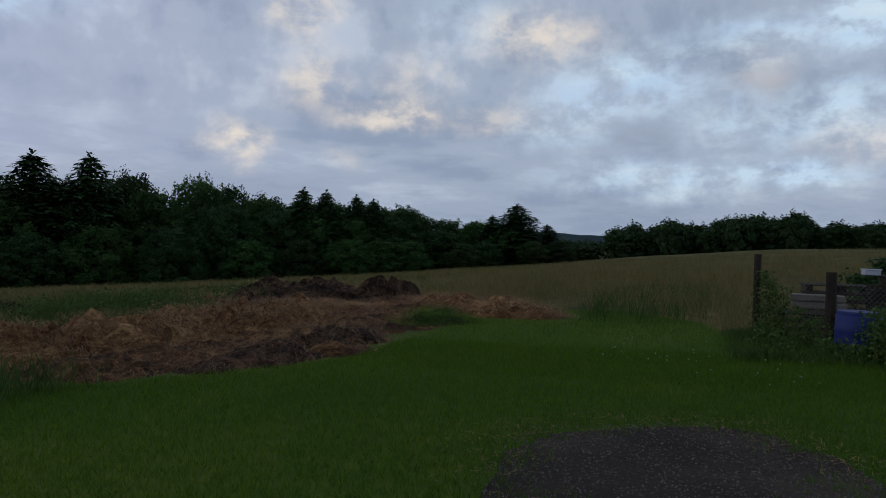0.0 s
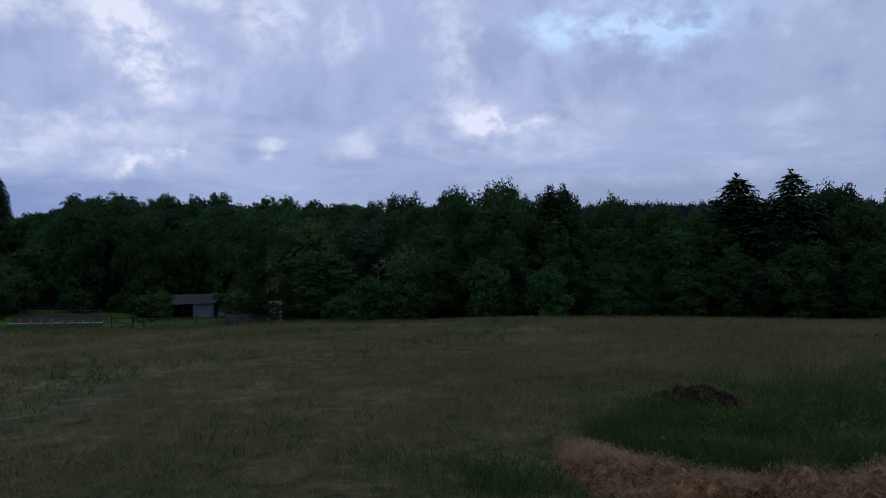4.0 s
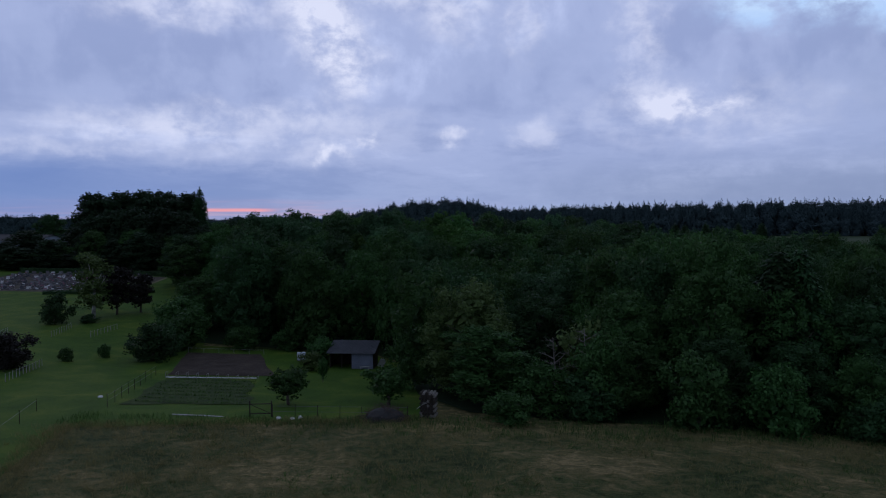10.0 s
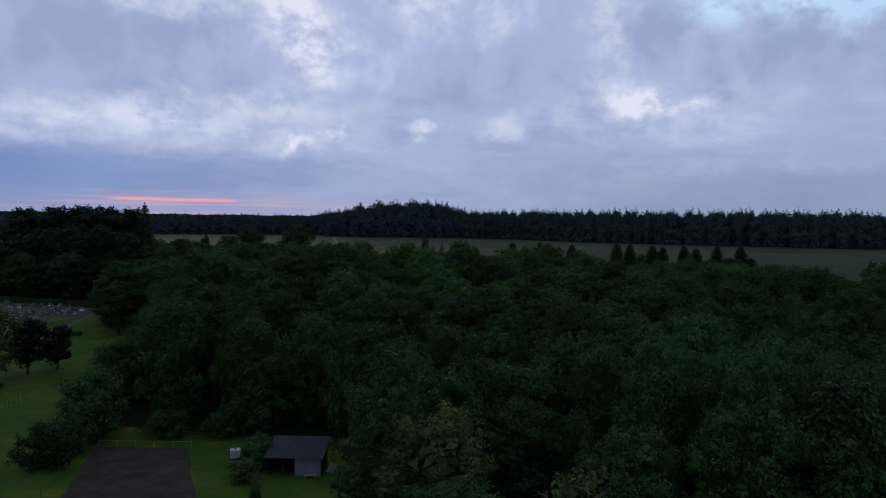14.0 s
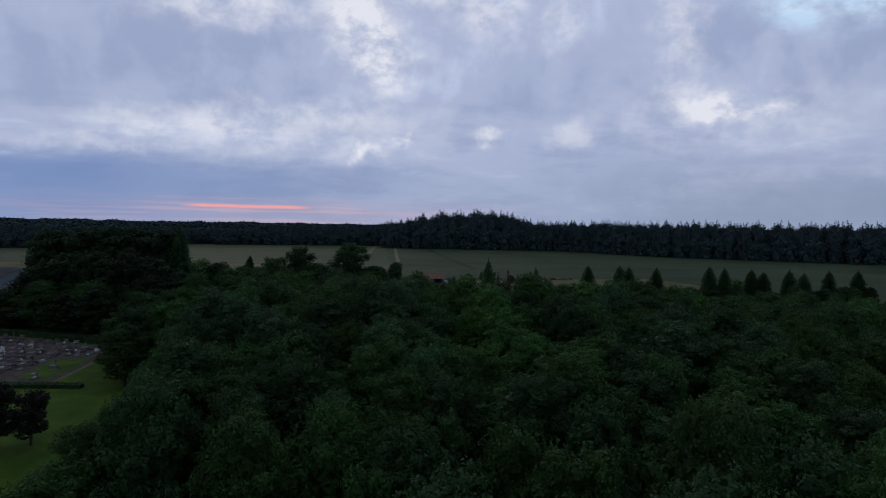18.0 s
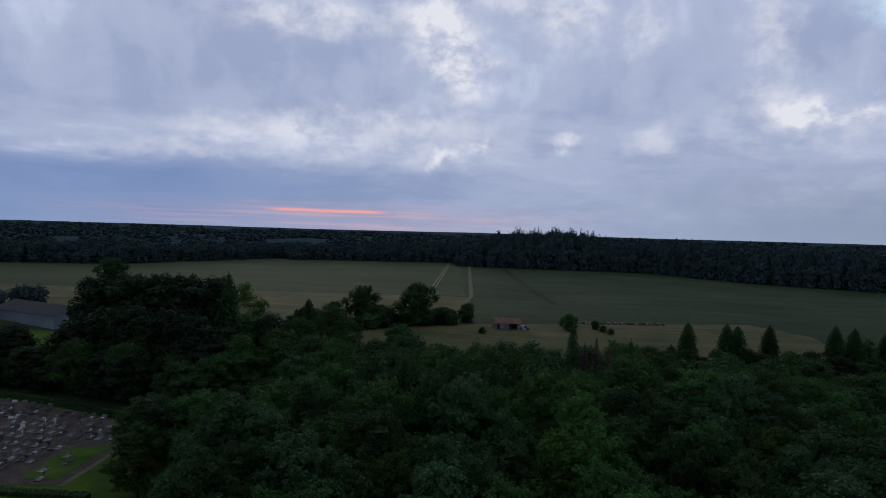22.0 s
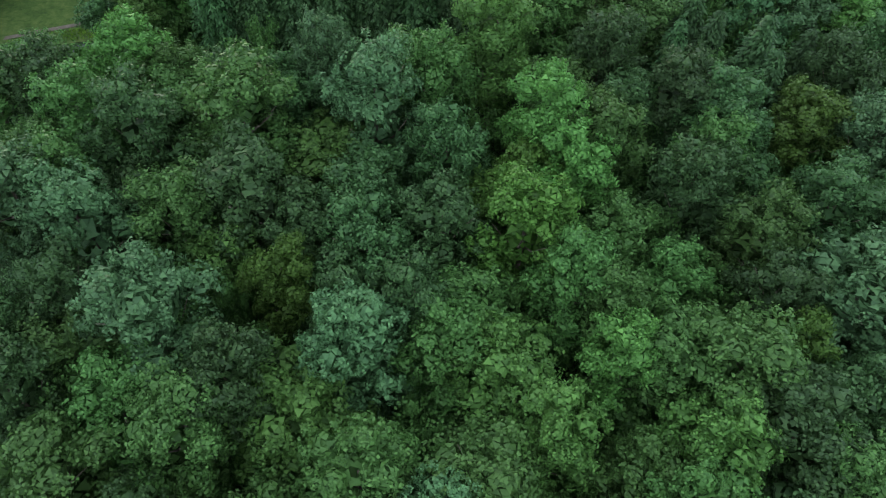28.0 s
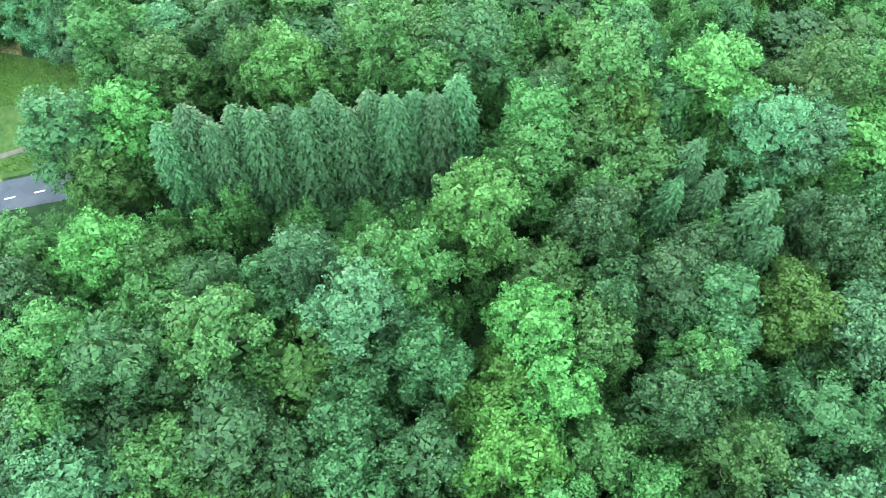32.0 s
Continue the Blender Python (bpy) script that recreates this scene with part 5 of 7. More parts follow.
# ---- cemetery ----
drape("cemetery_ground", [(-75.5, 189.5), (-73.6, 164.5), (-84, 162), (-119, 166), (-121, 199), (-104, 197.5)], 3, 0.08, PALE_GRAVEL, "pale gravel and bare earth between the graves", "cemetery ground")
drape("cemetery_lawn", [(-76, 181), (-75.2, 166), (-81, 165.5), (-82.5, 178)], 2, 0.12, LAWN, "patch of grass among the graves", "lawn", 0.4)
drape("cemetery_path", [(-74.4, 189), (-72.6, 164.3), (-73.5, 164.1), (-75.4, 189)], 3, 0.10, TRACK, "bare gravel path along the lawn", "path")


def grave(x, y, turn, stone, style, flowers):
    head, stone = stone, (GRANITE_GREY if stone is STONE_PALE else stone)
    ob = thing("grave", x, y, {0: "grave with an upright polished headstone", 1: "grave with a low slab and small cross", 2: "grave with a broad headstone and planted bed"}[style] + (" and flowers" if flowers else ""), "grave", turn=turn, group="graves of the cemetery")
    part("kerb", box(box(box(boxed(-0.5, 0, 0, -0.4, 2, 0.28), 0.4, 0, 0, 0.5, 2, 0.28), -0.4, 0, 0, 0.4, 0.1, 0.28), -0.4, 1.9, 0, 0.4, 2, 0.28), stone, ob)
    part("slab", boxed(-0.42, 0.08, 0, 0.42, 1.92, 0.2 if style != 2 else 0.14, bevel=0.02), stone if style != 2 else SOIL, ob)
    if style == 1:
        bm = boxed(-0.06, 1.95, 0, 0.06, 2.07, 1.15)
        box(bm, -0.28, 1.96, 0.72, 0.28, 2.06, 0.84)
        part("cross", bm, head, ob)
    else:
        w, h = (0.4, 0.95) if style == 0 else (0.52, 0.75)
        part("headstone", boxed(-w, 1.95, 0, w, 2.12, h, bevel=0.04), head, ob)
    if flowers:
        bm = bmesh.new()
        for i in range(9):
            a, r = rng.uniform(0, 6.28), rng.uniform(0, 0.28)
            bmesh.ops.create_icosphere(bm, subdivisions=1, radius=rng.uniform(0.06, 0.13), matrix=Matrix.Translation((math.cos(a) * r, 1.2 + math.sin(a) * r * 1.6, 0.3 + rng.uniform(0, 0.14))))
        part("flowers", bm, FLOWER_WHITE if flowers == 1 else FLOWER_PINK, ob)
    return ob


stones = [GRANITE_DARK, GRANITE_GREY, GRANITE_RED, GRANITE_DARK, GRANITE_RED, GRANITE_GREY, GRANITE_DARK, STONE_PALE]
for row in range(11):
    for col in range(20):
        x = -77.5 - col * 2.05 - 0.35 * row * 0 + rng.uniform(-0.25, 0.25) - 0.13 * row
        y = 164.5 + row * 2.95 + rng.uniform(-0.3, 0.3) + 0.12 * col
        if x > -83 and y < 181 and not (row, col) in ((0, 0), (1, 1), (2, 0), (3, 1)):
            continue
        if rng.uniform() < 0.14 or not inside((x, y), [(-76, 189), (-74.2, 165), (-84, 162.5), (-118.5, 166.5), (-120, 197), (-104, 196)]):
            continue
        grave(x, y, rng.uniform(-4, 4) + 12, stones[int(rng.integers(0, 8))], int(rng.integers(0, 3)), int(rng.integers(0, 3)))


def hedge(name, a, b, height, width, label):
    """A clipped hedge: a leafy box with an uneven face."""
    n = max(2, int(math.dist(a, b) / 0.5))
    pts, nrm = [], []
    ang = math.atan2(b[1] - a[1], b[0] - a[0])
    across = np.array([-math.sin(ang), math.cos(ang), 0])
    for i in range(n * 34):
        t = rng.uniform()
        x, y = a[0] + (b[0] - a[0]) * t, a[1] + (b[1] - a[1]) * t
        s, u = rng.uniform(-0.5, 0.5), rng.uniform()
        if u < 0.45:
            off, z, nn = s * width, height * rng.uniform(0.93, 1.07), np.array([0, 0, 1.0])
        else:
            sign = 1 if u < 0.72 else -1
            off, z, nn = sign * width * rng.uniform(0.45, 0.54), height * rng.uniform(0.02, 1), across * sign
        pts.append(np.array([x, y, gz(x, y) + z]) + across * off)
        nrm.append(nn)
    lv, lf = sprays(np.array(pts), np.array(nrm), 0.2)
    ob = new(name, fast_mesh(name, lv, lf, LEAF["dark"]))
    tagged(ob, label, "hedge")
    bm = bmesh.new()
    k = max(2, int(math.dist(a, b) / 3))
    for i in range(k):
        t0, t1 = i / k, (i + 1) / k
        x, y = a[0] + (b[0] - a[0]) * (t0 + t1) / 2, a[1] + (b[1] - a[1]) * (t0 + t1) / 2
        ln = math.dist(a, b) / k / 2
        m = pose(x, y, gz(x, y) + height * 0.43, 0, 0, math.degrees(ang)) @ Matrix.Diagonal((ln * 2.02, width * 0.84, height * 0.9, 1))
        bmesh.ops.create_cube(bm, size=1, matrix=m)
    part("core", bm, LEAF["dark"], ob)


hedge("hedge", (-121, 200.5), (-104, 198.6), 1.3, 0.9, "clipped green hedge along the back of the cemetery")
hedge("hedge", (-104, 198.6), (-76, 191.5), 1.3, 0.9, "clipped green hedge along the back of the cemetery")
hedge("hedge", (-90, 159.3), (-66.5, 161.3), 0.7, 1.8, "low broad hedge in front of the cemetery")


def statue(x, y):
    bm = boxed(-0.45, -0.45, -0.1, 0.45, 0.45, 0.7, bevel=0.05)
    pole(bm, (0, 0, 0.68), (0, 0, 1.6), 0.34, 0.2, 10)
    pole(bm, (0, 0, 1.58), (0, 0, 1.85), 0.24, 0.12, 10)
    bmesh.ops.create_icosphere(bm, subdivisions=2, radius=0.15, matrix=Matrix.Translation((0, 0, 1.98)))
    ob = part("statue", bm, STONE_PALE)
    ob.matrix_basis = pose(x, y, gz(x, y), 0, 0, 20)
    tagged(ob, "pale stone monument on a square pedestal", "monument")


statue(-71.2, 192.2)

# ---- grey hall ----


def hall(x, y, turn):
    ob = thing("hall", x, y, "long grey sheet-metal hall with a low dark roof", "building", turn=turn)
    w, d, h, top = 7.2, 34.0, 3.9, 6.2
    for name, quad in (
        ("wall", [(-w, 0, -0.5), (w, 0, -0.5), (w, 0, h), (0, 0, top - 0.1), (-w, 0, h)]),
        ("wall", [(-w, d, -0.5), (-w, d, h), (0, d, top - 0.1), (w, d, h), (w, d, -0.5)]),
        ("wall", [(w, 0.0, -0.5), (w, d, -0.5), (w, d, h), (w, 0, h)]),
        ("wall", [(-w, 0, -0.5), (-w, 0, h), (-w, d, h), (-w, d, -0.5)]),
    ):
        bm = bmesh.new()
        bm.faces.new([bm.verts.new(q) for q in quad])
        made = bmesh.ops.solidify(bm, geom=bm.faces[:], thickness=0.15)
        part(name, bm, HALL_WALL, ob)
    for s in (-1, 1):
        n = 24
        for i in range(n):
            bm = bmesh.new()
            a, b = -0.5 + (d + 1) * i / n, -0.5 + (d + 1) * (i + 0.97) / n
            bm.faces.new([bm.verts.new(q) for q in ((0, a, top + 0.05), (s * (w + 0.5), a, h - 0.12), (s * (w + 0.5), b, h - 0.12), (0, b, top + 0.05))])
            bmesh.ops.solidify(bm, geom=bm.faces[:], thickness=0.1)
            part("roof_sheet", bm, HALL_ROOF, ob)
    part("gate", boxed(0.5, -0.12, 0, 3.4, -0.02, 3.2, bevel=0.02), HALL_ROOF, ob, "dark sliding gate")


hall(-152.5, 270.4, 70)

# ---- small barn in the pasture ----


def barn(x, y, turn):
    ob = thing("barn", x, y, "small old barn with a red tiled roof and patched walls", "barn", turn=turn)
    w, d, h = 4.5, 2.6, 2.2
    for i in range(9):
        a = -w + i
        if i in (6, 7):
            continue
        part("wall_panel", boxed(a, -d, -0.4, a + 0.96, -d + 0.12, h - 0.06 * (i % 3)), (BARN_WALL, OLD_WOOD, BARN_WALL, SHED_WALL)[i % 4], ob)
    part("back_wall", boxed(-w, d - 0.12, -0.4, w, d, h), BARN_WALL, ob)
    part("end_wall", boxed(-w, -d + 0.12, -0.4, -w + 0.12, d - 0.12, h), OLD_WOOD, ob)
    part("end_wall", boxed(w - 0.12, -d + 0.12, -0.4, w, d - 0.12, h), OLD_WOOD, ob)
    # near-black panel set in the barn to give its opening deep shade
    part("inside", boxed(-w + 0.2, 0.2, -0.3, w - 0.2, 0.4, h - 0.1), DARK, ob, "dark open interior")
    for s in (-1, 1):
        bm = bmesh.new()
        for r in range(10):
            t0, t1 = r / 10, (r + 1.12) / 10
            y0, y1 = s * (d + 0.5) * (1 - t0), s * (d + 0.5) * (1 - min(t1, 1))
            z0, z1 = h - 0.2 + 1.7 * t0, h - 0.2 + 1.7 * min(t1, 1)
            n = 22
            for c in range(n):
                a, b = -w - 0.3 + (2 * w + 0.6) * c / n, -w - 0.3 + (2 * w + 0.6) * (c + 0.95) / n
                j = rng.uniform(0, 0.03)
                bm.faces.new([bm.verts.new(q) for q in ((a, y0, z0 + 0.07 + j), (b, y0, z0 + 0.07 + j), (b, y1, z1 + j), (a, y1, z1 + j))])
        part("roof_tiles", bm, TILES, ob, "worn red roof tiles")
    for i in range(3):
        part("post", boxed(w + 0.5 + i * 0.9, -1.6 + 0.3 * i, -0.2, w + 0.62 + i * 0.9, -1.45 + 0.3 * i, 1.7), OLD_WOOD, ob)


barn(-20, 316, 13)
ob = thing("scrap_pile", -13.6, 315.6, "heap of blue and grey scrap beside the barn", "scrap pile")
for i in range(7):
    bm = boxed(-0.5, -0.35, 0, 0.5, 0.35, 0.7, bevel=0.06)
    q = part("crate", bm, (PLASTIC_BLUE, HALL_WALL, PLASTIC_WHITE)[i % 3], ob)
    q.matrix_basis = pose(-1.2 + 0.75 * (i % 4), 0.4 * (i // 4), 0.72 * (i // 4), 0, 0, 17 * i)


def log_row(a, b, count, label):
    """A long low row of stacked trunks."""
    ob = thing("log_row", *a, label, "log stack")
    ang = math.atan2(b[1] - a[1], b[0] - a[0])
    ln = math.dist(a, b) / count
    for i in range(count):
        x, y = ln * i * math.cos(ang), ln * i * math.sin(ang)
        z = gz(a[0] + x, a[1] + y) - gz(*a)
        for j in range(3):
            r = 0.26
            bm = pole(bmesh.new(), (0, -1.2, 0), (0, 1.2, 0), r, r * 0.9, 8)
            q = part("log", bm, PALE_WOOD if rng.uniform() < 0.4 else OLD_WOOD, ob)
            q.matrix_basis = pose(x + (j - 0.5 if j < 2 else 0) * 0.55 * math.cos(ang), y, z + (0.24 if j < 2 else 0.68), 0, 0, math.degrees(ang) + rng.uniform(-10, 10))


log_row((3, 334), (37, 342), 26, "long row of cut logs along the field's edge")

# ---- garden ----


def shed(x, y, turn):
    ob = thing("garden_shed", x, y, "blue-grey board garden shed with a corrugated lean-to roof", "shed", turn=turn)
    w, d, hf, hb = 5.6, 3.6, 2.0, 2.85
    for i in range(9):
        part("board", boxed(w - 2.75 + i * 0.305, 0, -0.2, w - 2.75 + i * 0.305 + 0.296, 0.03 + 0.006 * (i % 2), hf), SHED_WALL, ob)
    for i in range(9):
        s = i / 9
        h = hf + (hb - hf) * s
        part("side_board", boxed(w - 0.03, 0.04 + s * d, -0.2, w + 0.004 * (i % 2), 0.04 + s * d + 0.39, h), OLD_WOOD, ob)
    part("back_wall", boxed(0, d, -0.2, w, d + 0.06, hb), OLD_WOOD, ob)
    part("side_wall", boxed(0, 0.4, -0.2, 0.05, d, hf), OLD_WOOD, ob)
    part("inner_wall", boxed(w - 2.8, 0.04, -0.2, w - 2.76, d, hf), OLD_WOOD, ob)
    part("post", boxed(0.0, 0.05, -0.3, 0.12, 0.17, hf), OLD_WOOD, ob)
    part("post", boxed(1.5, 0.05, -0.3, 1.62, 0.17, hf), OLD_WOOD, ob)
    for i in range(6):
        bm = bmesh.new()
        x0 = -0.3 + (w + 0.6) * i / 6
        n = 13
        vs = []
        for j in range(n + 1):
            xx = x0 + (w + 0.6) / 6 * 1.02 * j / n
            wave = 0.025 * math.cos(j * math.pi)
            vs.append((bm.verts.new((xx, -0.45, hf - 0.02 + wave + 0.005 * (i % 2))), bm.verts.new((xx, d + 0.35, hb + 0.14 + wave + 0.005 * (i % 2)))))
        for p, q in zip(vs, vs[1:]):
            bm.faces.new((p[0], q[0], q[1], p[1]))
        part("roof_sheet", bm, SHED_ROOF, ob)
    bm = bmesh.new()
    box(bm, -0.45, 0, 0.05, 0.45, 0.06, 1.15, bevel=0.01)
    q = part("panel", bm, SHEETING, ob, "white board leaning on the shed")
    q.matrix_basis = pose(w + 0.75, 0.9, 0, 14, 22, 38)


shed(-15.3, 95.2, -3)
ob = thing("garden_bench", -10.7, 94.4, "white low garden bench before the shed", "bench", turn=5)
part("seat", boxed(-0.6, -0.18, 0.38, 0.6, 0.18, 0.43), WHITE_WOOD, ob)
for sx in (-0.5, 0.5):
    part("leg", boxed(sx - 0.04, -0.16, -0.05, sx + 0.04, 0.16, 0.38), WHITE_WOOD, ob)


def tank(x, y):
    ob = thing("water_tank", x, y, "white plastic water tank in a wire cage", "water tank", turn=12)
    part("pallet", boxed(-0.6, -0.5, 0, 0.6, 0.5, 0.14), OLD_WOOD, ob)
    part("vessel", boxed(-0.55, -0.46, 0.15, 0.55, 0.46, 1.15, bevel=0.08), PLASTIC_WHITE, ob)
    part("cap", pole(bmesh.new(), (0, 0, 1.15), (0, 0, 1.22), 0.12, 0.11, 12), DARK, ob)
    bm = bmesh.new()
    for z in (0.3, 0.55, 0.8, 1.05):
        box(bm, -0.58, -0.49, z, 0.58, -0.475, z + 0.02)
        box(bm, -0.58, 0.475, z, 0.58, 0.49, z + 0.02)
    for i in range(6):
        xx = -0.58 + 1.14 * i / 5
        box(bm, xx, -0.495, 0.14, xx + 0.02, -0.48, 1.14)
    part("cage", bm, WIRE, ob)


tank(-20, 100.2)
drape("vegetable_bed", [(-36, 101.6), (-26.3, 103.2), (-20.3, 87.2), (-31.8, 84.8)], 1.5, 0.10, SOIL, "freshly tilled brown vegetable bed", "bed", 0.3)
drape("kitchen_garden", [(-31, 82.2), (-21.5, 84), (-18, 69), (-28.2, 67.4)], 1.5, 0.09, GARDEN, "weedy kitchen garden bed", "bed", 1.0)


def stake_row(name, a, b, count, height, mat, label, category, rails=1, r=0.03):
    """Stakes in a line with rails or wires."""
    ob = thing(name, *a, label, category)
    for i in range(count):
        t = i / (count - 1)
        x, y = a[0] + (b[0] - a[0]) * t, a[1] + (b[1] - a[1]) * t
        z = gz(x, y) - gz(*a)
        bm = pole(bmesh.new(), (0, 0, -0.3), (rng.uniform(-0.04, 0.04), 0, height * rng.uniform(0.92, 1.05)), r, r * 0.85, 6)
        q = part("post", bm, mat, ob)
        q.location = (x - a[0], y - a[1], z)
    for k in range(rails):
        h = height * (0.88 - 0.4 * k)
        bm = pole(bmesh.new(), (0, 0, h), (b[0] - a[0], b[1] - a[1], gz(*b) - gz(*a) + h), 0.012, 0.012, 4)
        part("wire", bm, WIRE if mat is not WHITE_WOOD else WHITE_WOOD, ob)
    return ob


stake_row("stake_fence", (-45, 76.7), (-47.4, 87), 12, 0.9, WHITE_WOOD, "row of white wooden stakes on the lawn", "fence", 1, 0.045)
stake_row("stake_fence", (-58.7, 108.3), (-60.2, 116.3), 9, 0.95, WHITE_WOOD, "row of white wooden stakes on the lawn", "fence", 1, 0.05)
stake_row("stake_fence", (-53.5, 109.5), (-53.4, 117.4), 9, 0.95, WHITE_WOOD, "row of white wooden stakes on the lawn", "fence", 1, 0.05)
stake_row("stake_fence", (-63, 100), (-67, 111), 10, 0.95, WHITE_WOOD, "row of white wooden stakes on the lawn", "fence", 1, 0.045)
stake_row("wire_fence", (-27.3, 44.3), (-33.8, 63.5), 5, 1.1, OLD_WOOD, "thin dark posts along the mown strip", "fence", 1)
stake_row("wire_fence", (-29.2, 66), (-33, 84.5), 9, 1.2, OLD_WOOD, "old wire fence beside the kitchen garden", "fence", 2)
stake_row("wire_fence", (-14.2, 63.2), (-3.2, 63.0), 7, 1.1, OLD_WOOD, "old wire fence between garden and meadow", "fence", 2)
stake_row("bean_rail", (-36, 102), (-26, 103.6), 6, 0.75, WHITE_WOOD, "pale rail on short posts behind the tilled bed", "rail", 1, 0.03)


def garden_gate(x, y):
    ob = thing("garden_gate", x, y, "plain wooden garden gate with a diagonal brace", "gate", turn=4)
    for sx in (0, 1.75):
        part("post", pole(bmesh.new(), (sx, 0, -0.3), (sx, 0, 1.35), 0.06, 0.055, 7), OLD_WOOD, ob)
    for z in (0.25, 1.05):
        part("bar", boxed(0.06, -0.02, z, 1.69, 0.02, z + 0.07), OLD_WOOD, ob)
    part("brace", pole(bmesh.new(), (0.08, 0, 1.05), (1.67, 0, 0.3), 0.03, 0.03, 5), OLD_WOOD, ob)


garden_gate(-16.1, 63.3)


def tunnel(a, b):
    """Hoops along the bed with crumpled fleece lying between them."""
    ob = thing("fleece_tunnel", *a, "row of low hoops with crumpled white fleece over the bed", "garden tunnel")
    dx, dy = b[0] - a[0], b[1] - a[1]
    n = 10
    for i in range(n):
        t = i / (n - 1)
        z = gz(a[0] + dx * t, a[1] + dy * t) - gz(*a)
        bm = bmesh.new()
        pole(bm, (0, -0.3, -0.1), (0, -0.3, 0.75 - 0.4 * t), 0.025, 0.025, 5)
        pole(bm, (0, 0.3, -0.1), (0, 0.3, 0.75 - 0.4 * t), 0.025, 0.025, 5)
        pole(bm, (0, -0.32, 0.74 - 0.4 * t), (0, 0.32, 0.74 - 0.4 * t), 0.025, 0.025, 5)
        q = part("hoop", bm, WHITE_WOOD, ob)
        q.location = (dx * t, dy * t, z)
    vs, fs = [], []
    m, k = 60, 7
    for i in range(m):
        t = i / (m - 1)
        wide = 0.18 + 0.3 * abs(noise.noise((t * 9, 1, 0)))
        for j in range(k):
            s = (j / (k - 1) - 0.5) * 2 * wide
            z = gz(a[0] + dx * t, a[1] + dy * t) - gz(*a) + 0.16 + 0.22 * abs(noise.noise((t * 22, s * 6, 3))) * (1 - abs(j / (k - 1) - 0.5) * 1.6)
            vs.append((dx * t, dy * t + s - 0.15, z))
    for i in range(m - 1):
        for j in range(k - 1):
            fs.append((i * k + j, i * k + j + 1, (i + 1) * k + j + 1, (i + 1) * k + j))
    mesh_object("fleece", vs, fs, SHEETING, ob, True)


tunnel((-31.2, 83.2), (-21.6, 84.9))
for i, x in enumerate((-22.5, -20.3)):
    q = part("plank", boxed(0, -0.13, 0, 2.05, 0.13, 0.05), WHITE_WOOD)
    q.matrix_basis = pose(x, 63.3 - 0.1 * i, gz(x, 63.3) + 0.1, 0, 3, 1 - 4 * i)
    tagged(q, "pale plank lying in the grass by the garden", "plank", "planks by the garden")
for i, (x, y) in enumerate(((-13.6, 62.6), (-12.4, 62.5), (-11.9, 62.9), (-32.1, 70.5))):
    bm = bmesh.new()
    bmesh.ops.create_icosphere(bm, subdivisions=2, radius=0.22)
    for v in bm.verts:
        v.co *= 1 + 0.5 * noise.noise(v.co * 3 + Vector((i, 0, 0)))
        v.co.z *= 0.7
    q = part("field_stone", bm, STONE_PALE)
    q.location = (x, y, gz(x, y) + 0.1)
    tagged(q, "pale field stone lying at the garden's edge", "stone", "stones at the garden's edge")


def log_stack(x, y):
    ob = thing("firewood_stack", x, y, "tall stack of split firewood with a white cover sheet", "firewood", turn=-10)
    for row in range(11):
        for c in range(5):
            r = rng.uniform(0.1, 0.14)
            bm = pole(bmesh.new(), (0, -0.55, 0), (rng.uniform(-0.03, 0.03), 0.55, 0), r, r * 0.92, 6)
            q = part("log", bm, PALE_WOOD if rng.uniform() < 0.22 else OLD_WOOD, ob)
            q.location = (-0.55 + c * 0.26 + 0.1 * (row % 2), rng.uniform(-0.08, 0.08), 0.11 + row * 0.2)
    bm = bmesh.new()
    grid = [[bm.verts.new((-0.9 + 0.22 * i, -0.62 + 0.2 * j, 1.35 - 0.75 * max(0, 3 - i) * 0.25 + 0.06 * noise.noise((i, j, 0)))) for j in range(4)] for i in range(5)]
    for p, q in zip(grid, grid[1:]):
        for i in range(3):
            bm.faces.new((p[i], q[i], q[i + 1], p[i + 1]))
    part("sheet", bm, SHEETING, ob, "white plastic sheet", True)


log_stack(-1.5, 63.6)


def brush_pile(x, y, r, h):
    ob = thing("brush_pile", x, y, "heap of cut reddish twigs and brushwood", "brush pile")
    bm = bmesh.new()
    for i in range(420):
        a, k = rng.uniform(0, 6.28), math.sqrt(rng.uniform())
        p = Vector((math.cos(a) * r * k, math.sin(a) * r * k * 0.7, h * (1 - k * k) * rng.uniform(0.3, 1.0)))
        d = Vector(turned(1)[0])
        d.z = abs(d.z) * 0.5
        pole(bm, p, p + d * rng.uniform(0.4, 0.9), 0.018, 0.008, 3)
    part("twigs", bm, TWIGS, ob)
    # near-black filling in place of the shade between the twigs
    bm = bmesh.new()
    bmesh.ops.create_icosphere(bm, subdivisions=2, radius=1, matrix=Matrix.Diagonal((r * 0.85, r * 0.6, h * 0.8, 1)))
    part("core", bm, DARK, ob)


brush_pile(-5.0, 62.6, 2.0, 1.3)

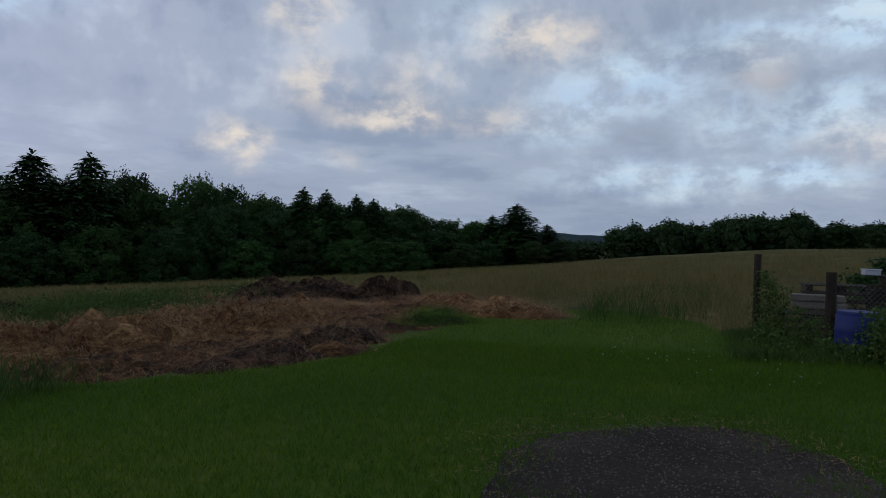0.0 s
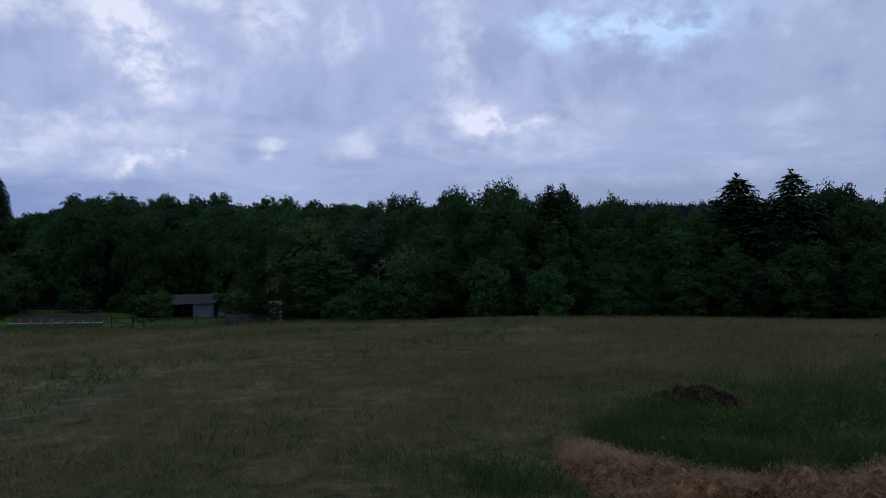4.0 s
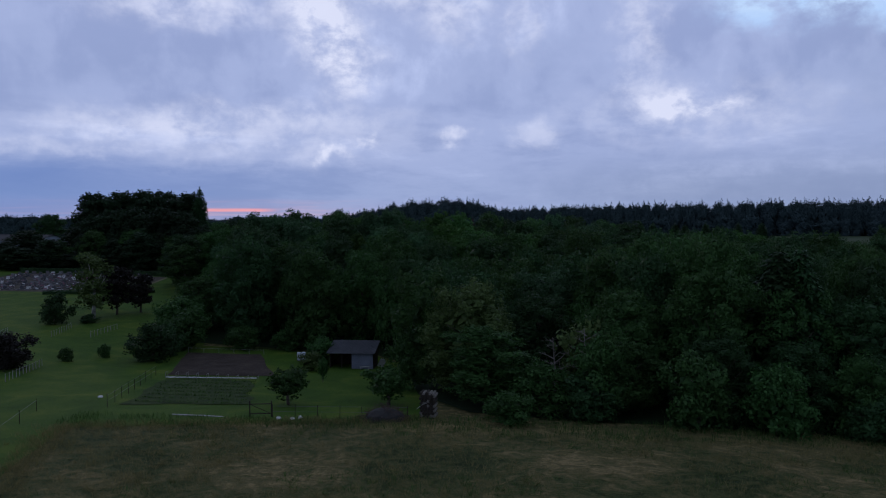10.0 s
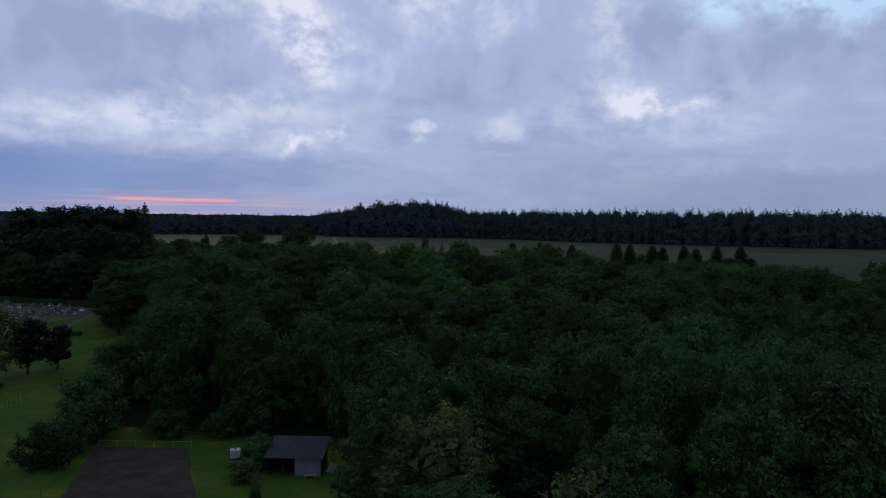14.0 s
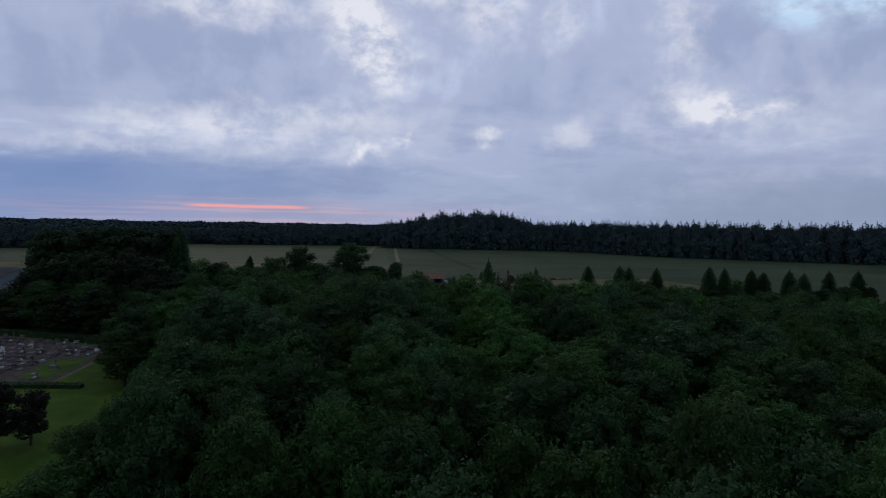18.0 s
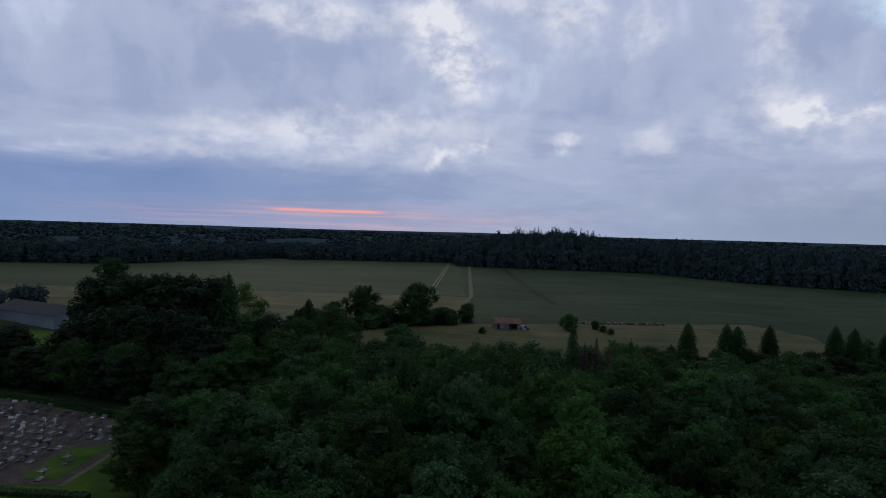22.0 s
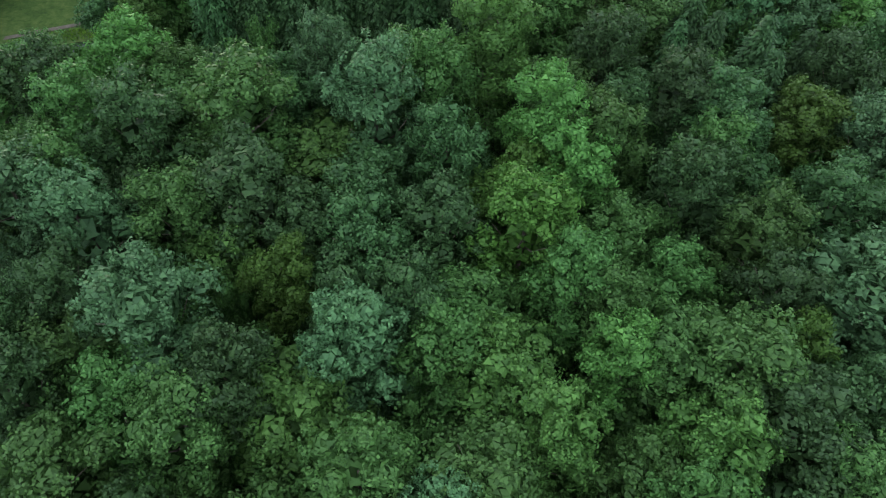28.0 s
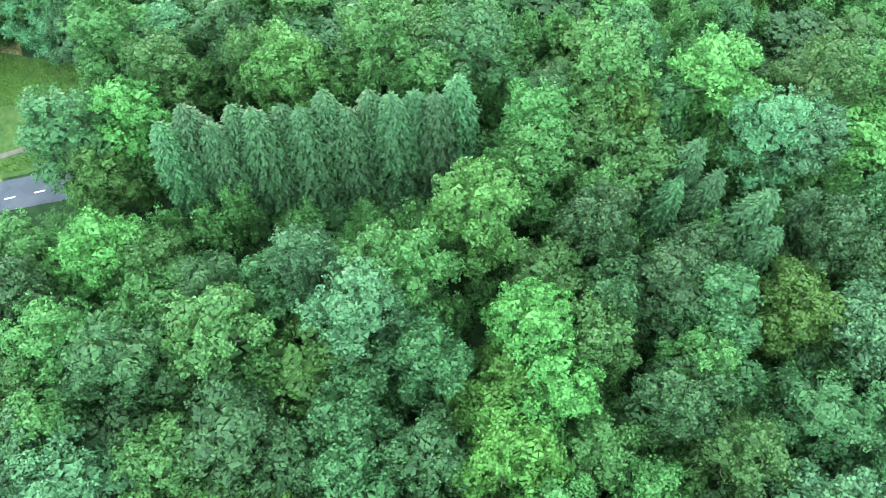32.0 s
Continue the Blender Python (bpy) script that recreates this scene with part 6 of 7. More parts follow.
def bare_tree(x, y, height, label):
    """A dying tree: a forked stem with crooked bare limbs and twigs."""
    ob = thing("bare_tree", x, y, label, "tree")
    stem, twigs = bmesh.new(), bmesh.new()
    pole(stem, (0, 0, -0.3), (0.15, 0.1, height * 0.45), 0.14, 0.1, 7)
    pole(stem, (0.15, 0.1, height * 0.45), (-0.1, 0.25, height), 0.1, 0.03, 6)
    for i in range(15):
        a, h = 2.4 * i, height * (0.28 + 0.045 * i)
        reach = height * rng.uniform(0.22, 0.42) * (1.1 - 0.045 * i)
        knee = Vector((math.cos(a) * reach * 0.5, math.sin(a) * reach * 0.5, h + reach * 0.28))
        end = Vector((math.cos(a + 0.3) * reach, math.sin(a + 0.3) * reach, h + reach * rng.uniform(0.25, 0.6)))
        pole(twigs, (0.1, 0.1, h), knee, 0.05, 0.032, 5)
        pole(twigs, knee, end, 0.032, 0.014, 4)
        for j in range(7):
            p = knee.lerp(end, j / 6)
            d = Vector(turned(1)[0])
            d.z = abs(d.z) * 0.6
            pole(twigs, p, p + d * rng.uniform(0.4, 0.9), 0.013, 0.006, 3)
    part("trunk", stem, PALE_WOOD, ob)
    part("branchwork", twigs, PALE_WOOD, ob, "bare grey branches")


bare_tree(12.4, 69.5, 7.5, "half-dead tree with bare grey branches at the wood's edge")
bare_tree(9.8, 71.0, 6.5, "half-dead tree with bare grey branches at the wood's edge")
q = part("pole", pole(bmesh.new(), (0, 0, -0.3), (0.03, 0, 3.6), 0.09, 0.07, 8), OLD_WOOD)
q.location = (94.6, 18.6, gz(94.6, 18.6))
tagged(q, "plain weathered wooden pole at the wood's edge", "pole")

# ---- heaps of hay and manure by the yard ----


def masked(xy, polys):
    out = np.zeros(len(xy), bool)
    for poly in polys:
        hit = np.zeros(len(xy), bool)
        for (x0, y0), (x1, y1) in zip(poly, poly[1:] + poly[:1]):
            if y0 != y1:
                hit ^= ((y0 > xy[:, 1]) != (y1 > xy[:, 1])) & (xy[:, 0] < (x1 - x0) * (xy[:, 1] - y0) / (y1 - y0) + x0)
        out |= hit
    return out


def tuft(x, y, seed, scale):
    """Rounded lumps packed side by side, 0 in the seams and 1 on top."""
    d = noise.voronoi((x * scale, y * scale, seed * 7.3))[0][0]
    return max(0.0, 1 - 2.2 * d * d)


def heap(name, line, width, height, mat, label, seed, rough=0.35, rows=26):
    """A lumpy ridge along a line of points, thinning out to its sides."""
    vs, fs = [], []
    total = [0.0]
    for a, b in zip(line, line[1:]):
        total.append(total[-1] + math.dist(a, b))
    m = max(12, int(total[-1] / 0.16))
    for i in range(m + 1):
        s = total[-1] * i / m
        x, y = np.interp(s, total, [p[0] for p in line]), np.interp(s, total, [p[1] for p in line])
        e = 0.1 * total[-1] / m + 0.3
        tx, ty = np.interp(s + e, total, [p[0] for p in line]) - np.interp(s - e, total, [p[0] for p in line]), np.interp(s + e, total, [p[1] for p in line]) - np.interp(s - e, total, [p[1] for p in line])
        ln = math.hypot(tx, ty) or 1
        nx, ny = -ty / ln, tx / ln
        end = min(1.0, 3.0 * min(i, m - i) / m + 0.05) ** 0.6
        w = width * end * (1 + 0.45 * noise.noise((s * 0.7, seed, 1)) + 0.25 * noise.noise((s * 2.3, seed, 5)))
        for j in range(rows + 1):
            q = (j / rows - 0.5) * 2
            px, py = x + nx * q * w, y + ny * q * w
            env = max(0.0, 1 - abs(q) ** 2.2)
            lump = 0.55 + 0.28 * tuft(px, py, seed, 1.7) + 0.26 * tuft(px, py, seed + 3, 3.6) + 0.6 * rough * 1.2 * noise.noise((px * 0.9, py * 0.9, seed)) + rough * noise.noise((px * 2.4, py * 2.4, seed)) + rough * 0.7 * noise.noise((px * 5, py * 5, seed)) + rough * 0.4 * noise.noise((px * 11, py * 11, seed))
            vs.append((px, py, gz(px, py) + env * end * height * max(0.08, lump) - (0.06 if env < 0.05 else 0)))
    k = rows + 1
    for i in range(m):
        for j in range(rows):
            fs.append((i * k + j, i * k + j + 1, (i + 1) * k + j + 1, (i + 1) * k + j))
    ob = mesh_object(name, vs, fs, mat, None, True)
    tagged(ob, label, "heap")
    return np.array(vs), ob


def mound(outline, height, mat, label, seed):
    """A low uneven spread inside an outline."""
    xs, ys = [p[0] for p in outline], [p[1] for p in outline]
    gx, gy = np.meshgrid(np.arange(min(xs) - 0.3, max(xs) + 0.4, 0.14), np.arange(min(ys) - 0.3, max(ys) + 0.4, 0.14))
    pts = np.c_[gx.ravel(), gy.ravel()]
    a, b = np.array(outline), np.roll(np.array(outline), -1, 0)
    away = np.full(len(pts), 9.0)
    for p, q in zip(a, b):
        t = np.clip(((pts - p) @ (q - p)) / ((q - p) @ (q - p)), 0, 1)
        away = np.minimum(away, np.hypot(*(pts - p - t[:, None] * (q - p)).T))
    rough = np.array([0.55 * tuft(x, y, seed, 1.3) + 0.3 * tuft(x, y, seed + 2, 3.0) - 0.35 + 0.5 * noise.noise((x * 0.8, y * 0.8, seed)) + 0.35 * noise.noise((x * 2.2, y * 2.2, seed)) + 0.3 * noise.noise((x * 5, y * 5, seed)) + 0.18 * noise.noise((x * 11, y * 11, seed)) for x, y in pts])
    signed = np.where(masked(pts, [outline]), away, -away) + 0.35 * rough
    z = ground_z(pts[:, 0], pts[:, 1]) + np.clip(signed / 0.7, -0.3, 1) * height * (0.8 + 1.1 * rough)
    ok = signed > -0.12
    idx = np.arange(len(pts)).reshape(gx.shape)
    quads = np.stack([idx[:-1, :-1], idx[:-1, 1:], idx[1:, 1:], idx[1:, :-1]], -1).reshape(-1, 4)
    quads = quads[ok[quads].all(1)]
    used = np.unique(quads)
    back = np.zeros(len(pts), int)
    back[used] = np.arange(len(used))
    v = np.c_[pts, z][used]
    me = fast_mesh("hay_spread", v, back[quads], mat)
    me.polygons.foreach_set("use_smooth", [True] * len(me.polygons))
    ob = tagged(new("hay_spread", me), label, "heap")
    return v, ob


def strands(parent, base, count, length, mat, name="straw"):
    """Loose straws lying over a heap."""
    p = base[rng.integers(0, len(base), count)] + rng.normal(size=(count, 3)) * np.array([0.16, 0.16, 0.015])
    p[:, 2] += 0.03
    d = turned(count) * np.array([1, 1, 0.4 if length > 0.2 else 0.05])
    ln = length * rng.uniform(0.4, 1.3, (count, 1))
    side = np.cross(d, np.array([0, 0, 1.0])) * (0.0030 if length > 0.2 else 0.0020)
    arch = np.array([0, 0, 0.06 if length > 0.2 else 0.01]) * rng.uniform(0, 1, (count, 1))
    verts = np.stack([p - side, p + side, p + d * ln * 0.5 + arch + side, p + d * ln * 0.5 + arch - side], 1).reshape(-1, 3)
    ob = new(name, fast_mesh(name, verts, np.arange(4 * count).reshape(-1, 4), mat))
    ob.parent = parent
    ob["kind"] = "stuff"
    return ob


v, ob = mound([(3.6, 5.8), (4.6, 7.4), (4.9, 4.7), (5.3, 3.1), (7.8, 3.6), (9.4, 3.2), (11.5, 4.6), (13.2, 8.2), (16.5, 10.0), (20.3, 8.6), (20.6, 4.5), (17.4, 2.2), (13.6, -2.2), (11.8, -1.8), (8.7, -1.9), (6.5, -2.1), (5.2, -1.4), (3.8, -0.4), (3.5, 0.5), (3.3, 2.5)], 0.16, SPREAD, "trodden spread of old hay and black manure", 1.9)
strands(ob, v, 30000, 0.24, STRAW)
v, ob = heap("hay_heap", [(4.2, 6.6), (4.2, 4.2), (4.6, 2.4), (6.4, 1.7), (9.2, 1.7), (11.8, 2.0), (13.6, 1.6)], 1.25, 0.55, HAY, "spread heap of rotting brown hay and straw", 3.1, 0.5)
strands(ob, v, 52000, 0.26, STRAW)
v, ob = heap("hay_heap", [(15.6, 1.4), (14.3, -0.6), (13.2, -2.2), (12.6, -3.6)], 1.2, 0.4, HAY, "low drift of orange-brown old hay", 9.3, 0.3)
strands(ob, v, 14000, 0.26, STRAW)
v, ob = heap("manure_heap", [(17.2, 9.4), (18.6, 8.4), (19.6, 6.8), (19.6, 5.0)], 1.6, 0.62, DUNG, "dark crumbly manure heap overgrown at the back", 5.2, 0.42)
strands(ob, v, 3500, 0.3, STRAW)
v, ob = heap("manure_heap", [(15.6, 3.4), (16.8, 2.7), (18.0, 2.2)], 1.1, 0.7, DUNG, "dark mound of manure above the hay", 6.4, 0.42)
strands(ob, v, 1500, 0.3, STRAW)
v, ob = heap("manure_heap", [(11.0, 4.4), (13.6, 4.4), (16.2, 4.4), (18.5, 5.0)], 1.7, 0.62, DUNG, "dark brown manure spread behind the hay", 7.7, 0.45)
strands(ob, v, 4000, 0.3, STRAW)
v, ob = heap("manure_heap", [(4.6, -0.7), (6.2, -1.1), (8.0, -1.0), (9.8, -0.4)], 1.0, 0.26, DUNG, "flat black wet manure in front of the hay", 2.6, 0.5)
strands(ob, v, 1800, 0.3, STRAW)
v, ob = heap("manure_heap", [(7.4, 9.8), (8.4, 9.4), (9.8, 8.4)], 1.0, 0.5, DUNG, "small reddish clod heap in the weeds", 4.4, 0.4)
strands(ob, v, 900, 0.3, STRAW)
v, ob = heap("clippings_heap", [(10.4, -0.9), (11.0, -1.4), (11.6, -1.9)], 0.75, 0.3, GARDEN, "low heap of green grass clippings", 8.8, 0.4)
strands(ob, v, 5000, 0.3, GRASS)

# ---- fence corner beside the yard ----
for x, y, h, r in ((10.52, -7.29, 1.42, 0.06), (9.55, -8.25, 1.17, 0.08)):
    bm = pole(bmesh.new(), (0, 0, -0.4), (0.02, 0, h), r, r * 0.92, 9)
    q = part("fence_post", bm, OLD_WOOD)
    q.location = (x, y, gz(x, y))
    tagged(q, "rough round dark wooden fence post", "fence post", "posts of the yard fence")


def netting(a, b, height, pitch=0.09):
    """Diamond wire netting between two posts."""
    bm = bmesh.new()
    ln = math.dist(a, b)
    ux, uy = (b[0] - a[0]) / ln, (b[1] - a[1]) / ln
    z0 = gz(*a)
    for s in (1, -1):
        k = -height
        while k < ln + height:
            if s > 0:
                lo, hi = max(0.0, k), min(ln, k + height)
                h0, h1 = lo - k, hi - k
            else:
                lo, hi = max(0.0, k), min(ln, k + height)
                h0, h1 = height - (lo - k), height - (hi - k)
            if hi > lo:
                pole(bm, (a[0] + ux * lo, a[1] + uy * lo, z0 + h0), (a[0] + ux * hi, a[1] + uy * hi, z0 + h1), 0.0022, 0.0022, 3)
            k += pitch
    ob = part("wire_netting", bm, WIRE)
    tagged(ob, "sagging diamond wire netting of the yard fence", "fence netting")


netting((10.5, -7.36), (9.6, -8.2), 1.12, 0.075)
netting((9.5, -8.33), (8.3, -9.9), 1.0, 0.075)


def pallet_stack(x, y, turn, count, upright):
    ob = thing("pallet", x, y, "weathered wooden pallet leaning by the fence" if upright else "pile of weathered wooden pallets", "pallet", turn=turn)
    for k in range(count):
        z = k * 0.145
        for i in range(6):
            bm = boxed(-0.6, -0.4 + i * 0.15, z + 0.1, 0.6, -0.4 + i * 0.15 + 0.1, z + 0.122)
            q = part("board", bm, OLD_WOOD, ob)
            if upright:
                q.matrix_basis = pose(0, 0.25, 0.42, 82, 0, 0)
        for sx in (-0.58, -0.05, 0.48):
            q = part("block", boxed(sx, -0.38, z, sx + 0.1, 0.38, z + 0.1), OLD_WOOD, ob)
            if upright:
                q.matrix_basis = pose(0, 0.25, 0.42, 82, 0, 0)
    return ob


pallet_stack(11.45, -8.25, 86, 3, False)
pallet_stack(12.4, -8.7, 92, 6, False)
pallet_stack(12.35, -9.95, 95, 7, False)
pallet_stack(11.6, -9.6, 84, 1, True)
for k, (z, dy) in enumerate(((0.52, 0.0), (0.63, 0.03))):
    q = part("plank", boxed(-0.3, -0.4 + dy, 0, 0.0, 0.4 + dy, 0.1, bevel=0.012), PALE_WOOD)
    q.matrix_basis = pose(11.15, -8.25, gz(11.1, -8.25) + z + 0.012 * k, 0, 0, -4 + 2 * k)
    tagged(q, "pale grey plank stacked on the pallets", "plank", "planks on the pallets")


def barrel(x, y):
    ob = thing("barrel", x, y, "blue plastic barrel behind the fence", "barrel")
    bm = bmesh.new()
    prof = [(-0.1, 0.25), (-0.06, 0.28), (0.12, 0.285), (0.14, 0.295), (0.17, 0.285), (0.38, 0.285), (0.41, 0.295), (0.44, 0.285), (0.6, 0.28), (0.64, 0.25)]
    rings = [[bm.verts.new((math.cos(6.283 * j / 20) * r, math.sin(6.283 * j / 20) * r, z)) for j in range(20)] for z, r in prof]
    for p, q in zip(rings, rings[1:]):
        for j in range(20):
            bm.faces.new((p[j], p[(j + 1) % 20], q[(j + 1) % 20], q[j]))
    bm.faces.new(rings[-1])
    part("body", bm, PLASTIC_BLUE, ob, smooth_faces=True)
    part("lid", pole(bmesh.new(), (0, 0, 0.63), (0, 0, 0.665), 0.27, 0.26, 20), PLASTIC_BLUE, ob)


barrel(8.95, -8.52)
plant("darkbush", 15.2, -10.3, 1.4, 1.3, label="dark clipped bush behind the fence corner")
ob = thing("box", 12.35, -9.2, "small white box on top of the pallets", "box", z=gz(12.35, -9.2) + 1.02, turn=15)
part("body", boxed(-0.02, -0.13, 0, 0.16, 0.13, 0.09, bevel=0.01), PLASTIC_WHITE, ob)
part("lid", boxed(-0.03, -0.14, 0.09, 0.17, 0.14, 0.11, bevel=0.006), PLASTIC_WHITE, ob)



def creeper(name, places, spread, height, count, size, mat, label):
    """Leafy climbers on stems, thick near the ground."""
    pts = []
    for x, y, k in places:
        n = int(count * k)
        u = rng.uniform(0, 1, (n, 1)) ** 1.3
        p = np.c_[rng.normal(size=(n, 2)) * spread * (1.15 - 0.7 * u), u * height * k]
        pts.append(p + np.array([x, y, gz(x, y)]))
    pts = np.concatenate(pts)
    lv, lf = sprays(pts, turned(len(pts)) + np.array([-0.4, 0, 0.4]), size, 0.6)
    tagged(new(name, fast_mesh(name, lv, lf, mat)), label, "climbing plants", kind="stuff")


creeper("creepers", [(10.4, -7.4, 1.0), (10.3, -7.5, 0.9), (10.15, -7.65, 0.8), (9.95, -7.85, 0.55), (9.7, -8.05, 0.4), (9.5, -8.35, 0.5), (9.2, -8.55, 0.45)], 0.13, 1.15, 760, 0.030, WEED, "leafy creepers climbing the posts and the netting")
creeper("creepers", [(8.35, -8.62, 0.9), (8.3, -8.8, 1.0), (8.5, -8.75, 0.8), (8.1, -8.95, 1.1), (8.6, -8.3, 0.3), (8.9, -8.15, 0.3), (8.4, -8.4, 0.35)], 0.15, 0.85, 620, 0.034, WEED, "broad-leaved weeds growing before the barrel")
creeper("fence_nettles", [(rng.uniform(8.3, 10.9), -8.9 + 1.6 * rng.uniform(0, 1) ** 1.5, rng.uniform(0.25, 0.6)) for i in range(34)], 0.16, 0.75, 260, 0.03, WEED, "bushy nettles and docks before the yard fence")

spots = [(rng.uniform(5.2, 13), rng.uniform(3.9, 9.6), rng.uniform(0.45, 1.0)) for i in range(74)] + [(rng.uniform(1.2, 3.2), rng.uniform(0.2, 6.5), rng.uniform(0.35, 0.7)) for i in range(26)] + [(rng.uniform(13, 18), rng.uniform(5.2, 10.5), rng.uniform(0.4, 0.8)) for i in range(34)]
creeper("nettles", spots, 0.2, 0.8, 110, 0.042, WEED, "dense dark nettles growing behind the hay")

# ---- grass ----
HEAPS = [[(3.4, 5.8), (4.6, 7.4), (4.9, 4.7), (5.3, 3.1), (7.8, 3.6), (9.4, 3.2), (11.5, 4.6), (13.2, 8.2), (16.5, 10.0), (20.3, 8.6), (20.6, 4.5), (17.4, 2.2), (14.4, -2.2), (13.4, -3.9), (12, -4), (11.8, -1.8), (8.7, -1.9), (6.5, -2.1), (5.2, -1.4), (3.8, -0.4), (3.3, 0.5), (3.1, 2.5)], [(16.6, 9.2), (18, 7.8), (18.4, 5.2), (20.8, 5), (21, 8), (19, 9.8), (17, 10.4)]]
YARD = [(2.1, -5.5), (3.0, -5.3), (3.6, -5.4), (3.96, -5.9), (4.2, -6.3), (4.37, -6.8), (4.2, -7.3), (3.7, -7.65), (3.2, -7.9), (1, -9.6), (-4, -16), (-14, -13), (-6, -7)]


def blades(name, xy, height, width, lean, mat, label, category="grass", parts=1):
    """Bent blades of grass, one quad each."""
    n = len(xy)
    base = np.c_[xy, ground_z(xy[:, 0], xy[:, 1]) + 0.02]
    a = rng.uniform(0, 6.28, n)
    side = np.c_[np.cos(a), np.sin(a), np.zeros(n)]
    h = height * rng.uniform(0.55, 1.25, (n, 1))
    b = rng.uniform(0, 6.28, n)
    tip = np.c_[np.cos(b), np.sin(b), np.zeros(n)] * h * lean * rng.uniform(0.2, 1.2, (n, 1)) + np.c_[np.zeros((n, 2)), h]
    mid = tip * 0.55 + np.c_[np.zeros((n, 2)), h * 0.06]
    w = width * rng.uniform(0.6, 1.3, (n, 1))
    verts = np.stack([base - side * w, base + side * w, base + mid + side * w * 0.7, base + tip, base + mid - side * w * 0.7], 1).reshape(-1, 3)
    i = np.arange(n)[:, None] * 5
    me = fast_mesh(name, verts, i + np.array([[0, 1, 2, 3, 4]]), mat)
    return tagged(new(name, me), label, category, kind="stuff")


def scatter(n, x0, x1, y0, y1):
    return np.c_[rng.uniform(x0, x1, n), rng.uniform(y0, y1, n)]


YARD_LAWN = [(-3, -1), (2.5, 2.0), (4, 2), (8, 1), (13, 0.5), (14.6, -2), (14.6, -4.6), (12.6, -6.3), (10.6, -6.9), (8.5, -9.5), (4, -14), (-8, -16), (-12, -5)]
p = np.concatenate([scatter(130000, 0.3, 8.5, -9.5, 1.5), scatter(60000, 6, 15, -10, 0)])
p = p[masked(p, [YARD_LAWN]) & ~masked(p, HEAPS + [YARD])]
near = scatter(26000, 1.2, 5.2, -8.8, -4.8)
near = near[masked(near, [YARD])]
mid = np.array([3.0, -6.6])
out = np.hypot(*((near - mid) / np.array([1.35, 1.2])).T) + np.array([0.35 * noise.noise((x * 1.9, y * 1.9, 2.0)) for x, y in near])
near = near[rng.uniform(0.62, 1.2, len(near)) < out]
p = np.concatenate([p, near])
blades("lawn_grass", p, 0.075, 0.0035, 0.8, GRASS, "short green grass beside the yard")
p = np.concatenate([scatter(26000, -6, 26, -2, 22), scatter(30000, 8, 50, -16, 30), scatter(46000, -24, 52, 8, 62), scatter(16000, 40, 110, -40, 30)])
p = p[~masked(p, HEAPS + [YARD, YARD_LAWN, LAWN_EDGE, WOOD_EDGE])]
lumps = np.array([noise.noise((x * 0.22, y * 0.22, 1.7)) + 0.6 * noise.noise((x * 0.8, y * 0.8, 4.1)) for x, y in p])
p = p[rng.uniform(-1.8, 0.9, len(p)) < lumps]
p = np.repeat(p, 3, 0) + rng.normal(size=(3 * len(p), 2)) * 0.13
blades("meadow_grass", p, 0.24, 0.0045, 1.1, TALL, "tall dry meadow grass gone to seed")
p = np.concatenate([scatter(8000, 5, 13.5, 3.6, 10), scatter(2600, 4.5, 9, 3.4, 8), scatter(900, 1.6, 3.6, -0.2, 6), scatter(700, 0, 4, -0.5, 7), scatter(4000, 10, 22, 3, 13), scatter(900, 12, 22, -6.5, -3.5)])
p = p[~masked(p, HEAPS)]
p = p[np.array([noise.noise((x * 0.5, y * 0.5, 9.0)) for x, y in p]) > rng.uniform(-0.35, 0.3, len(p))]
blades("tall_weeds", np.repeat(p, 3, 0) + rng.normal(size=(3 * len(p), 2)) * 0.09, 0.42, 0.0060, 0.6, WEED, "tall green nettles and weeds round the heaps", "weeds")
p = scatter(16000, -66, -46.5, 190.5, 207)
p = p[masked(p, [[(-46.5, 201), (-52, 206), (-64, 207), (-66, 199.5), (-50, 200.5)], [(-46.5, 198), (-52, 196), (-60, 192), (-64, 190.6), (-59.5, 190.6), (-52, 192.9), (-46.5, 194.8)]])]
blades("verge_grass", p, 0.4, 0.035, 0.9, GRASS, "tall fresh grass on the road verge", "grass")
p = np.concatenate([scatter(11000, -4, 64, 56.5, 64), scatter(4000, -30, -2, 59.0, 63)])
p = p[np.array([noise.noise((x * 0.35, y * 0.5, 6.0)) for x, y in p]) > rng.uniform(-0.45, 0.45, len(p))]
blades("edge_weeds", p, 0.4, 0.02, 0.5, WEED, "green weeds along the wood's edge", "weeds")
rows = np.concatenate([np.c_[rng.uniform(-31, -18, 520), np.full(520, 69.0 + 1.9 * i) + rng.normal(size=520) * 0.2] for i in range(8)])
rows = rows[masked(rows, [[(-30.5, 82), (-21.5, 84), (-18.2, 69), (-28, 67.6)]])]
blades("vegetables", rows[::2], 0.28, 0.035, 0.9, WEED, "rows of leafy vegetables in the kitchen garden", "vegetables")

# tufts over the meadow and along the mown edge
p = scatter(9000, -26, 60, 6, 62)
edge = [(-10, 14), (-20, 33), (-25, 46), (-28.5, 58), (-13, 61.2), (-2, 62.5)]
rim = np.concatenate([np.array(a) + (np.array(b) - np.array(a)) * rng.uniform(0, 1, (220, 1)) + rng.normal(size=(220, 2)) * 0.8 for a, b in zip(edge, edge[1:])])
p = p[~masked(p, [LAWN_EDGE, WOOD_EDGE] + HEAPS)]
p = np.concatenate([p[np.array([noise.noise((x * 0.13, y * 0.13, 5.5)) for x, y in p]) > rng.uniform(-0.5, 0.4, len(p))], rim])
p = np.repeat(p, 13, 0) + rng.normal(size=(13 * len(p), 2)) * 0.2
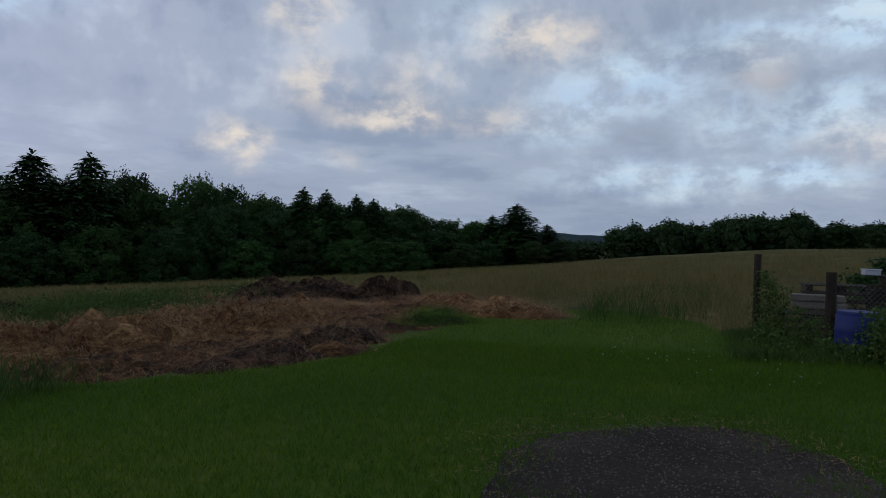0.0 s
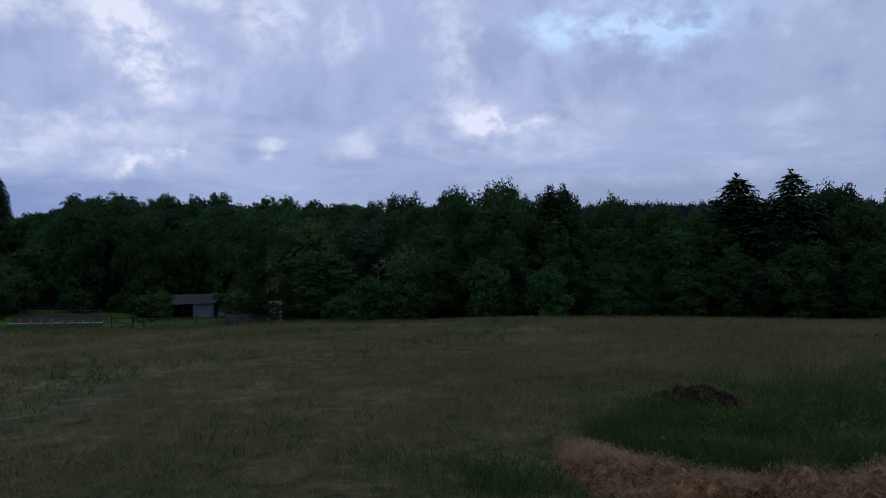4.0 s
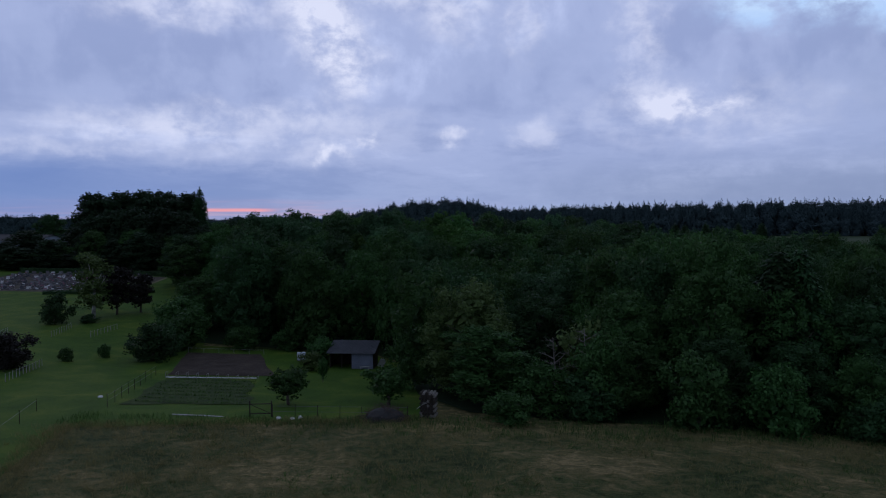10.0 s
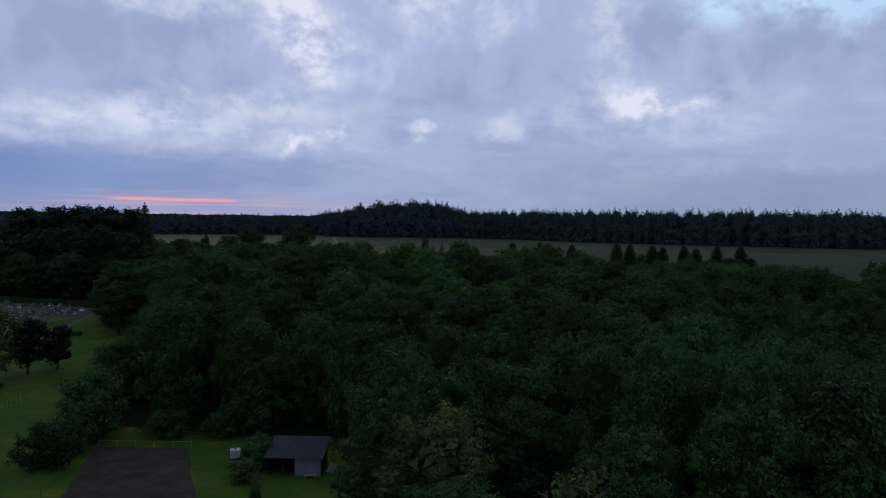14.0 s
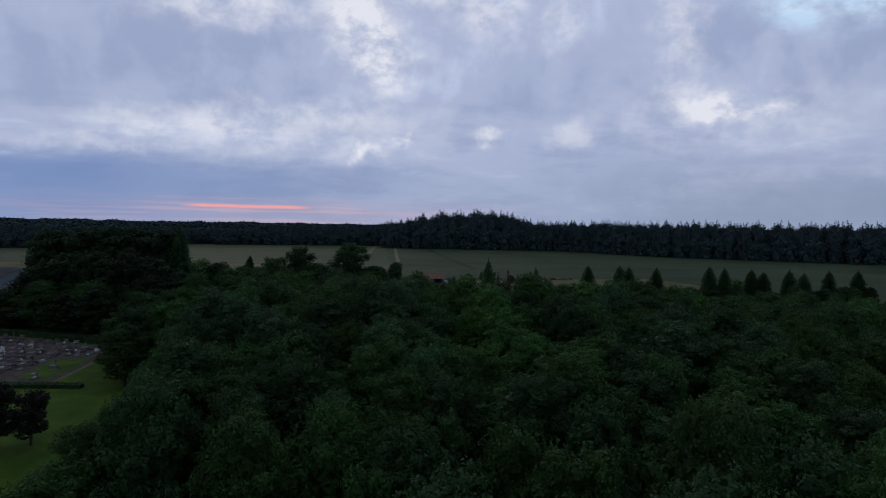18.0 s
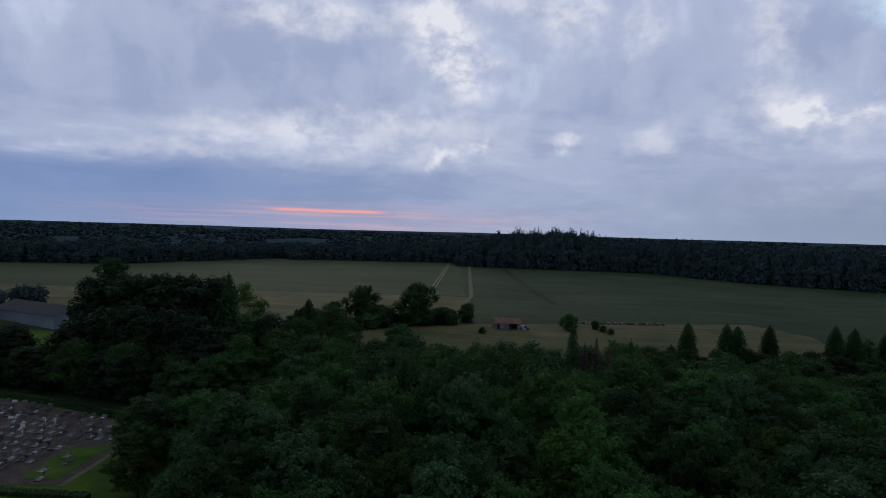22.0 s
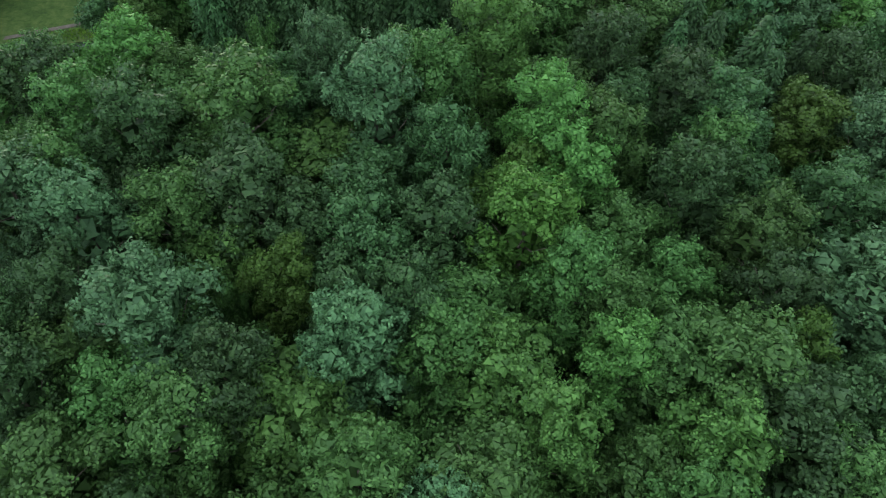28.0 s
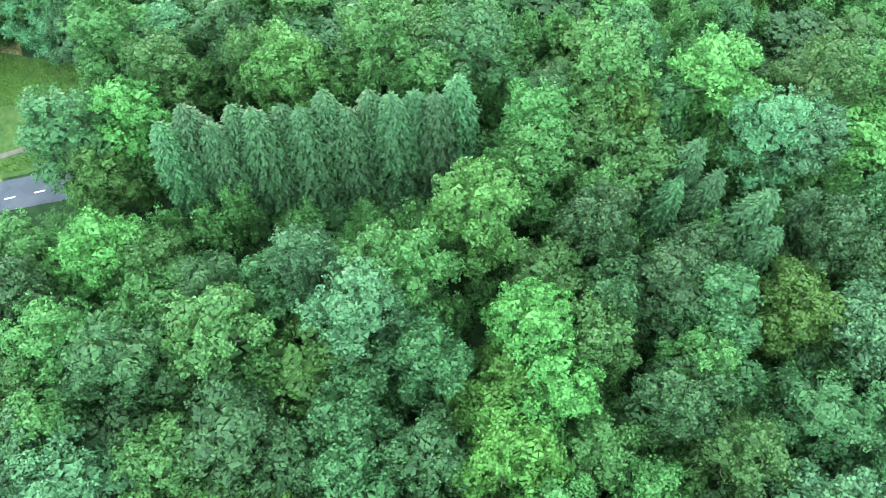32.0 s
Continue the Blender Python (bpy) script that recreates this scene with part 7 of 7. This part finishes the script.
blades("meadow_tufts", p, 0.36, 0.0085, 1.0, TALL, "coarse tufts of dry grass in the meadow")
p = scatter(5200, -24, 60, 8, 61)
p = p[~masked(p, [LAWN_EDGE, WOOD_EDGE] + HEAPS)]
p = p[np.array([noise.noise((x * 0.16, y * 0.16, 8.5)) for x, y in p]) > rng.uniform(-0.1, 0.5, len(p))]
p = np.repeat(p, 7, 0) + rng.normal(size=(7 * len(p), 2)) * 0.16
blades("meadow_herbs", p, 0.32, 0.016, 1.2, WEED, "green herbs and thistles among the meadow grass", "weeds")

p = scatter(5000, 8.0, 11.2, -9.6, -6.9)
p = p[np.array([noise.noise((x * 1.3, y * 1.3, 9.0)) for x, y in p]) > rng.uniform(-0.4, 0.4, len(p))]
blades("fence_weeds", np.repeat(p, 2, 0) + rng.normal(size=(2 * len(p), 2)) * 0.07, 0.17, 0.006, 0.9, WEED, "low weeds along the yard fence", "weeds")
# rank grass on the rise beyond the fence
p = np.concatenate([scatter(60000, 10.5, 34, -26, 3), scatter(60000, 30, 75, -45, 8)])
p = p[~masked(p, HEAPS + [YARD, YARD_LAWN, [(8, -7), (14.6, -4.6), (14.6, -2), (13, 0.5), (17.4, 2.2), (20.6, 4.5), (8, 6)]])]
p = p[np.array([noise.noise((x * 0.3, y * 0.3, 3.3)) + 0.5 * noise.noise((x * 1.1, y * 1.1, 6.6)) for x, y in p]) > rng.uniform(-0.9, 0.6, len(p))]
blades("rank_grass", p, 0.5, 0.0045, 0.6, TALL, "tall pale grass gone to seed on the rise")

# small white flowers in the lawn
bm = bmesh.new()
for x, y in np.concatenate([scatter(34, 7.2, 9.6, -6.6, -5.2), scatter(18, 5.8, 7.8, -8.0, -6.4)]):
    bmesh.ops.create_icosphere(bm, subdivisions=1, radius=rng.uniform(0.005, 0.011), matrix=Matrix.Translation((x, y, gz(x, y) + rng.uniform(0.08, 0.14))))
tagged(part("daisies", bm, DAISY), "tiny white flowers scattered in the lawn", "flowers", kind="stuff")
# loose stones and straw on the gravel
edge = np.concatenate([np.array(a) + (np.array(b) - np.array(a)) * rng.uniform(0, 1, (170, 1)) + rng.normal(size=(170, 2)) * 0.13 for a, b in zip(YARD[:9], YARD[1:10])])
base = np.c_[edge, ground_z(edge[:, 0], edge[:, 1]) + 0.05]
loose = strands(None, base, 1100, 0.13, STRAW, "loose_straw")
tagged(loose, "dry straw strewn along the edge of the gravel", "straw", kind="stuff")
xy = scatter(16000, 0.5, 5.4, -10.5, -4.8)
xy = xy[masked(xy, [YARD])]
s = rng.uniform(0.004, 0.012, (len(xy), 1, 1))
tet = np.array([(1, 0, 0), (-0.5, 0.9, 0), (-0.5, -0.9, 0), (0, 0, 0.9)])
turn = rng.uniform(0, 6.28, len(xy))
c, d = np.cos(turn)[:, None], np.sin(turn)[:, None]
v = np.stack([tet[None, :, 0] * c - tet[None, :, 1] * d, tet[None, :, 0] * d + tet[None, :, 1] * c, np.repeat(tet[None, :, 2], len(xy), 0)], -1) * s
v += np.c_[xy, ground_z(xy[:, 0], xy[:, 1]) + 0.05][:, None, :]
f = (np.arange(len(xy))[:, None, None] * 4 + np.array([[0, 1, 3], [1, 2, 3], [2, 0, 3]])[None]).reshape(-1, 3)
tagged(new("loose_stones", fast_mesh("loose_stones", v.reshape(-1, 3), f, STONES)), "loose stones strewn over the gravel yard", "gravel", kind="stuff")
